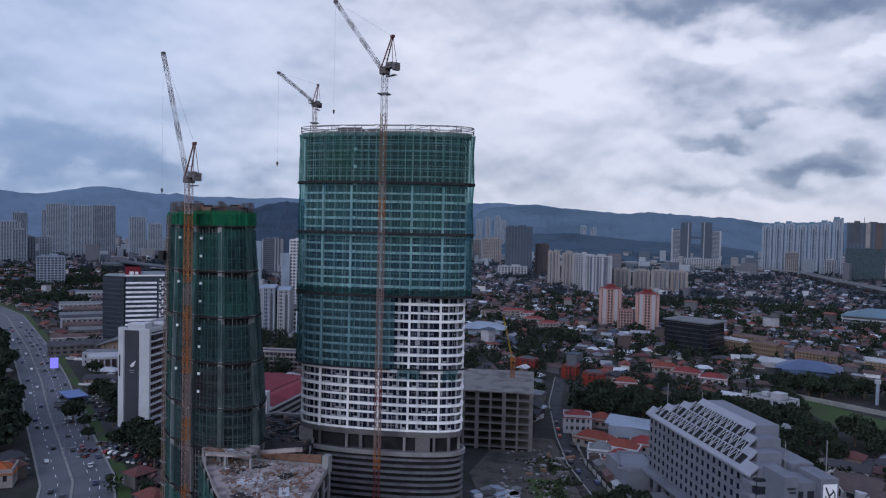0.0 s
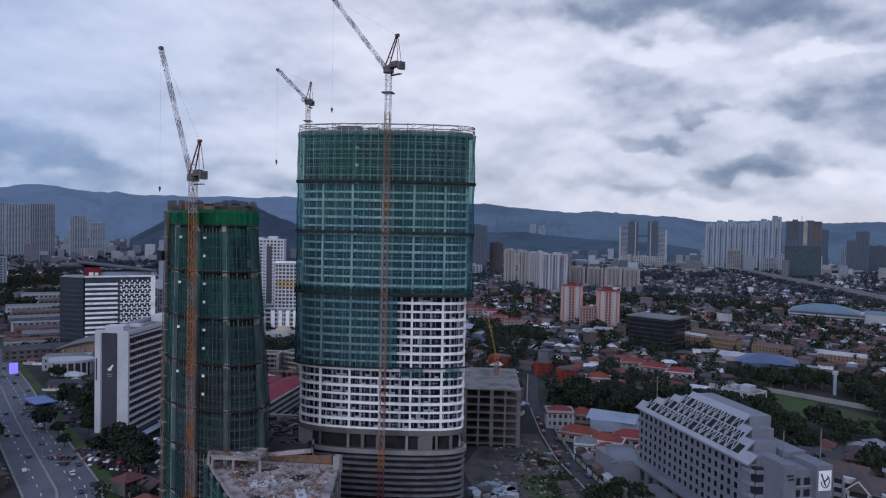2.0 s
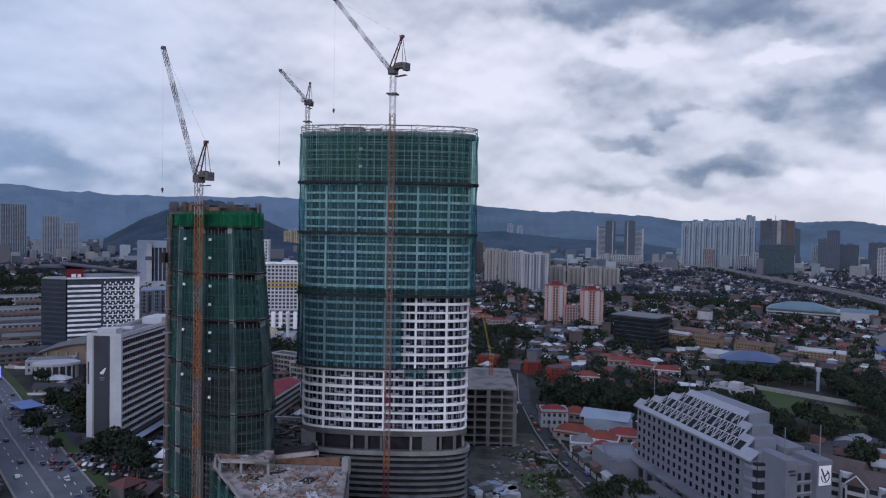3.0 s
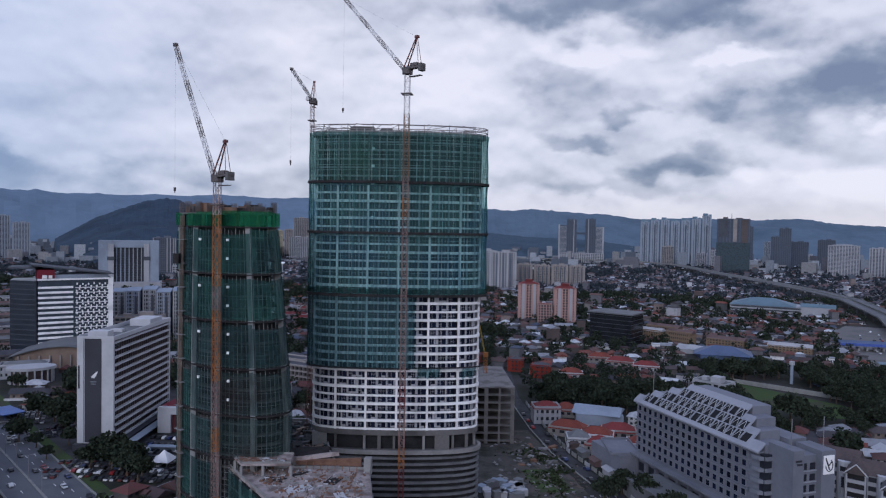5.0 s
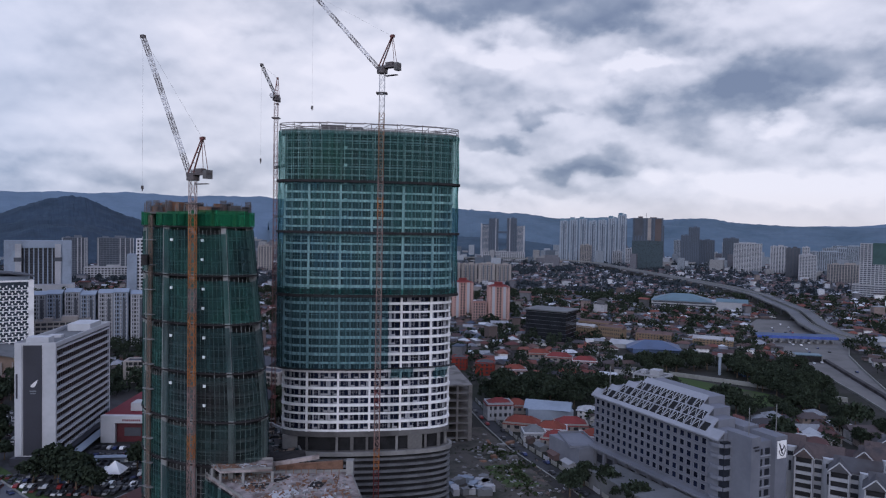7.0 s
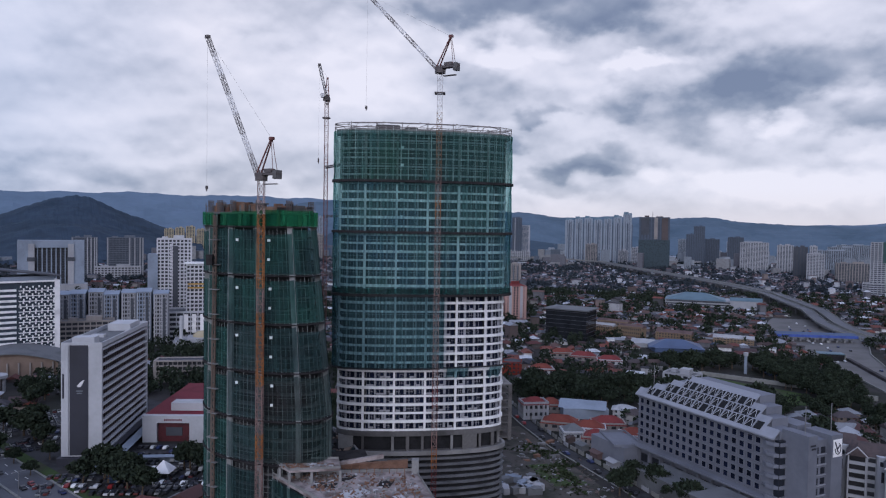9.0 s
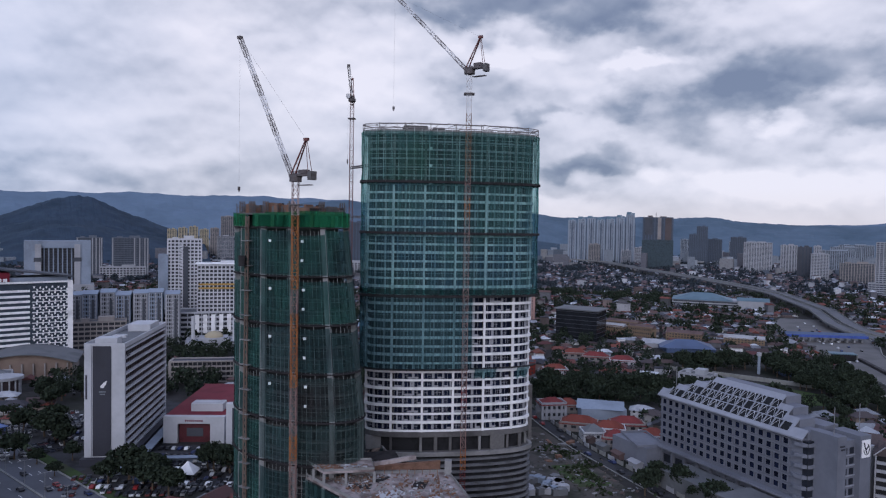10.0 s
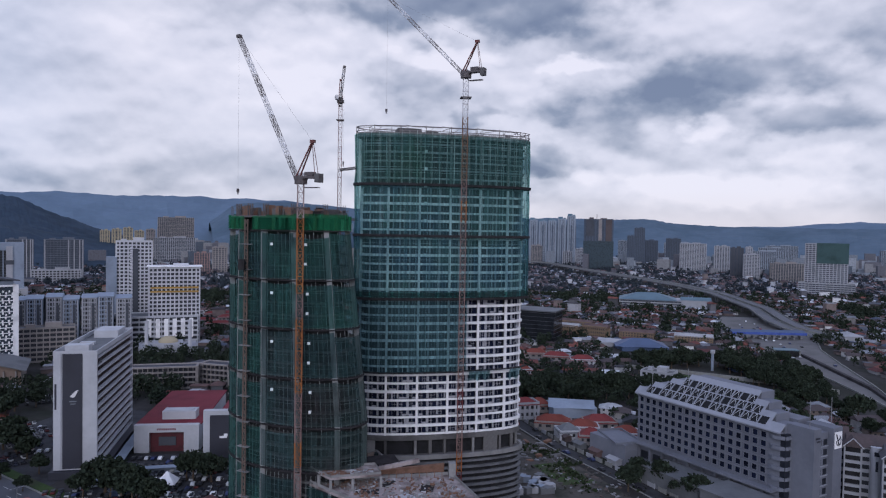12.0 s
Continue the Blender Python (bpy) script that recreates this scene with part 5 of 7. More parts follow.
for yy in (-20.4, 20.0):
    part("arched_wall", Shape().hexa([(-31, yy, 0), (31, yy, 0), (31, yy + 0.4, 0), (-31, yy + 0.4, 0), (-31, yy, 9), (31, yy, 9), (31, yy + 0.4, 9), (-31, yy + 0.4, 9)]), M_TAN_P, hall)
    top_ = [(x, z) for x, z in ARC if abs(x) < 31]
    aw = Shape()
    aw.poly([(top_[0][0], yy, 9)] + [(x, yy, z) for x, z in top_] + [(top_[-1][0], yy, 9)])
    part("arch_infill", aw, M_TAN_P, hall, "tan arched end wall")
for i in range(9):
    part("buttress", Shape().box(-28 + i * 7, -21.0, 0, 0.9, 1.2, 9.5), M_BEIGE, hall)
fan = thing("lobby", "low round building with a pale fan-shaped roof", "building", local(-385, 413, 30))
ring = [(15 * math.cos(i * 0.3307), 10 * math.sin(i * 0.3307)) for i in range(19)]
part("wall", Shape().prism([(x * 0.86, y * 0.86) for x, y in ring], 0, 9), M_MAROON, fan)
for i in range(19):
    x, y = ring[i]
    part("pilaster", Shape().box(x * 0.88, y * 0.88, 0, 1, 1, 9.2), M_PALE, fan)
part("roof", Shape().prism(ring, 9.2, 11), M_PALE, fan)
house_row("low pale wing with a hipped roof", -402, 428, 30, 30, 14, 8, 2, 8, M_PALE, M_ROOFG, 3, True)

# crimson-roofed shopping building
mall = thing("shopping_centre", "low white shopping building with crimson roofs", "building", local(-228, 326, 3))
part("wall", Shape().box(0, 36, 0, 30, 70, 12.5), M_OFFW, mall)
part("roof", Shape().box(0, 37, 12.5, 31, 70, 0.4), M_CRIMSON, mall, "crimson sheet roof")
part("frontage", Shape().box(-11.5, -0.2, 0, 7, 3, 13.4).box(11.5, -0.2, 0, 7, 3, 13.4).box(0, -0.2, 9.8, 16, 3, 3.6), M_OFFW, mall)
part("entrance", Shape().box(0, 0.8, 0, 16, 1, 9.8), material("deep_red_entrance_cladding", (0.085, 0.014, 0.02), 0.6, vary=0.3, scale=0.3), mall, "deep red entrance recess")
part("entrance_screen", Shape().box(0, 0.1, 3.0, 8, 0.4, 4.2), M_GREYD, mall)
sg = Shape()
for i in range(9):
    sg.box(-4 + i, -1.85, 10.9, 0.6, 0.1, 0.9)
part("lettering", sg, M_CRIMSON, mall)
part("plant_room", Shape().box(3, 14, 12.9, 16, 8, 4).box(3, 14, 16.95, 13, 5, 0.25), M_OFFW, mall)
wing = thing("shopping_wing", "white wing with a dark panel and crimson roof", "building", local(-198, 345, 3))
part("wall", Shape().box(0, 0, 0, 16, 76, 16.0), M_OFFW, wing)
part("front_wall", Shape().box(-1, -37, 0, 18, 3.4, 25), M_OFFW, wing)
part("roof", Shape().gable(0, 3, 16.05, 70, 16, 2, yaw=radians(90), over=0.3), M_CRIMSON, wing, "crimson pitched roof")
part("dark_panel", Shape().box(-0.5, -38.9, 2, 13, 0.5, 21), M_NAVY, wing)
part("emblem", Shape().box(-1.0, -39.2, 12.5, 3.2, 0.1, 1.0, 0).box(0.1, -39.2, 13.51, 1.6, 0.1, 1.0), M_WHITE, wing, "white leaf-shaped emblem")
for k in range(4):
    part("floor_band", Shape().box(8.3, 0, 2 + k * 3.2, 0.8, 74, 1.3), M_CONC, wing)
    # shade of open parking decks, as dark slabs on the solid wall
    part("parking_gap", Shape().box(8.05, 0, 3.35 + k * 3.2, 0.3, 72, 1.6), M_DARK, wing)

# white flats on a podium
M_FLATS = material("weathered_white_stucco", (0.52, 0.52, 0.55), 0.8, vary=0.15, scale=0.06, fine=0.8, second=(0.42, 0.42, 0.45))
block("white car-park podium of the flats", -335, 635, 18, 74, 34, 26, 6, 12, M_OFFW, pier_w=0.12, crown_=False, name="podium_block")
pf = thing("podium_fins", "white fins on the podium front", "wall", local(-335, 635, 18))
for i in range(6):
    part("fin", Shape().box(-4 + i * 7, -17.6, 8, 3.6, 0.8, 17), M_WHITE, pf)
wa = block("white flats with an ochre band of windows", -320, 645, 17, 44, 22, 69, 19, 12, M_FLATS, pier_w=0.3, band_h=0.36)
part("ochre_band", Shape().box(0, -11.3, 47.6, 41, 0.9, 1.5).box(0, -11.3, 51.2, 41, 0.9, 1.5), material("orange_ochre_paint", (0.42, 0.26, 0.08), 0.8), wa, "ochre painted storeys")
part("roof_canopy", Shape().box(0, 0, 70.6, 48, 25, 0.8), M_WHITE, wa)
wt = block("tall white flats with dark stairwells", -366, 672, 20, 32, 24, 92, 27, 9, M_FLATS, pier_w=0.34, band_h=0.38)
part("grey_wing", Shape().box(-19.5, -3, 0, 9, 22, 78), M_BLUEG, wt, "grey blank side wing")
part("dark_stairwell", Shape().box(1, -12.3, 20, 5, 0.8, 66), M_GREYD, wt)
for k in range(20):
    part("stair_balcony", Shape().box(-2.6, -12.9, 24 + k * 3.3, 2.6, 1.6, 1.2), M_FLATS, wt)
# blue-grey flats
for i in range(7):
    bx, by = -424 + i * 12.4, 578 + i * 4.0
    fb = block("pale blue-grey flats with small windows", bx, by - (i % 2) * 2.2, 19, 11.6, 20, 45 + (i % 3), 13, 5, M_BLUEG if i % 2 else M_PALE, pier_w=0.32, band_h=0.36, crown_=False, group="blue-grey flats")
    for fx in (-4.9, 0.2, 4.9):
        part("white_frame", Shape().box(fx, -10.5, 0, 0.55, 0.7, 45.5 + (i % 3)), M_OFFW, fb)
    # recess shade as a dark strip, no real hollow
    part("dark_recess", Shape().box(2.6, -10.25, 2, 2.2, 0.4, 40), M_GREYD, fb)
    part("pitched_roof", Shape().gable(0, 0, 46.2 + (i % 3), 11.6, 20, 2.6), M_BLUEG, fb)
ye = block("cream curved office block", -392, 556, 24, 40, 16, 26, 7, 9, M_BEIGE, pier_w=0.15)
# grey portal-shaped office
hb = thing("government_office", "grey concrete office of two towers with white bays", "building", local(-690, 1020, 28))
for x in (-34, 34):
    part("tower_shaft", Shape().box(x, 0, 0, 19, 26, 79), M_BLUEG, hb)
    part("white_bay", Shape().box(x * 0.75, -13.6, 6, 8, 2, 68), M_PALE, hb)
    part("dark_slot", Shape().box(x * 0.75, -14.8, 48, 11, 0.8, 6), M_GREYD, hb)
part("glazing", Shape().box(0, 2, 0, 50, 20, 72), M_GLASS_J, hb)
for k in range(7):
    part("glass_fin", Shape().box(-18 + k * 6, -8.6, 10, 1.6, 1.4, 60), M_BLUEG, hb)
for k in range(15):
    part("spandrel", Shape().box(0, -8.3, 14 + k * 3.8, 46, 0.5, 0.9), M_GREYD, hb)
part("bridge_storey", Shape().box(0, 0, 68, 50, 24, 11), M_BLUEG, hb)
part("podium", Shape().box(0, -8, 0, 96, 40, 14), M_PALE, hb)
# mosque
mq = thing("mosque", "white mosque with a pale dome and two minarets", "mosque", local(-308, 588, 18))
part("hall", Shape().box(0, 0, 0, 46, 30, 7).box(0, 0, 7, 24, 20, 3).loop([(-23, -15), (23, -15), (23, 15), (-23, 15)], [(-22.4, -14.4), (22.4, -14.4), (22.4, 14.4), (-22.4, 14.4)], 7, 8), M_PALE, mq)
dome = Shape()
for j in range(6):
    a0, a1 = j * math.pi / 12, (j + 1) * math.pi / 12
    for i in range(20):
        b0, b1 = i * math.pi / 10, (i + 1) * math.pi / 10
        dome.poly([(8 * math.cos(a) * math.cos(b), 8 * math.cos(a) * math.sin(b), 9.9 + 5 * math.sin(a)) for a, b in ((a0, b0), (a0, b1), (a1, b1), (a1, b0))])
part("dome", dome, M_YELLOWISH, mq, "cream dome", smooth=True)
for x in (-17, 17):
    mn = Shape()
    r8 = [(x + 1.5 * math.cos(i * math.pi / 4), -6 + 1.5 * math.sin(i * math.pi / 4)) for i in range(8)]
    mn.prism(r8, 0, 29).prism([(x + (px - x) * 1.6, -6 + (py + 6) * 1.6) for px, py in r8], 22, 23)
    part("minaret", mn, M_OFFW, mq)
M_DARKROOF = material("dark_blue_grey_roof", (0.062, 0.064, 0.078), 0.8, vary=0.3, scale=0.08, fine=0.8)
# school terraces
for x, y, yaw, w in ((-272, 462, 10, 44), (-228, 468, -20, 46), (-200, 440, -22, 50)):
    block("four-storey terrace with open dark galleries", x, y, yaw, w, 13, 14, 4, 14, M_BEIGE, roof=M_DARKROOF, band_h=0.3, pier_w=0.1, crown_=False, deep=1.6, name="school_block")
for i in range(3):
    solo("shed", Shape().box(-262 + i * 24, 500, 0, 20, 34, 6).gable(-262 + i * 24, 500, 6, 34, 20, 2.5, radians(90)), M_DARKROOF, "long low shed with a dark grey roof", "shed")

# concrete frame of a car park being built
M_FRAME = material("brownish_raw_concrete", (0.20, 0.185, 0.175), 0.9, vary=0.35, scale=0.15, fine=1.0, second=(0.12, 0.11, 0.105))
sk = thing("concrete_frame", "bare concrete frame building with a flat roof slab", "building", local(-58.6, 340, 10))
for k in range(8):
    part("floor_slab", Shape().box(-21, 27, 28.4 - k * 3.9, 42, 54, 0.6), M_FRAME, sk)
for i in range(7):
    for j in range(4):
        if i in (0, 6) or j in (0, 3):
            part("column", Shape().box(-41.2 + i * 6.7, 0.6 + j * 17.4, 0, 1.9 if i % 2 == 0 else 1.0, 1.3, 28.5), M_FRAME, sk)
for k in range(7):
    part("parapet", Shape().box(-21, 0.25, 25.0 - k * 3.9 + 0.01, 41.6, 0.3, 0.6), M_CONC_D, sk)
part("interior", Shape().box(-21, 32, 0, 26, 36, 28.3), M_CONC_D, sk)
yc = thing("mobile_crane_mast", "slim yellow crane standing on the concrete frame", "crane", pose(-76, 372, 28.95))
ym = Shape()
lattice(ym, (0, 0, 0), (0, 0, 9), 1.8, 2, 0.25)
part("mast_section", ym, M_ORANGE, yc)
yj = Shape()
lattice(yj, (0, 0, 9), (-5, -4, 34), 0.6, 2, 0.1)
part("jib_section", yj, M_YELLOW, yc)
part("cab", Shape().box(0, 0, 9, 2.6, 2.2, 2.4), M_ORANGE, yc)

# stepped grey hotel; local x runs along the front towards its far end, local -y faces the street
HU = math.degrees(math.atan2(66.4, -32.4))
hotel = thing("hotel", "long grey hotel with square windows and a stepped sloping roof", "building", local(28.7, 238.2, HU))
M_HGREY = material("mid_grey_stucco", (0.165, 0.173, 0.205), 0.85, vary=0.14, scale=0.06, fine=0.6, second=(0.135, 0.142, 0.17))
M_HROOF = material("pale_roof_concrete", (0.27, 0.28, 0.32), 0.8, vary=0.15, scale=0.06, fine=0.6, second=(0.22, 0.23, 0.265))
# local +y is the street side after the turn, so depth runs towards -y
LEN = 74.0
part("wall", Shape().box(LEN / 2, -8.5, 0, LEN - 0.6, 15.6, 33.6), M_HGREY, hotel)
part("rear_wall", Shape().box(LEN / 2 - 2, -20, 0, LEN - 10, 8, 36), M_HGREY, hotel)
win_h = Shape().box(0, 0.12, 0, 2.2, 0.3, 2.2, slot=1).box(0, 0.3, -0.22, 2.7, 0.7, 0.22).box(0, 0.3, 2.2, 2.7, 0.7, 0.22).box(-1.23, 0.3, -0.0, 0.24, 0.7, 2.2).box(1.23, 0.3, -0.0, 0.24, 0.7, 2.2)
win_hm = win_h.mesh("window", M_HGREY, M_GLASS)
for r in range(6):
    for c in range(18):
        part("window", win_hm, M_GLASS, hotel, m=pose(7.2 + c * 3.75, -0.72, 12.6 + r * 3.5))
for r in range(7):
    part("sill_band", Shape().box(LEN / 2 + 2.5, -0.55, 11.3 + r * 3.5, LEN - 5, 0.5, 0.35), M_HGREY, hotel)
for c in range(10):
    part("column", Shape().box(7 + c * 7.2, 0.4, 0, 1.0, 1.4, 11), M_HGREY, hotel)
    part("lobby_glazing", Shape().box(10.6 + c * 7.2, -0.55, 3.5, 5.4, 0.25, 3.6), M_GLASS_J, hotel)
part("lobby_canopy", Shape().box(LEN / 2, 1.4, 10.4, LEN - 2, 3.6, 0.8), M_HGREY, hotel)
# curved balconies at the corner
for r in range(8):
    z = 3.0 + r * 4.0
    part("balcony", Shape().prism([(4.6, -0.2), (2.6, 0.9), (-0.6, 0.6), (-2.2, -1.6), (-2.4, -5), (4.6, -5)][::-1], z, z + 1.3), M_HGREY, hotel)
part("corner_glazing", Shape().box(1.2, -3.6, 0, 6.0, 5.6, 33), M_GLASS_J, hotel)
# stepped roof: four tiers up the slope, each shorter than the one below
TIER = ((-0.5, 74.5), (5.5, 68), (11, 60.5), (16.8, 52.5))
RUN, RISE = 3.3, 2.85
for k, (u0, u1) in enumerate(TIER):
    y0, y1 = 0.9 - k * RUN, 0.9 - (k + 1) * RUN
    z0, z1 = 33.9 + k * RISE, 33.9 + (k + 1) * RISE
    part("roof_tier", Shape().hexa([(u0, y1, z1 - 0.6), (u1, y1, z1 - 0.6), (u1, y0, z0 - 0.6), (u0, y0, z0 - 0.6), (u0, y1, z1), (u1, y1, z1), (u1, y0, z0), (u0, y0, z0)]), M_HROOF, hotel, "pale sloping roof tier")
    part("tier_wall", Shape().box((u0 + u1) / 2, (y0 + y1) / 2 - 6, 30, u1 - u0 - 0.4, 12 - RUN, z1 - 30.8), M_HGREY, hotel)
M_SKYL = material("dark_skylight", (0.018, 0.019, 0.022), 0.8, vary=0.3)
for k, n_, u0, u1 in ((0, 16, 6.5, 69), (1, 13, 11.5, 61), (2, 10, 16.5, 53.5)):
    ya, za = 0.9 - (k + 0.42) * RUN, 33.9 + (k + 0.42) * RISE
    yb, zb = 0.9 - (k + 1.28) * RUN, 33.9 + (k + 1.28) * RISE
    pit = (u1 - u0) / n_
    for i in range(n_):
        a, b = u0 + i * pit + 0.35, u0 + (i + 1) * pit - 0.35
        part("skylight", Shape().hexa([(a, yb, zb + 0.0), (b, yb, zb + 0.0), (b, ya, za + 0.0), (a, ya, za + 0.0), (a, yb, zb + 0.08), (b, yb, zb + 0.08), (b, ya, za + 0.08), (a, ya, za + 0.08)]), M_SKYL, hotel)
        part("skylight_fin", Shape().hexa([(b, yb, zb), (b + 0.36, yb, zb), (b + 0.36, ya, za), (b, ya, za), (b, yb, zb + 0.7), (b + 0.36, yb, zb + 0.7), (b + 0.36, ya, za + 0.7), (b, ya, za + 0.7)]), M_HROOF, hotel)
M_BRACE = material("white_skylight_frame", (0.42, 0.43, 0.46), 0.7, vary=0.15)
for k, n_, u0, u1 in ((0, 16, 6.5, 69), (1, 13, 11.5, 61), (2, 10, 16.5, 53.5)):
    ya, za = 0.9 - (k + 0.42) * RUN, 33.9 + (k + 0.42) * RISE
    yb, zb = 0.9 - (k + 1.28) * RUN, 33.9 + (k + 1.28) * RISE
    pit = (u1 - u0) / n_
    for i in range(n_):
        a, b = u0 + i * pit + 0.4, u0 + (i + 1) * pit - 0.4
        if (i * 5 + k) % 7:
            part("skylight_brace", Shape().beam((a, ya, za + 0.2), ((a + b) / 2, yb, zb + 0.2), 0.13).beam(((a + b) / 2, yb, zb + 0.2), (b, ya, za + 0.2), 0.13), M_BRACE, hotel)
# end towers with the sign
part("end_tower", Shape().box(-5.6, -6.3, 0, 11, 4.6, 37.0), M_HGREY, hotel)
part("end_tower", Shape().box(-6.0, -18.8, 0, 11, 6.0, 36.2), M_HGREY, hotel)
part("link", Shape().box(-4.6, -12.2, 0, 9.6, 7.2, 34.5), M_HGREY, hotel)
for r in range(8):
    for v in (-10.4, -14.0):
        part("link_window", Shape().box(-9.4, v, 3 + r * 3.8, 0.3, 2.2, 2.3), M_GLASS_J, hotel)
    part("link_sill", Shape().box(-9.5, -12.2, 2.4 + r * 3.8, 0.5, 7.0, 0.4), M_HROOF, hotel)
part("sign_board", Shape().box(-11.65, -18.8, 28.2, 0.25, 4.6, 6.4), M_WHITE, hotel, "white square sign board")
mark = Shape()
for i in range(9):
    a0, a1 = radians(110 + i * 28), radians(110 + (i + 1) * 28)
    mark.beam((-11.85, -18.8 + 1.55 * math.cos(a0), 31.2 + 2.0 * math.sin(a0)), (-11.85, -18.8 + 1.55 * math.cos(a1), 31.2 + 2.0 * math.sin(a1)), 0.24)
mark.beam((-11.85, -17.2, 33.8), (-11.85, -18.9, 29.8), 0.36).beam((-11.85, -20.0, 32.6), (-11.85, -18.6, 31.2), 0.32)
part("sign_mark", mark, M_NAVY, hotel, "dark rounded bird-like mark")
part("lettering", Shape().box(-11.3, -6.2, 33.2, 0.15, 2.6, 0.6).box(-11.3, -6.6, 32.0, 0.15, 2.2, 0.6), M_NAVY, hotel)
for u, v in ((71, -7), (56, -14), (-8, -6), (-8, -20)):
    part("flagpole", Shape().beam((u, v, 33), (u, v, 47), 0.22), M_STEEL, hotel)
# low annexes before the hotel
solo("annex", Shape().box(-9, 313, 0, 16, 24, 10, radians(HU - 90)).loop([(-15, 300), (-1, 302), (-4, 325), (-17, 323)], [(-14.6, 300.4), (-1.4, 302.4), (-4.4, 324.6), (-16.6, 322.6)], 10.0, 10.9), M_HGREY, "low grey annex with a flat roof", "building")
solo("annex", Shape().box(3, 268, 0, 30, 15, 7.5, radians(HU)).box(3, 268, 7.5, 31, 16, 0.5, radians(HU)), M_ROOFG, "low annex with a pale flat roof", "building")
solo("annex", Shape().box(16, 236, 0, 32, 17, 9, radians(HU)).box(16, 236, 9, 33, 18, 0.5, radians(HU)), M_ROOFG, "low annex with a pale flat roof", "building")

# gabled flats behind the hotel
M_SLATE = material("dark_slate_roof", (0.075, 0.075, 0.085), 0.8, vary=0.35, scale=0.1, fine=0.8, second=(0.05, 0.045, 0.048))
M_TILEB = material("dark_brown_tiles", (0.085, 0.066, 0.066), 0.85, vary=0.35, scale=0.15, fine=1.0, second=(0.055, 0.05, 0.055))


def gabled_flat(x, y, h, roof, wall):
    """One stair of stepped flats: a balconied bay under its own gable, a round stair tower, a long pitched roof."""
    gf = thing("gabled_flats", "grey and white gabled flats with rows of balconies", "apartment house", local(x, y, -31), "gabled flats")
    n_ = round(h / 3.15)
    part("wall", Shape().box(5.5, 6.4, 0, 13.6, 11, h), wall, gf)
    part("pitched_roof", Shape().gable(5.5, 6.4, h + 0.03, 13.6, 11, 4.0, over=0.9), roof, gf)
    # balcony shade is put into this block's dark colour
    part("bay_core", Shape().box(0, 0.0, 0, 5.4, 2.6, h - 0.2), M_DARK, gf, "balcony back block coloured dark as deep shade")
    for px_ in (-2.9, 2.9):
        part("bay_pier", Shape().box(px_, -0.5, 0, 0.5, 3.0, h), wall, gf)
    for k in range(1, n_ + 1):
        z = k * h / n_
        if k < n_:
            part("balcony", Shape().box(0, -1.5, z, 5.2, 1.1, 1.15), wall, gf)
        part("recess_window", Shape().box(4.7, 0.78, z - 2.3, 2.4, 0.25, 1.6), M_GLASS_J, gf)
        part("window", Shape().box(11.2, 0.78, z - 2.2, 1.3, 0.25, 1.4), M_GLASS_J, gf)
        part("side_window", Shape().box(-1.38, 7, z - 2.2, 0.25, 4, 1.4), M_GLASS_J, gf)
    part("bay_gable", Shape().gable(0, 0.6, h + 0.02, 5.2, 6.2, 3.2, radians(90), over=0.0), M_OFFW, gf, "white gable wall")
    part("bay_roof", Shape().gable(0, 2.6, h + 0.12, 9.0, 6.6, 3.5, radians(90), over=0.5), roof, gf)
    part("barge_board", Shape().beam((-3.7, -2.45, h), (0, -2.45, h + 3.7), 0.35).beam((3.7, -2.45, h), (0, -2.45, h + 3.7), 0.35), M_OFFW, gf)
    ring = [(8.3 + 2.2 * math.cos(i * math.pi / 7 + math.pi), 0.9 + 2.4 * math.sin(i * math.pi / 7 + math.pi)) for i in range(8)]
    part("stair_tower", Shape().prism(ring, 0, h + 0.8), M_OFFW, gf, "white rounded stair tower")
    part("tower_window", Shape().box(8.3, -1.45, h - 2.6, 1.9, 0.3, 1.7), M_GLASS_J, gf)
    part("tower_window", Shape().box(8.3, -1.45, h - 8.6, 0.9, 0.3, 4.0), M_GLASS_J, gf)


for x, y, h in ((57.5, 262, 25.5), (64.5, 247, 25.5), (69, 231, 25.5), (71.5, 214, 25.5), (76, 198, 25.5), (96, 262, 20), (103, 246, 20), (110, 230, 20), (112, 285, 15), (128, 272, 15), (140, 258, 15), (135, 310, 11), (152, 298, 11)):
    gabled_flat(x, y, h, (M_TILEB, M_SLATE)[h > 21 and x > 66 or h < 12], M_PALE if h > 14 else M_BEIGE)

# black box building, ochre terraces, blue and teal sheds
M_PALEROOF = material("pale_sheet_roof", (0.34, 0.34, 0.355), 0.75, vary=0.25, scale=0.1)
M_TERR = material("faded_maroon_roof", (0.12, 0.082, 0.08), 0.85, vary=0.3, scale=0.1)
bb = thing("office_box", "low black glass box with a grey flat roof", "building", local(30, 682, -30))
part("wall", Shape().box(0, 0, 0, 42, 30, 29), material("black_glass_cladding", (0.018, 0.02, 0.024), 0.15, vary=0.3, scale=0.1), bb)
for k in range(7):
    part("floor_line", Shape().box(0, 0, 3.5 + k * 4, 42.5, 30.5, 0.3), M_GREYD, bb)
part("roof", Shape().box(0, 0, 29.2, 46, 34, 1.2), M_ROOFG, bb)
for x, y, yaw, w, h in ((64, 700, -36, 30, 13), (92, 684, -36, 24, 14), (132, 676, -30, 34, 9), (84, 728, -36, 34, 13), (182, 655, -24, 36, 8)):
    house_row("ochre-yellow terrace with a brown roof", x, y, yaw, w, 13, h * 0.8, 3, 12, M_OCHRE, M_PALEROOF if x < 80 or x > 180 else M_TERR, 3, name="terrace")

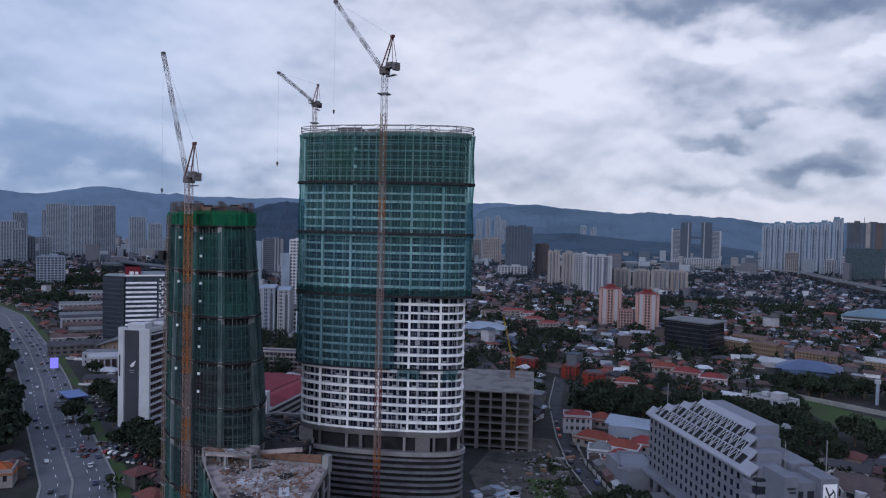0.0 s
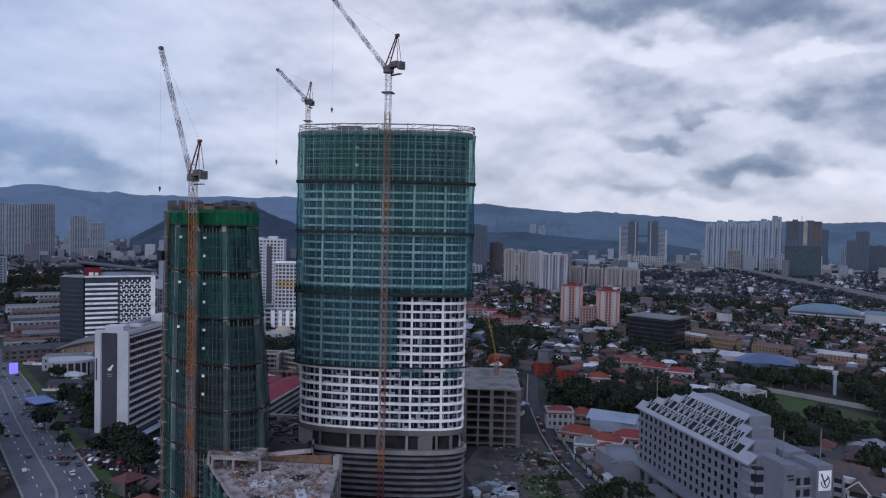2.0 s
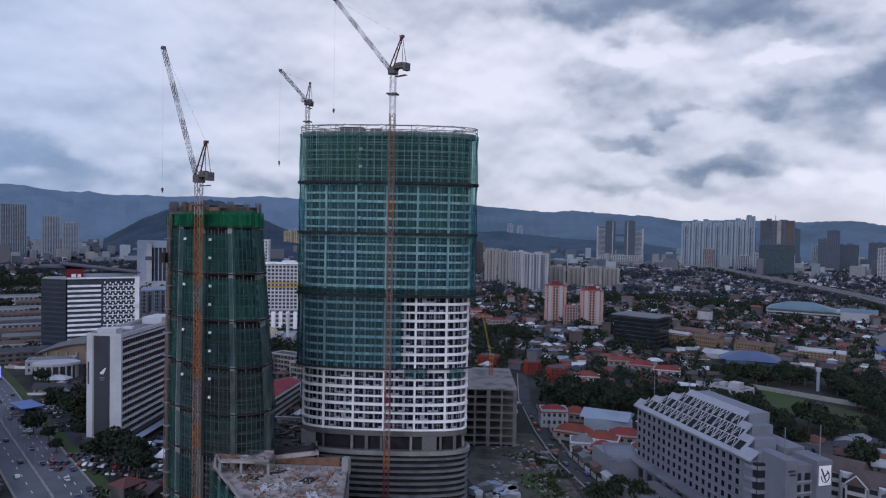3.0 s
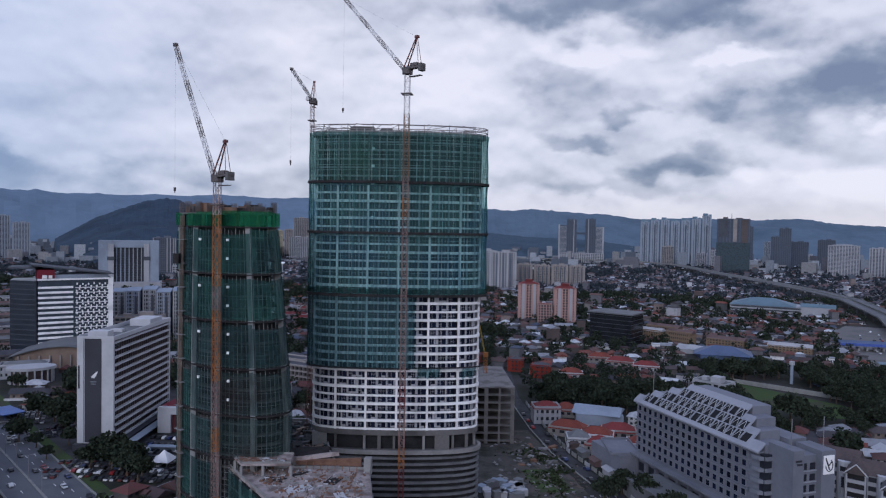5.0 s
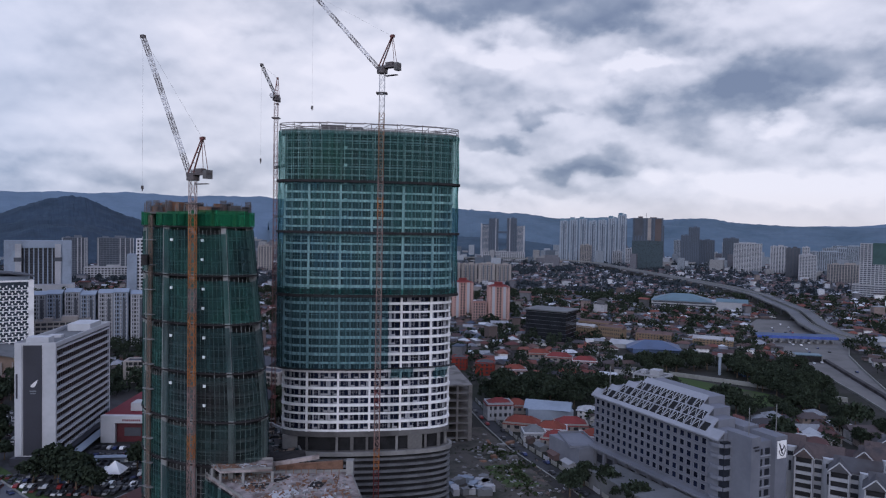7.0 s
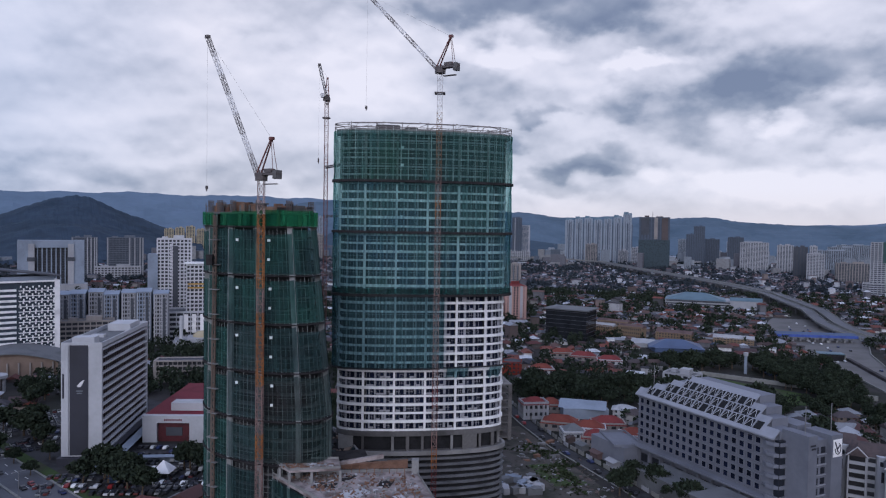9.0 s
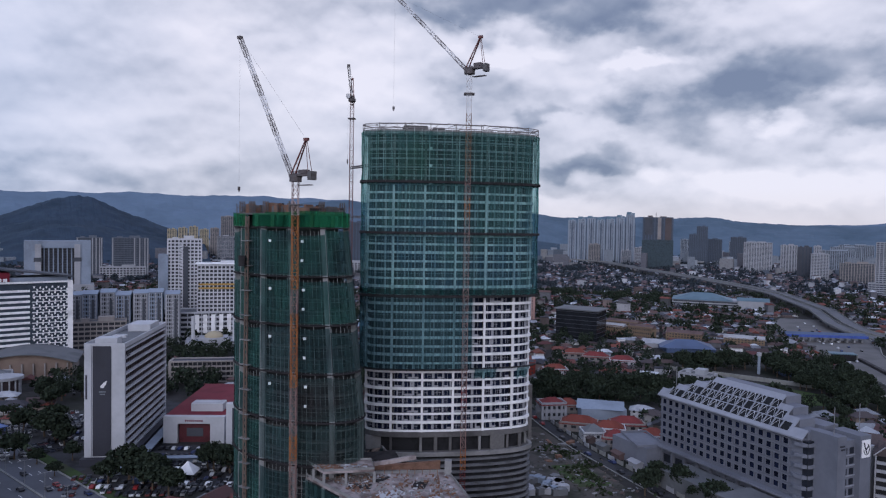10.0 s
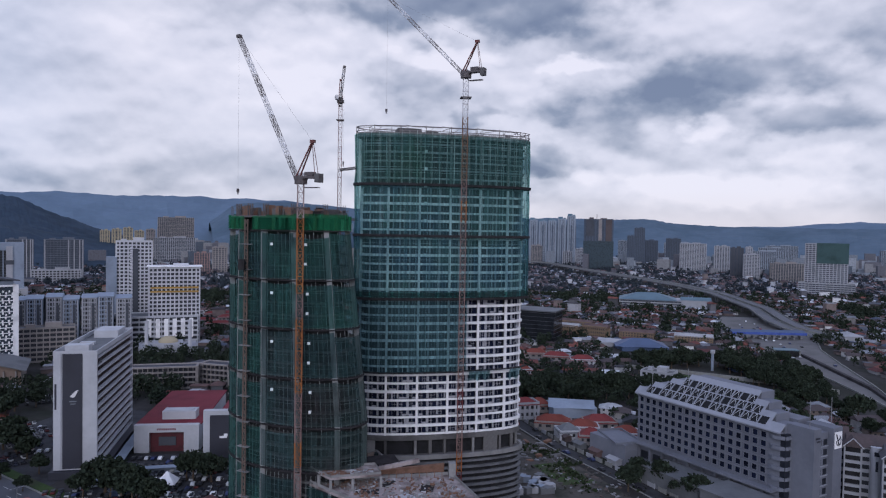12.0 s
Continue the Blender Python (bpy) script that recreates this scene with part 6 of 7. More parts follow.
solo("shed", Shape().box(115, 622, 0, 44, 30, 4).hip(115, 622, 4, 44, 30, 6, radians(-12), 2), M_ROOFB, "wide low shed with a blue sheet roof", "shed")
solo("shed", Shape().box(92, 640, 0, 22, 16, 4).gable(92, 640, 4, 22, 16, 3, radians(-30)), M_PALE, "small pale shed with metal roof", "shed")
tb = thing("school_block", "wide low white building with a teal roof", "building", local(270, 985, -20))
part("wall", Shape().box(0, 0, 0, 100, 50, 12).box(56, -20, 0, 40, 20, 14), M_PALE, tb)
part("roof", Shape().hip(-10, 0, 12, 80, 54, 9).gable(56, -20, 14, 40, 20, 4), M_TEALR, tb)
for r in range(3):
    part("window_band", Shape().box(0, -25.2, 2 + r * 3.6, 96, 0.4, 1.6), M_FARWIN, tb)
# toll plaza
tp = thing("toll_plaza", "long toll canopy with a blue fascia over booths", "toll gate", local(276, 688, -6))
part("canopy", Shape().gable(0, 0, 6.6, 76, 15, 2.6, over=0.3), M_ROOFB, tp)
part("fascia", Shape().box(0, -8.1, 5.0, 77, 0.5, 2.6), material("bright_blue_fascia", (0.05, 0.09, 0.32), 0.6), tp, "blue fascia")
for i in range(11):
    part("booth", Shape().box(-35 + i * 7, 0, 0, 1.6, 6, 2.8), M_PALE, tp)
    part("column", Shape().box(-35 + i * 7, 4, 0, 0.6, 0.6, 5.4), M_STEEL, tp)
ug = thing("underpass_portal", "dark road underpass portal with a pale roof", "portal", local(237, 586, -14))
# the shaded opening is a solid block in a dark colour
part("wall", Shape().box(0, 0, 0, 20, 9, 5.6), M_DARK, ug)
part("roof", Shape().box(0, 0, 5.62, 21, 11, 0.7), M_TEALR, ug, "pale green flat roof")
for px_ in (-10.6, 10.6):
    part("parapet", Shape().box(px_, 0, 0, 0.8, 12, 6.0), M_KERB, ug)
solo("warehouse", Shape().box(352, 668, 0, 20, 22, 7).hip(352, 668, 7, 20, 22, 4), M_PALE, "white warehouse with a rounded roof", "building")
solo("pavilion", Shape().box(160, 520, 0, 14, 12, 3).hip(160, 520, 3, 14, 12, 6), M_ROOFB, "small pavilion with a blue pyramid roof", "pavilion")
tm = thing("telecom_mast", "pale blue water tower column", "tower", pose(137, 520, 0))
part("shaft", Shape().prism([(1.1 * math.cos(i * 0.785), 1.1 * math.sin(i * 0.785)) for i in range(8)], 0, 14), M_BLUEG, tm)
part("head", Shape().prism([(1.9 * math.cos(i * 0.785), 1.9 * math.sin(i * 0.785)) for i in range(8)], 14.01, 16.5), M_PALE, tm)
wv = block("white villa block with balconies", 66, 452, -38, 22, 14, 13, 4, 5, M_PALE, pier_w=0.3)
house_row("white two-storey house with red roof", -42, 385, 10, 15, 11, 8, 2, 5, M_PALE, M_ROOFR, 3.5, True, name="house")
solo("shed", Shape().box(-12, 392, 0, 26, 20, 6).gable(-12, 392, 6, 26, 20, 3, radians(-14)), M_BLUEG, "pale grey-blue roofed warehouse", "shed")
# orange-roofed houses by the side street
for i, (x, y, w, m_) in enumerate(((-30, 362, 20, M_ROOFO), (-16, 352, 17, M_ROOFO), (-4, 362, 18, M_ROOFR), (-26, 345, 12, M_ROOFG), (-16, 336, 13, M_ROOFR), (4, 340, 14, M_ROOFO), (-30, 400, 14, M_ROOFO), (-22, 505, 18, M_ROOFO), (20, 560, 22, M_ROOFR), (38, 545, 20, M_ROOFR), (5, 575, 20, M_ROOFO))):
    house_row("low house with an orange-red tile roof", x, y, -15 + 6 * (i % 4), w, 11, 3.4, 1, 4, M_OFFW if i % 2 else M_BEIGE, m_, 4.2, True, name="house")

M_REDW = material("red_orange_paint", (0.21, 0.036, 0.024), 0.8, vary=0.25, scale=0.1, second=(0.15, 0.032, 0.026))
for x, y, w in ((-98, 538, 15), (-63, 524, 11), (-44, 505, 14)):
    rf_ = house_row("red-orange painted three-storey house with a dark roof", x, y, -8, w, 11, 8.4, 3, 4, M_REDW, M_SLATE, 2.4, True, name="house")
    part("blank_bay", Shape().box(-w * 0.3, -5.6, 0, w * 0.22, 0.5, 8.6), M_REDW, rf_)

M_TERRW = material("grimy_grey_wall", (0.125, 0.115, 0.118), 0.9, vary=0.3, scale=0.1)
for i, (x, y, w, h, m_) in enumerate(((-648, 668, 70, 8, M_ROOFG), (-604, 626, 62, 9, M_TERR), (-578, 590, 54, 8, M_ROOFG), (-548, 566, 58, 9, M_DARKROOF), (-520, 536, 50, 8, M_TERR), (-492, 512, 44, 8, M_ROOFG), (-480, 478, 40, 7, M_TERR), (-452, 452, 44, 7, M_DARKROOF), (-662, 738, 80, 9, M_TERR), (-730, 770, 66, 9, M_ROOFG), (-560, 668, 60, 10, M_TERR), (-610, 720, 50, 8, M_ROOFR))):
    house_row("long low terrace with a weathered pitched roof", x, y, 40 + (i * 7) % 5, w, 13, h, 2, round(w / 5), M_PALE if i % 3 == 0 else M_TERRW, m_, 3.8, name="terrace")
sheet("lawn", "rough grass verge beyond the carriageway", [(-800, 668), (-730, 640), (-700, 668), (-760, 730), (-830, 730)], 0.07, M_GRASS, "grass")
solo("shed", Shape().box(-172, 690, 0, 40, 26, 9).hip(-172, 690, 9, 42, 28, 6, 0.1, 2), M_BLUEG, "wide shed with a blue-grey sheet roof", "shed")
for i, (x, y, w) in enumerate(((-338, 840, 30), (-318, 810, 34), (-300, 780, 26), (-352, 800, 24), (-322, 752, 30), (-300, 728, 26), (-206, 880, 40), (-176, 868, 36), (-150, 850, 30), (-196, 840, 34), (-140, 800, 24), (-118, 770, 22))):
    house_row("low terrace with a maroon tile roof", x, y, 8 + 6 * (i % 3), w, 11, 6, 2, 6, M_OFFW if i % 4 == 0 else M_BEIGE, M_ROOFR if i % 3 else M_TERR, 3.4, True, name="terrace")

# ---- the unfinished podium in front ----
M_PINKC = material("dusty_formwork_deck", (0.33, 0.285, 0.28), 0.95, vary=0.4, scale=0.22, fine=1.5, second=(0.15, 0.12, 0.115))
M_TAN = material("tan_plywood", (0.19, 0.11, 0.08), 0.9, vary=0.35, scale=0.3, fine=1.5)
up = thing("unfinished_podium", "unfinished concrete podium with a rubble-strewn deck", "building")
DECK = [(-146, 198), (-126, 176.5), (-107, 158), (-90, 158), (-93.5, 176), (-101.5, 204)]
part("deck", Shape().prism(DECK, 30.2, 31.0), M_PINKC, up)
# dark solid filler for the shade below the deck
part("core", Shape().prism([(x * 0.985 - 1.75, y * 0.985 + 2.8) for x, y in DECK], 0, 30.1), M_DARK, up)
for a, b in zip(DECK, DECK[1:]):
    for q in (0.02, 0.34, 0.66, 0.98):
        x, y = a[0] + (b[0] - a[0]) * q, a[1] + (b[1] - a[1]) * q
        part("column", Shape().box(x, y, 0, 0.9, 0.9, 30.1), M_CONC, up)
for k in range(5):
    part("floor_slab", Shape().prism([(x, y) for x, y in DECK], 4 + k * 5.2, 4.5 + k * 5.2), M_CONC, up)
net = Shape()
for a, b in zip(DECK[:2], DECK[1:3]):
    for i in range(6):
        p0, p1 = [a[0] + (b[0] - a[0]) * q - 0.8 for q in (i / 6, (i + 1) / 6)], [a[1] + (b[1] - a[1]) * q - 0.8 for q in (i / 6, (i + 1) / 6)]
        net.poly(((p0[0], p1[0], 3), (p0[1], p1[1], 3), (p0[1], p1[1], 30.4), (p0[0], p1[0], 30.4)))
part("safety_net", net, M_NET_OLD, up)
part("edge_beam", Shape().loop(DECK, [(x * 0.995 - 0.6, y * 0.995 + 0.95) for x, y in DECK], 31.0, 31.9), M_CONC, up)
UP = [(-146, 199), (-139, 190.5), (-124, 193.5), (-126, 202)]
part("upper_slab", Shape().prism(UP, 34.4, 35.1), M_PINKC, up)
part("slab_kerb", Shape().loop(UP, [(x * 0.997 - 0.4, y * 0.997 + 0.6) for x, y in UP], 35.1, 35.8), M_CONC, up)
for x, y in (*UP, (-132.5, 192), (-143, 195)):
    part("column", Shape().box(x * 0.996 - 0.5, y * 0.996 + 0.8, 31, 0.8, 0.8, 3.4), M_CONC, up)
part("formwork_wall", Shape().hexa([(-125, 201.6, 32.0), (-104, 203.6, 32.0), (-104, 204.2, 32.0), (-125, 202.2, 32.0), (-125, 201.0, 33.4), (-104, 203.0, 34.8), (-104, 204.2, 34.8), (-125, 202.2, 33.4)]), M_TAN, up, "tan plywood formwork wall")
part("formwork_beam", Shape().beam((-130, 200.5, 33.2), (-112, 205.5, 35.2), 1.2), M_PINKC, up)
part("end_pier", Shape().box(-101.5, 202.5, 30, 2.2, 2.6, 5.4), M_CONC, up)
for i in range(9):
    part("prop", Shape().beam((-124 + i * 2.4, 201.0, 31), (-124 + i * 2.4, 201.2, 33.2), 0.2), M_RUST, up)
rnd = random.Random(21)
for mat, n_ in ((M_TAN, 200), (M_OFFW, 80), (M_RUST, 170), (M_CONC, 340)):
    deb = Shape()
    for i in range(n_):
        u, v = rnd.random(), rnd.random()
        x0, x1 = -143 + 38 * v, -102.5 + 9 * v
        x, y = x0 + (x1 - x0) * u, 199 - 38 * v + 3.0 * u
        deb.box(x, y, 31.02, rnd.uniform(0.2, 1.7), rnd.uniform(0.08, 0.5), rnd.uniform(0.06, 0.6), rnd.uniform(0, 3.1))
    for i in range(n_ // 3):
        q = rnd.random()
        deb.box(-142 + 15 * q + rnd.uniform(-1, 1), 197 - rnd.uniform(1, 4), 35.12, rnd.uniform(0.4, 2.2), rnd.uniform(0.15, 0.9), rnd.uniform(0.1, 0.6), rnd.uniform(0, 3.1))
    part("rubble", deb, mat, up, "scattered boards, bricks and rubble", kind="stuff")
# pale ones are tarpaulins; dark ones imitate shaded holes in the deck
for i, (x, y, w, d) in enumerate(((-128, 190, 7, 4), (-118, 184, 8, 5), (-110, 192, 6, 4), (-104, 180, 7, 3), (-112, 172, 9, 4), (-98, 168, 5, 6), (-122, 196, 6, 2.5))):
    part("tarpaulin", Shape().box(x, y, 31.04 + 0.02 * i, w, d, 0.12, i * 0.7), M_OFFW if i % 2 else M_LEDGE, up, "pale sheet lying on the deck" if i % 2 else "flat dark patch standing for a floor opening")
# dark sheeted roofs and link between the towers
lk = thing("podium_link", "curved concrete podium deck between the two towers", "building", pose(-140, 236, 0))
LINK = [(-26, -6), (-14, -16), (8, -20), (26, -22), (18, -6), (8, 20), (-4, 34), (-20, 32), (-28, 14)]
part("deck", Shape().prism(LINK, 24.6, 26.4), M_LEDGE, lk)
# shade under the link deck, as a dark solid filler
part("core", Shape().prism([(x * 0.95, y * 0.95) for x, y in LINK], 0, 24.6), M_DARK, lk)
part("edge_kerb", Shape().loop(LINK, [(x * 0.96, y * 0.96) for x, y in LINK], 26.4, 27.6), M_CONC, lk)
for k in range(5):
    part("podium_band", Shape().loop([(x * 1.01, y * 1.01) for x, y in LINK], [(x * 0.95, y * 0.95) for x, y in LINK], 2 + k * 4.6, 4 + k * 4.6), M_CONC, lk)
part("sheet_roof", Shape().hexa([(2, -24, 30.4), (22, -21, 31.2), (20, -15, 32.0), (2, -18, 31.2), (2, -24, 30.7), (22, -21, 31.5), (20, -15, 32.3), (2, -18, 31.5)]), M_LEDGE, lk, "dark sheeted scaffold roof")
for x, y in ((3, -23), (21, -20), (19, -15.5), (3, -18.5), (12, -22), (11, -17)):
    part("post", Shape().beam((x, y, 26), (x, y, 31), 0.25), M_CRDARK, lk)


clutter = Shape()
rnd = random.Random(31)
for i in range(260):
    a = rnd.uniform(0, 6.283)
    q = 0.9 * math.sqrt(rnd.random())
    k = int(a / 6.283 * len(LINK))
    e0, e1, f_ = Vector(LINK[k]), Vector(LINK[(k + 1) % len(LINK)]), rnd.random()
    c0 = e0.lerp(e1, f_) * q
    clutter.box(c0.x, c0.y, 26.42, rnd.uniform(0.4, 4.5), rnd.uniform(0.2, 1.4), rnd.uniform(0.1, 1.3), rnd.uniform(0, 3.1))
part("site_clutter", clutter, palette("dark_site_clutter", ((0.03, 0.03, 0.033), (0.07, 0.055, 0.05), (0.12, 0.12, 0.125), (0.05, 0.05, 0.052), (0.20, 0.15, 0.12), (0.04, 0.055, 0.06))), lk, "dark boards, sheets and scaffold parts lying about", kind="stuff")
for i in range(9):
    a, b = Vector(LINK[2]).lerp(Vector(LINK[4]), i / 9), Vector(LINK[2]).lerp(Vector(LINK[4]), (i + 0.8) / 9)
    part("tarpaulin", Shape().hexa([(a.x, a.y + 1, 26.5), (b.x, b.y + 1, 26.5), (b.x - 1, b.y + 4.6, 26.5), (a.x - 1, a.y + 4.6, 26.5), (a.x, a.y + 2.0, 27.9 + 0.4 * (i % 3)), (b.x, b.y + 2.0, 27.8 + 0.3 * (i % 2)), (b.x - 1, b.y + 3.4, 28.2), (a.x - 1, a.y + 3.4, 28.0)]), M_LEDGE, lk, "black plastic sheet over stacked material")


# ---- houses, trees, cars ----
rnd = random.Random(77)
BUILT = []
for o in list(scene.objects):
    if o.parent is None and o.type == "EMPTY":
        pts_ = [c.matrix_local @ Vector(k) for c in o.children if c.type == "MESH" for k in c.bound_box]
        if pts_:
            ex_ = [max(p.x for p in pts_), min(p.x for p in pts_), max(p.y for p in pts_), min(p.y for p in pts_)]
            if ex_[0] - ex_[1] < 200:
                mid = o.matrix_basis @ Vector(((ex_[0] + ex_[1]) / 2, (ex_[2] + ex_[3]) / 2, 0))
                ang = o.matrix_basis.to_euler().z
                BUILT.append((mid.x, mid.y, (ex_[0] - ex_[1]) / 2, (ex_[2] - ex_[3]) / 2, ang))
for x, y, w, d in ((115, 622, 26, 18), (92, 640, 13, 10), (-12, 392, 16, 13), (-9, 313, 14, 16), (3, 268, 18, 14), (16, 236, 18, 18), (237, 586, 14, 10), (352, 668, 15, 16), (-60, 300, 30, 60), (-215, 292, 45, 32), (-238, 500, 40, 20), (-130, 185, 45, 40), (110, 470, 26, 50), (-292, 350, 36, 46), (118, 578, 40, 26)):
    BUILT.append((x, y, w, d, 0.0))
LINES = [(MAIN, 17), (STREET, 7), (HIGHWAY, 27), ([v[:2] for v in VIA], 22)]


def free(x, y, r):
    """Whether a spot is clear of roads and buildings."""
    for bx, by, w, d, a in BUILT:
        dx, dy = x - bx, y - by
        if abs(dx) > w + d + r + 5 or abs(dy) > w + d + r + 5:
            continue
        c, s = math.cos(a), math.sin(a)
        if abs(dx * c + dy * s) < w + r and abs(-dx * s + dy * c) < d + r:
            return False
    for line, half in LINES:
        for a, b in zip(line, line[1:]):
            ax, ay, bx, by = a[0], a[1], b[0], b[1]
            lx, ly = bx - ax, by - ay
            t = max(0, min(1, ((x - ax) * lx + (y - ay) * ly) / (lx * lx + ly * ly)))
            if math.hypot(x - ax - t * lx, y - ay - t * ly) < half + r:
                return False
    return True


M_ROOFS = palette("mixed_house_roofs", ((0.062, 0.043, 0.046), (0.105, 0.046, 0.044), (0.055, 0.052, 0.060), (0.15, 0.158, 0.18), (0.075, 0.062, 0.066), (0.135, 0.054, 0.048), (0.040, 0.040, 0.050), (0.09, 0.097, 0.118), (0.46, 0.48, 0.52), (0.092, 0.040, 0.041), (0.17, 0.062, 0.050), (0.050, 0.042, 0.047), (0.085, 0.060, 0.058), (0.24, 0.25, 0.28), (0.12, 0.075, 0.070), (0.06, 0.075, 0.11)), 0.85)
M_ROOF_ONE = palette("house_roof_tiles", ((0.062, 0.045, 0.048), (0.115, 0.046, 0.044), (0.055, 0.052, 0.060), (0.20, 0.21, 0.235), (0.075, 0.062, 0.066), (0.15, 0.052, 0.044), (0.045, 0.046, 0.055), (0.09, 0.05, 0.05), (0.36, 0.37, 0.40)), 0.85, per="object")
M_WALLS = palette("mixed_house_walls", ((0.20, 0.19, 0.19), (0.66, 0.66, 0.68), (0.36, 0.36, 0.38), (0.11, 0.10, 0.10), (0.08, 0.08, 0.085), (0.21, 0.165, 0.155), (0.13, 0.13, 0.145), (0.10, 0.078, 0.076)), 0.9)
M_WALL_ONE = palette("house_wall_paint", ((0.17, 0.155, 0.15), (0.56, 0.56, 0.58), (0.10, 0.095, 0.095), (0.32, 0.31, 0.31), (0.12, 0.10, 0.09), (0.22, 0.18, 0.16)), 0.9, per="object")
M_LEAF = material("dark_tropical_leaves", (0.026, 0.035, 0.023), 0.95, vary=0.3, scale=0.1, fine=0.8, second=(0.015, 0.022, 0.016), per_island=0.4)
M_BARK = material("grey_brown_bark", (0.10, 0.075, 0.055), 0.95, vary=0.3)


def tuft(shape, c, size, r):
    """A bent pair of leaf blades round a point."""
    d = Vector((r.gauss(0, 1), r.gauss(0, 1), r.gauss(0, 0.7))).normalized()
    a = d.orthogonal().normalized() * size * 0.55
    b = d.cross(a).normalized() * size * 0.4
    c = Vector(c)
    i = len(shape.v)
    up_ = d * size * 0.25
    shape.v += [tuple(c - a - b), tuple(c + a * 0.2 - b * 1.1 + up_), tuple(c + a), tuple(c + a * 0.1 + b + up_), tuple(c - a * 0.9 + b * 0.7)]
    shape.f += [(i, i + 1, i + 3, i + 4), (i + 1, i + 2, i + 3)]
    shape.s += [0, 0]


def make_tree(seed, h, spread):
    r = random.Random(seed)
    t = thing("tree", "dark green broad-crowned tree", "tree", pose(0, 0, -500), "trees about the town")
    trunk = Shape()
    lobes = []
    top = Vector((r.uniform(-0.4, 0.4), r.uniform(-0.4, 0.4), h * 0.45))
    for k in range(3):
        a, b = top * (k / 3), top * ((k + 1) / 3)
        w0, w1 = 0.30 * (1 - k * 0.2) * h / 9, 0.30 * (1 - (k + 1) * 0.2) * h / 9
        trunk.hexa([(a.x - w0, a.y - w0, a.z), (a.x + w0, a.y - w0, a.z), (a.x + w0, a.y + w0, a.z), (a.x - w0, a.y + w0, a.z), (b.x - w1, b.y - w1, b.z), (b.x + w1, b.y - w1, b.z), (b.x + w1, b.y + w1, b.z), (b.x - w1, b.y + w1, b.z)])
    for i in range(7):
        an = i * 0.9 + r.uniform(-0.3, 0.3)
        q = r.uniform(0.35, 0.95)
        e = Vector((math.cos(an) * spread * q * 0.75, math.sin(an) * spread * q * 0.75, h * r.uniform(0.55, 0.86)))
        trunk.beam(top * r.uniform(0.75, 1.0), e, 0.16 * h / 9)
        lobes.append((e, spread * r.uniform(0.36, 0.58)))
    lobes.append((Vector((0, 0, h * 0.84)), spread * 0.5))
    crown = Shape()
    for c, rad in lobes:
        for i in range(95):
            d = Vector((r.gauss(0, 1), r.gauss(0, 1), r.gauss(0, 1))).normalized() * rad * r.uniform(0.5, 1.1)
            d.z *= 0.72
            tuft(crown, c + d, r.uniform(0.6, 1.3) * spread / 5, r)
    part("trunk", trunk, M_BARK, t)
    part("crown", crown, M_LEAF, t)
    return t


TREES = [make_tree(100 + i, *v) for i, v in enumerate(((9, 4.6), (12, 6.0), (14, 7.5), (8, 4.2), (11, 6.8)))]
used = [False] * 5


def plant(x, y, i, s, turn):
    m = pose(x, y, 0, 0, 0, turn)
    if not used[i]:
        used[i] = True
        TREES[i].matrix_basis = m @ Matrix.Scale(s, 4)
        return
    t = copy_thing(TREES[i], m)
    t.scale = (s, s, s)


def make_house(seed, w, d, h, roof, wall):
    """A small house: main roof over deep eaves, a lower porch roof, a lean-to behind, windows, a door and a front wall."""
    b = thing("house", "small town house with a pitched roof", "house", pose(0, 0, -500), "town houses")
    part("wall", Shape().box(0, 0, 0, w, d, h).box(w * 0.3, -d * 0.55, 0, w * 0.4, d * 0.3, h * 0.7), wall, b)
    rs = Shape()
    (rs.hip if seed % 2 else rs.gable)(0, 0, h + 0.02, w, d, 2.4 + 0.2 * (seed % 3), over=1.0)
    part("roof", rs, roof, b)
    part("porch_roof", Shape().gable(w * 0.3, -d * 0.6, h * 0.72, d * 0.55, w * 0.42, 1.4, radians(90), 0.5), roof, b)
    part("lean_to", Shape().box(-w * 0.15, d * 0.66, 0, w * 0.6, d * 0.3, 2.5).hexa([(-w * 0.5, d * 0.5, 2.7), (w * 0.2, d * 0.5, 2.7), (w * 0.2, d * 0.9, 2.3), (-w * 0.5, d * 0.9, 2.3), (-w * 0.5, d * 0.5, 2.85), (w * 0.2, d * 0.5, 2.85), (w * 0.2, d * 0.9, 2.45), (-w * 0.5, d * 0.9, 2.45)]), (M_ROOFG, M_TILEB, M_SLATE)[seed % 3], b)
    for lv in range(2 if h > 5 else 1):
        for i in range(2):
            part("window", Shape().box(-w * 0.34 + i * w * 0.3, -d / 2 - 0.03, 1.1 + lv * 2.7, 1.3, 0.12, 1.3), M_GLASS_J, b)
    part("door", Shape().box(w * 0.3, -d * 0.71, 0, 2.4, 0.12, 2.1), M_GLASS_J, b)
    part("garden_wall", Shape().box(0, -d * 1.05, 0, w * 1.25, 0.2, 1.5), wall, b)
    return b


HOUSES = [make_house(i, w, d, h, M_ROOF_ONE, M_WALL_ONE) for i, (w, d, h) in enumerate(((10, 8, 3.2), (12, 8, 5.4), (14, 7.5, 3.2), (9, 8, 5.6), (17, 8, 5.2), (11, 9, 3.6)))]
placed = [False] * 6


def settle(x, y, i, turn):
    m = pose(x, y, 0, 0, 0, turn)
    if placed[i]:
        copy_thing(HOUSES[i], m)
    else:
        placed[i] = True
        HOUSES[i].matrix_basis = m


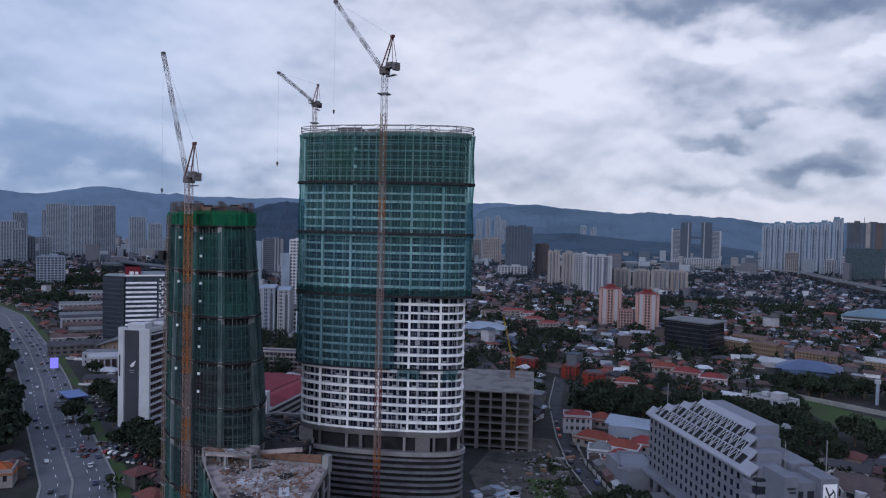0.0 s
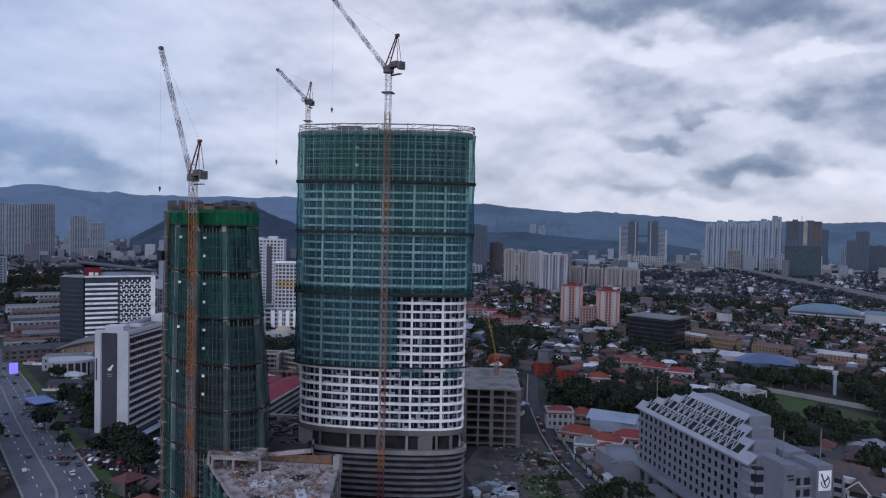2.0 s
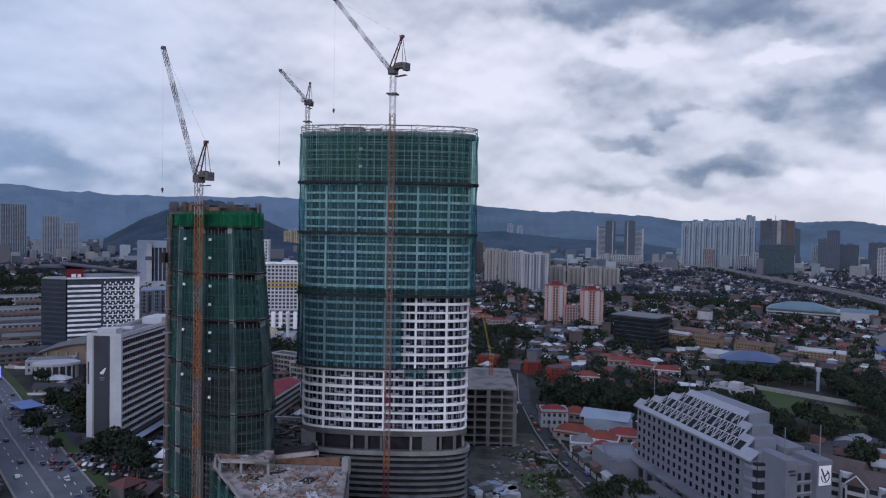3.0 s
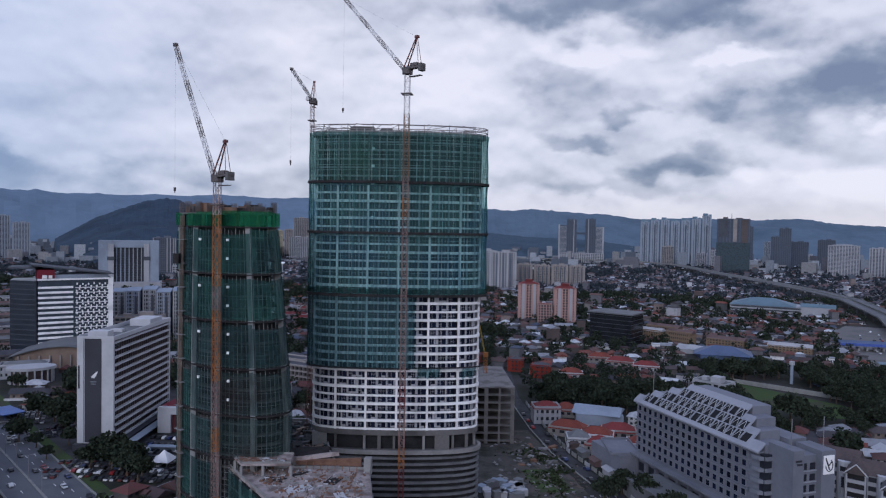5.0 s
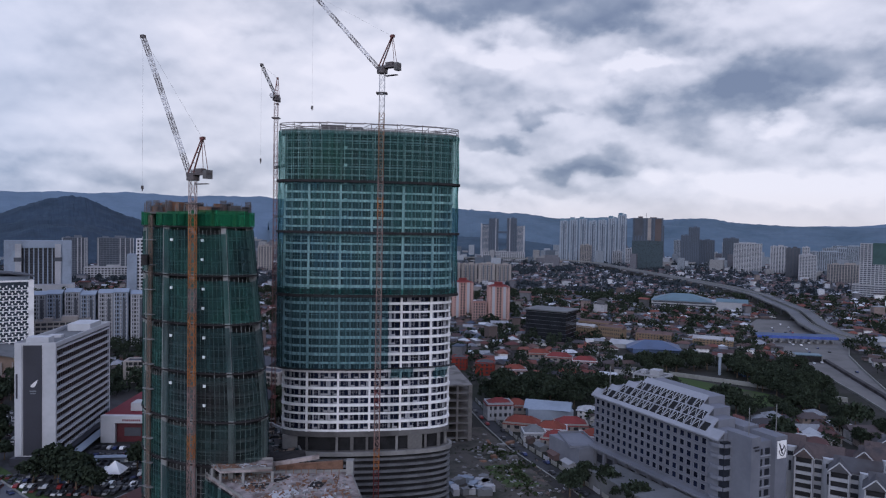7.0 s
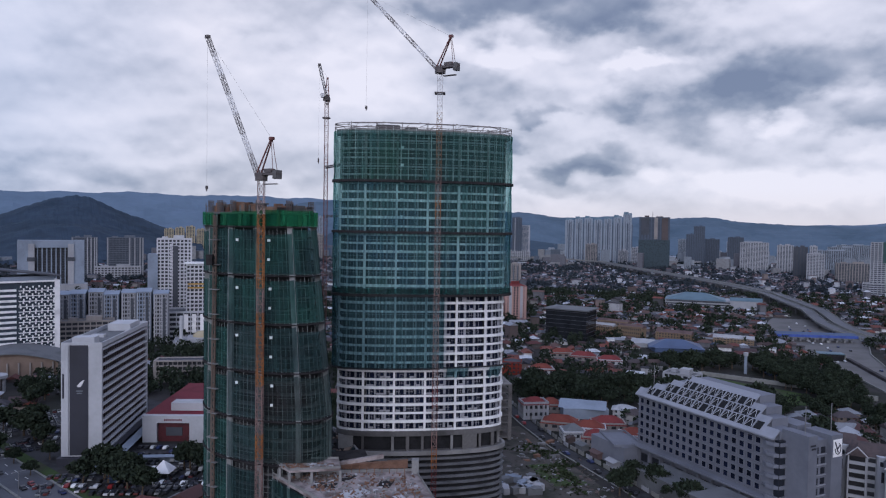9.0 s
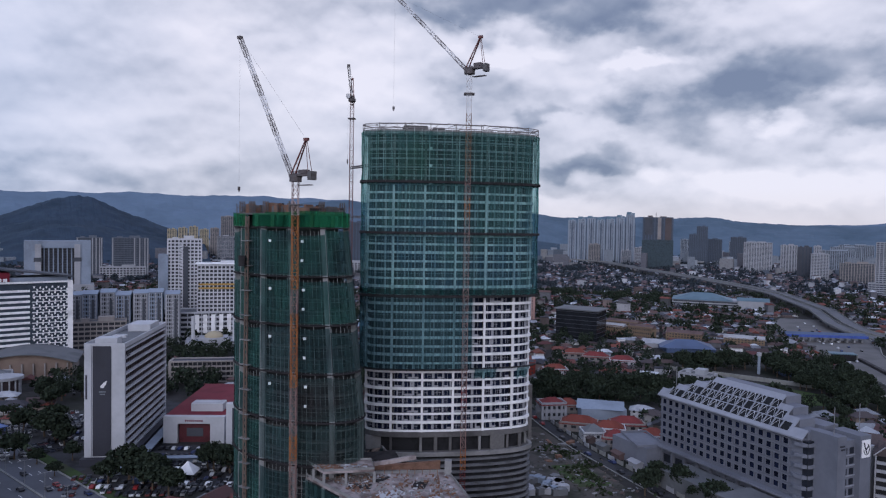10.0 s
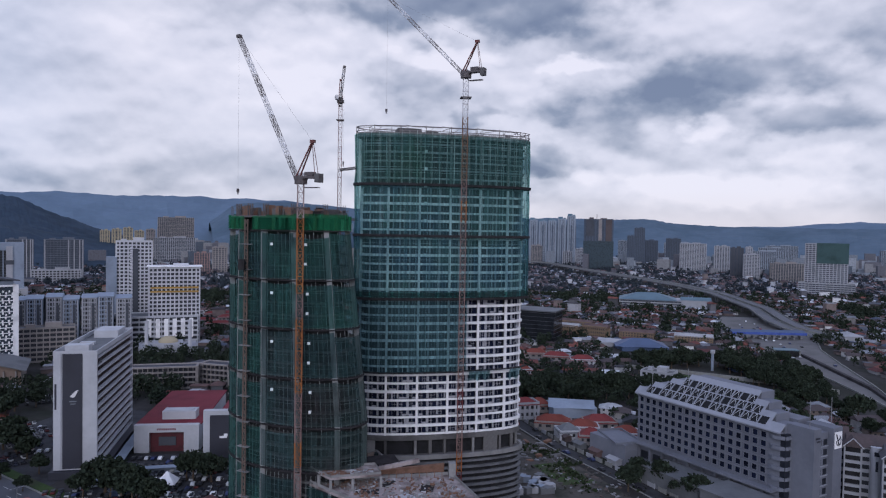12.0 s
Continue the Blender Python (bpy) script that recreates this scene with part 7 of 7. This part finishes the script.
def wooded(x, y):
    return noise.noise(Vector((x * 0.009, y * 0.006, 3.3))) + 0.5 * noise.noise(Vector((x * 0.03, y * 0.02, 7.7)))


def in_view(x, y, margin=4):
    """Whether the camera ever looks that way from its line."""
    a0 = math.degrees(math.atan2(x, y))
    a1 = math.degrees(math.atan2(x + 122, y + 17))
    return a0 > -51 - margin and a1 < 38 + margin


far_wall, far_roof, far_leaf = Shape(), Shape(), Shape()
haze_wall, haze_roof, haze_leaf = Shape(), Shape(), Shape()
# houses and trees beyond this y take colours with haze mixed in
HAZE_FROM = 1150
houses_n = trees_n = 0


def bush(x, y, h, spread, n_):
    for i in range(n_):
        a, q, v = rnd.uniform(0, 6.283), math.sqrt(rnd.random()), rnd.random()
        rr = spread * q * (1.0 - 0.55 * abs(v - 0.45))
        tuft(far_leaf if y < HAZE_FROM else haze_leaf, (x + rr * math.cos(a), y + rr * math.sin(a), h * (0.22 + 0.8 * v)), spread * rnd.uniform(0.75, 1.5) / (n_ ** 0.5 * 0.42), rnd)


def cell(x, y, near, size):
    global houses_n, trees_n
    wd = wooded(x, y)
    park = (70 < x < 235 and 405 < y < 552) or (-45 < x < 60 and 405 < y < 470)
    if park and free(x, y, 3):
        if near and trees_n < 230:
            plant(x, y, rnd.randrange(5), rnd.uniform(0.8, 1.25), rnd.uniform(0, 360))
            trees_n += 1
        else:
            bush(x, y, 10, 5.5, 120)
        if rnd.random() < 0.8 and free(x + 7, y + 6, 3):
            bush(x + 7, y + 6, rnd.uniform(7, 12), rnd.uniform(4.5, 6.5), 120)
        return
    if wd > (0.27 if y < 600 else 0.44) or rnd.random() < (0.22 if y < 600 else 0.11):
        if not free(x, y, 4):
            return
        if near and trees_n < 90:
            plant(x, y, rnd.randrange(5), rnd.uniform(0.7, 1.1), rnd.uniform(0, 360))
            trees_n += 1
        else:
            bush(x, y, rnd.uniform(7, 13), rnd.uniform(4, 7), 110 if y < 640 else 40 if y < 1200 else 14)
        return
    if rnd.random() > 0.86 or not free(x, y, 6):
        return
    turn = 20 * math.floor(3 * noise.noise(Vector((x * 0.004, y * 0.004, 1.1)))) + rnd.choice((0, 0, 90)) + rnd.uniform(-4, 4)
    if near and houses_n < 190:
        settle(x, y, rnd.randrange(6), turn)
        houses_n += 1
        if rnd.random() < 0.75:
            bush(x + rnd.uniform(-6, 6), y - rnd.uniform(7, 10), rnd.uniform(4, 8), rnd.uniform(2.2, 4.2), 60)
        return
    w, d, h = rnd.uniform(6, 12), rnd.uniform(5.5, 7.5), rnd.choice((2.3, 2.4, 2.6, 2.8, 4.6))
    if rnd.random() < 0.012:
        w, d, h = w * 1.4, d * 1.3, rnd.uniform(9, 16)
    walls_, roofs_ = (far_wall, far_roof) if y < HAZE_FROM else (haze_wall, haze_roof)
    walls_.box(x, y, 0, w, d, h, radians(turn))
    if rnd.random() < 0.4:
        walls_.box(x, y - d * 0.95, 0, w * 1.2, 0.4, 1.9, radians(turn))
    kind = rnd.random()
    if kind < 0.45:
        roofs_.gable(x, y, h, w, d, 2.2, radians(turn), 1.1)
    elif kind < 0.75:
        roofs_.hip(x, y, h, w, d, 2.3, radians(turn), 1.2)
    else:
        roofs_.box(x, y, h, w + 0.8, d + 0.8, 0.5, radians(turn))
    if rnd.random() < 0.35:
        bush(x + rnd.uniform(-10, 10), y + d * 0.8 + 2, rnd.uniform(4, 9), rnd.uniform(2.5, 4.5), 16)


def field(y0, y1, step, near):
    y = y0
    while y < y1:
        x = -1.25 * y - 150
        while x < 0.82 * y + 60:
            px, py = x + rnd.uniform(-0.33, 0.33) * step, y + rnd.uniform(-0.33, 0.33) * step
            if in_view(px, py):
                cell(px, py, near, step)
            x += step
        y += step * 0.92


field(205, 330, 17, True)
field(330, 640, 13.0, True)
field(640, 1250, 10.6, False)
field(1250, 2150, 14.5, False)
field(2150, 2900, 44, False)
haze_block = Shape()
for i in range(1500):
    a, q = radians(rnd.uniform(-56, 44)), rnd.uniform(1900, 3500)
    x, y = -60 + q * math.sin(a), q * math.cos(a)
    if free(x, y, 20):
        haze_block.box(x, y, 0, rnd.uniform(10, 40), rnd.uniform(8, 18), rnd.choice((8, 10, 14, 20, 28, 40)) * rnd.uniform(0.8, 1.2), a * -1 + rnd.uniform(-0.3, 0.3))
# haze over the far blocks is part of their facade colours
solo("distant_blocks", haze_block, palette("haze_paled_facades", ((0.20, 0.225, 0.26), (0.30, 0.325, 0.36), (0.10, 0.12, 0.15), (0.13, 0.13, 0.15), (0.24, 0.24, 0.25))), "pale low blocks of the far town", "buildings", kind="stuff")
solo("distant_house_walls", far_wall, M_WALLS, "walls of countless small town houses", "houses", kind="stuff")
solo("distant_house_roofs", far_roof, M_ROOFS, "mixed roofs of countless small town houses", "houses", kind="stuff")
# walls, roofs and trees in bluer, greyer colours that imitate haze
solo("hazy_house_walls", haze_wall, palette("hazy_house_walls", ((0.20, 0.20, 0.22), (0.50, 0.51, 0.55), (0.34, 0.35, 0.38), (0.12, 0.12, 0.14), (0.09, 0.10, 0.12), (0.20, 0.165, 0.16))), "walls of far small houses, haze put into their colours", "houses", kind="stuff")
solo("hazy_house_roofs", haze_roof, palette("hazy_house_roofs", ((0.085, 0.075, 0.088), (0.125, 0.080, 0.082), (0.075, 0.080, 0.098), (0.17, 0.18, 0.21), (0.135, 0.085, 0.083), (0.065, 0.070, 0.088), (0.36, 0.38, 0.43), (0.11, 0.078, 0.084))), "roofs of far small houses, haze put into their colours", "houses", kind="stuff")
solo("hazy_trees", haze_leaf, material("hazy_tree_green", (0.036, 0.046, 0.056), 0.95, vary=0.25, scale=0.05, fine=0.5, second=(0.030, 0.038, 0.048), per_island=0.3), "far trees coloured blue-green to stand for haze", "trees", kind="stuff")
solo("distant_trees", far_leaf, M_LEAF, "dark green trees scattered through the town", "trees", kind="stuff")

# tall trees beside the main road and under the tower
for i in range(30):
    p, d = along(MAIN, 0.16 + 0.012 * i)
    off = 19 + rnd.uniform(0, 16)
    x, y = p.x - d.y * off, p.y + d.x * off
    if rnd.random() < 0.9:
        plant(x, y, 1 + i % 2, rnd.uniform(0.9, 1.25), rnd.uniform(0, 360))
for i in range(16):
    x, y = -283 - i * 4.2 + rnd.uniform(-3, 3), 236 + i * 3.6 + rnd.uniform(-6, 3)
    plant(x, y, (2, 4, 1)[i % 3], rnd.uniform(1.4, 1.8), rnd.uniform(0, 360))
house_row("roadside house with an orange roof", -262, 214, 38, 22, 12, 5, 1, 5, M_BEIGE, material("bright_orange_tiles", (0.29, 0.082, 0.03), 0.8, vary=0.3, scale=0.15), 4, True, name="house")
for x, y, s in ((-89, 226, 1.0), (-84, 224, 0.8), (-300, 296, 1.0), (-286, 290, 0.9), (-270, 276, 0.8), (-205, 286, 1.1), (-222, 263, 1.0), (-216, 264, 1.1), (-196, 281, 1.1), (-243, 268, 0.9), (-236, 272, 1.1), (-228, 268, 1.1), (-232, 267, 1.0), (-225, 272, 0.9), (-208, 287, 0.9), (-200, 290, 0.9), (-296, 322, 1.0), (-306, 330, 1.1), (-288, 316, 0.9), (-12, 280, 0.9), (-4, 272, 1.0), (-20, 268, 0.8), (2, 285, 0.7), (-320, 335, 1.1), (-310, 345, 1.0), (10, 250, 1.0), (4, 256, 0.9), (-1, 262, 0.9)):
    plant(x, y, rnd.randrange(5), s, rnd.uniform(0, 360))


def make_car(paint, label):
    c = thing("car", label, "car", pose(0, 0, -500), "cars on the roads and car parks")
    prof = ((-2.2, 0.35), (2.2, 0.35), (2.25, 0.75), (1.2, 0.92), (0.55, 1.42), (-1.2, 1.45), (-2.0, 0.98), (-2.25, 0.85))
    b = Shape()
    n_ = len(prof)
    for k in range(n_):
        (x0, z0), (x1, z1) = prof[k], prof[(k + 1) % n_]
        b.poly(((x0, -0.87, z0), (x1, -0.87, z1), (x1, 0.87, z1), (x0, 0.87, z0)))
    b.poly([(x, -0.87, z) for x, z in prof][::-1])
    b.poly([(x, 0.87, z) for x, z in prof])
    part("body", b, paint, c)
    part("glazing", Shape().hexa([(1.0, -0.8, 0.98), (1.16, 0.8, 0.98), (0.6, 0.8, 1.40), (0.5, -0.8, 1.40), (1.1, -0.8, 1.0), (1.22, 0.8, 1.0), (0.66, 0.8, 1.43), (0.56, -0.8, 1.43)]).box(-0.35, 0, 0.98, 1.9, 1.78, 0.36), M_GLASS_J, c)
    for x in (-1.35, 1.4):
        for y in (-0.8, 0.8):
            w = Shape()
            r8 = [(0.33 * math.cos(i * 0.785), 0.33 * math.sin(i * 0.785)) for i in range(8)]
            for i in range(8):
                (a, b_), (c_, d_) = r8[i], r8[(i + 1) % 8]
                w.poly(((a, -0.12, b_), (c_, -0.12, d_), (c_, 0.12, d_), (a, 0.12, b_)))
            w.poly([(a, -0.12, b_) for a, b_ in r8][::-1])
            w.poly([(a, 0.12, b_) for a, b_ in r8])
            part("wheel", w, M_LEDGE, c, m=pose(x, y, 0.33))
    return c


CARS = [make_car(material("car_paint", col_, 0.3, vary=0.05), "%s hatchback car with dark windows" % nm) for nm, col_ in (("white", (0.75, 0.75, 0.75)), ("silver", (0.42, 0.43, 0.45)), ("black", (0.02, 0.02, 0.024)), ("dark red", (0.20, 0.02, 0.02)), ("navy blue", (0.02, 0.03, 0.09)))]
parked = [False] * 5


def park(x, y, turn, z=0.1):
    i = rnd.choice((0, 0, 1, 1, 1, 2, 2, 2, 2, 2, 4, 4, 4, 3))
    m = pose(x, y, z, 0, 0, turn)
    if parked[i]:
        copy_thing(CARS[i], m)
    else:
        parked[i] = True
        CARS[i].matrix_basis = m


for off in (-11, -6.4, -2.4, 5.2, 9.5):
    ln = beside(MAIN, off)
    t = 0.06
    while t < 0.6:
        p, d = along(ln, t)
        park(p.x, p.y, math.degrees(math.atan2(d.y, d.x)) + (0 if off > 0 else 180))
        t += rnd.uniform(0.014, 0.07)
for r in range(10):
    for i in range(22):
        x, y = -247 + i * 3.0 + r * 0.5, 264 + r * 5.6
        if rnd.random() < 0.66 and (r % 3 != 2 or i % 7 == 0) and all(math.hypot(x - tx, y - ty) > 3.2 for tx, ty in ((-205, 286), (-222, 263), (-216, 264), (-196, 281), (-243, 268), (-236, 272), (-228, 268), (-232, 267), (-225, 272), (-208, 287), (-200, 290))):
            park(x, y, 90 + rnd.uniform(-4, 4))
for i in range(12):
    p, d = along(beside(STREET, 2.2 if i % 4 else -2.3), 0.08 + i * 0.045)
    park(p.x, p.y, math.degrees(math.atan2(d.y, d.x)))
for r in range(6):
    for i in range(9):
        if rnd.random() < 0.6:
            park(-300 + i * 3.2 - r * 1.5, 322 + r * 11 + i * 1.0, 100)
for i in range(26):
    p, d = along(beside(HIGHWAY, rnd.choice((-12, -5, 6, 13))), rnd.uniform(0.3, 0.95))
    park(p.x, p.y, math.degrees(math.atan2(d.y, d.x)))

# ---- street furniture and small sheds ----
sgn = thing("sign_gantry", "grey cantilever road sign gantry", "sign", pose(-305, 308, 0, 0, 0, 215))
part("post", Shape().box(0, 0, 0, 0.6, 0.6, 8), M_STEEL, sgn)
ga = Shape()
lattice(ga, (0, 0, 7.2), (16, 0, 7.2), 1.1, 1.6, 0.16)
part("arm", ga, M_STEEL, sgn)
part("sign_panel", Shape().box(11, -0.8, 6.2, 7, 0.15, 2.4), M_GREYD, sgn)
bd = thing("billboard", "lit violet-blue billboard screen on a post", "billboard", pose(-408, 386, 0, 0, 0, 45))
part("post", Shape().box(0, 0, 0, 0.8, 0.8, 4), M_STEEL, bd)
M_SCREEN = bpy.data.materials.new("lit_screen")
M_SCREEN.use_nodes = True
sb = M_SCREEN.node_tree.nodes["Principled BSDF"]
sb.inputs["Base Color"].default_value, sb.inputs["Emission Color"].default_value, sb.inputs["Emission Strength"].default_value = (0.1, 0.08, 0.3, 1), (0.24, 0.21, 0.85, 1), 1.0
part("screen", Shape().box(0, -0.3, 4, 5.2, 0.4, 7.4), M_SCREEN, bd, "glowing violet-blue screen")
part("screen_frame", Shape().box(0, 0.05, 3.7, 5.7, 0.3, 7.9), M_CRDARK, bd)
solo("shelter", Shape().hexa([(-352, 336, 3), (-334, 326, 3), (-328, 336, 3), (-346, 346, 3), (-352, 336, 3.4), (-334, 326, 3.4), (-328, 336, 3.4), (-346, 346, 3.4)]).box(-350, 337, 0, 0.4, 0.4, 3).box(-334, 328, 0, 0.4, 0.4, 3).box(-330, 336, 0, 0.4, 0.4, 3).box(-345, 344, 0, 0.4, 0.4, 3), material("bright_blue_sheet", (0.06, 0.115, 0.30), 0.5, vary=0.2, scale=0.2), "long shelter with a blue sheet roof", "shelter")
for x, y, w, d, yaw, m_ in ((-226, 272, 16, 4, 0.5, M_ROOFB), (-238, 283, 26, 3, 0.55, M_BLUEG), (-220, 296, 22, 4, 0.15, M_BLUEG)):
    solo("shelter", Shape().box(x, y, 2.8, w, d, 0.25, yaw).box(x, y, 0, w * 0.9, 0.25, 2.8, yaw), m_, "narrow walkway shelter with a metal roof", "shelter")
tent = thing("tent", "white peaked tent on four poles", "tent", pose(-213, 277, 0))
part("canopy", Shape().hip(0, 0, 3, 7, 7, 4.5), M_WHITE, tent)
for x, y in ((-3, -3), (3, -3), (3, 3), (-3, 3)):
    part("pole", Shape().beam((x, y, 0), (x, y, 3.05), 0.15), M_STEEL, tent)
for i in range(16):
    x, y = -62 + rnd.uniform(-9, 9), 275 + rnd.uniform(-8, 8)
    solo("site_shed", Shape().box(x, y, 0, rnd.uniform(3, 7), 2.6, 2.6, rnd.uniform(0, 3)).box(x, y, 2.62, 3.5, 3.2, 0.15, rnd.uniform(0, 3)), rnd.choice((M_PALE, M_ROOFG, M_BLUEG)), "small site hut with a sheet roof", "shed", group="site huts")
for i in range(70):
    x, y = -50 + rnd.uniform(-20, 16), 292 + rnd.uniform(-26, 60)
    if free(x + 0.0, y, -30) and math.hypot(x + 20, y - 280) > 14:
        solo("rubble_mound", Shape().hip(x, y, 0.02, rnd.uniform(0.8, 2.6), rnd.uniform(0.6, 1.6), rnd.uniform(0.2, 0.8), rnd.uniform(0, 3), 0.1), rnd.choice((M_CONC, M_CONC_D, M_DIRT, M_DIRT)), "low heap of rubble on the dirt", "rubble", group="rubble heaps")
wst = Shape()
for i in range(420):
    q = rnd.random()
    x, y = -24 - 26 * q + rnd.gauss(0, 9), 262 + 78 * q + rnd.gauss(0, 8)
    p0, d0 = along(STREET, 0.03 + 0.42 * q)
    if x > p0.x - 7 or x < -80:
        continue
    wst.box(x, y, 0.03, rnd.uniform(0.3, 2.4), rnd.uniform(0.2, 1.2), rnd.uniform(0.06, 0.5), rnd.uniform(0, 3.1))
solo("building_waste", wst, palette("mixed_waste", ((0.09, 0.082, 0.078), (0.20, 0.20, 0.21), (0.06, 0.055, 0.05), (0.12, 0.09, 0.08), (0.07, 0.07, 0.068), (0.05, 0.045, 0.042), (0.055, 0.05, 0.048), (0.28, 0.28, 0.30))), "boards, sheets and rubble strewn over the dirt lot", "rubble", kind="stuff")
weeds = Shape()
for i in range(900):
    q = rnd.random()
    x, y = -27 - 22 * q + rnd.gauss(0, 7), 268 + 70 * q + rnd.gauss(0, 6)
    p0, d0 = along(STREET, 0.03 + 0.42 * q)
    if x > p0.x - 5 or noise.noise(Vector((x * 0.06, y * 0.06, 2.0))) < 0.0:
        continue
    tuft(weeds, (x, y, 0.4), rnd.uniform(0.8, 2.0), rnd)
solo("weeds", weeds, material("lot_weeds", (0.028, 0.039, 0.019), 0.95, vary=0.35, scale=0.3, per_island=0.4), "patches of weeds and low scrub on the dirt lot", "plants", kind="stuff")
fence = thing("boundary_wall", "pale low boundary wall along the side street", "wall")
for i in range(26):
    p0, d0 = along(beside(STREET, -4.6), 0.06 + i * 0.024)
    part("wall_panel", Shape().box(p0.x, p0.y, 0, 4.6, 0.25, 1.9, math.atan2(d0.y, d0.x)).box(p0.x - d0.x * 2.4, p0.y - d0.y * 2.4, 0, 0.4, 0.4, 2.2, math.atan2(d0.y, d0.x)), M_KERB if i % 3 else M_PALE, fence)
for i in range(7):
    p0, d0 = along(beside(STREET, -9.5), 0.10 + i * 0.045)
    solo("stall", Shape().box(p0.x, p0.y, 0, 6.0, 4.0, 2.6, math.atan2(d0.y, d0.x)).gable(p0.x, p0.y, 2.65, 6.4, 4.4, 1.0, math.atan2(d0.y, d0.x), 0.5), (M_TERR, M_ROOFG, M_TILEB, M_PALE)[i % 4], "small roadside stall under a sheet roof", "stall", group="roadside stalls")
# the many cars further off in yards and lots
lot = Shape()
for cx, cy, nx, ny, turn in ((-318, 352, 16, 7, 0.6), (-300, 316, 12, 4, 0.7), (-215, 300, 20, 4, 0.05), (-212, 272, 18, 4, 0.1), (-250, 270, 8, 4, 0.3), (-345, 430, 14, 5, 0.5)):
    for a in range(nx):
        for b in range(ny):
            if rnd.random() < 0.72:
                u, v = (a - nx / 2) * 2.8 + rnd.uniform(-0.3, 0.3), (b - ny / 2) * (5.4 if b % 2 else 6.6)
                x, y = cx + u * math.cos(turn) - v * math.sin(turn), cy + u * math.sin(turn) + v * math.cos(turn)
                if free(x, y, -32.0 if cx > -260 else -34.0):
                    yaw = turn + math.pi / 2 + rnd.uniform(-0.06, 0.06)
                    lot.box(x, y, 0.3, 4.2, 1.7, 0.65, yaw)
                    lot.box(x - 0.2 * math.cos(yaw), y - 0.2 * math.sin(yaw), 0.95, 2.3, 1.5, 0.5, yaw, slot=1)
solo("parked_cars", lot, (palette("mixed_car_paint", ((0.60, 0.60, 0.61), (0.03, 0.03, 0.035), (0.30, 0.31, 0.33), (0.05, 0.055, 0.08), (0.45, 0.46, 0.47), (0.02, 0.02, 0.022), (0.12, 0.03, 0.03)), 0.35), M_GLASS_J), "rows of small cars in the yards", "cars", kind="stuff")
for i in range(14):
    x, y = -50 + rnd.uniform(-10, 12), 318 + rnd.uniform(-14, 22)
    solo("material_stack", Shape().box(x, y, 0, rnd.uniform(2, 6), rnd.uniform(1, 2.5), rnd.uniform(0.5, 1.4), rnd.uniform(0, 3)), rnd.choice((M_CONC, M_CONC_D, M_TAN)), "low stack of building materials", "materials", group="stacks in the lot")
for i in range(24):
    p, d = along(MAIN, 0.12 + i * 0.02)
    lm = thing("street_lamp", "grey double-armed street lamp", "street lamp", pose(p.x - d.y * 2, p.y + d.x * 2, 0.3, 0, 0, math.degrees(math.atan2(d.y, d.x))), "street lamps on the median")
    part("pole", Shape().beam((0, 0, 0), (0, 0, 10), 0.18), M_STEEL, lm)
    part("arm", Shape().beam((0, -2, 10.2), (0, 2, 10.2), 0.12), M_STEEL, lm)
    part("lamp_head", Shape().box(0, -2.2, 10.1, 0.3, 0.8, 0.15), M_PALE, lm)
    part("lamp_head", Shape().box(0, 2.2, 10.1, 0.3, 0.8, 0.15), M_PALE, lm)
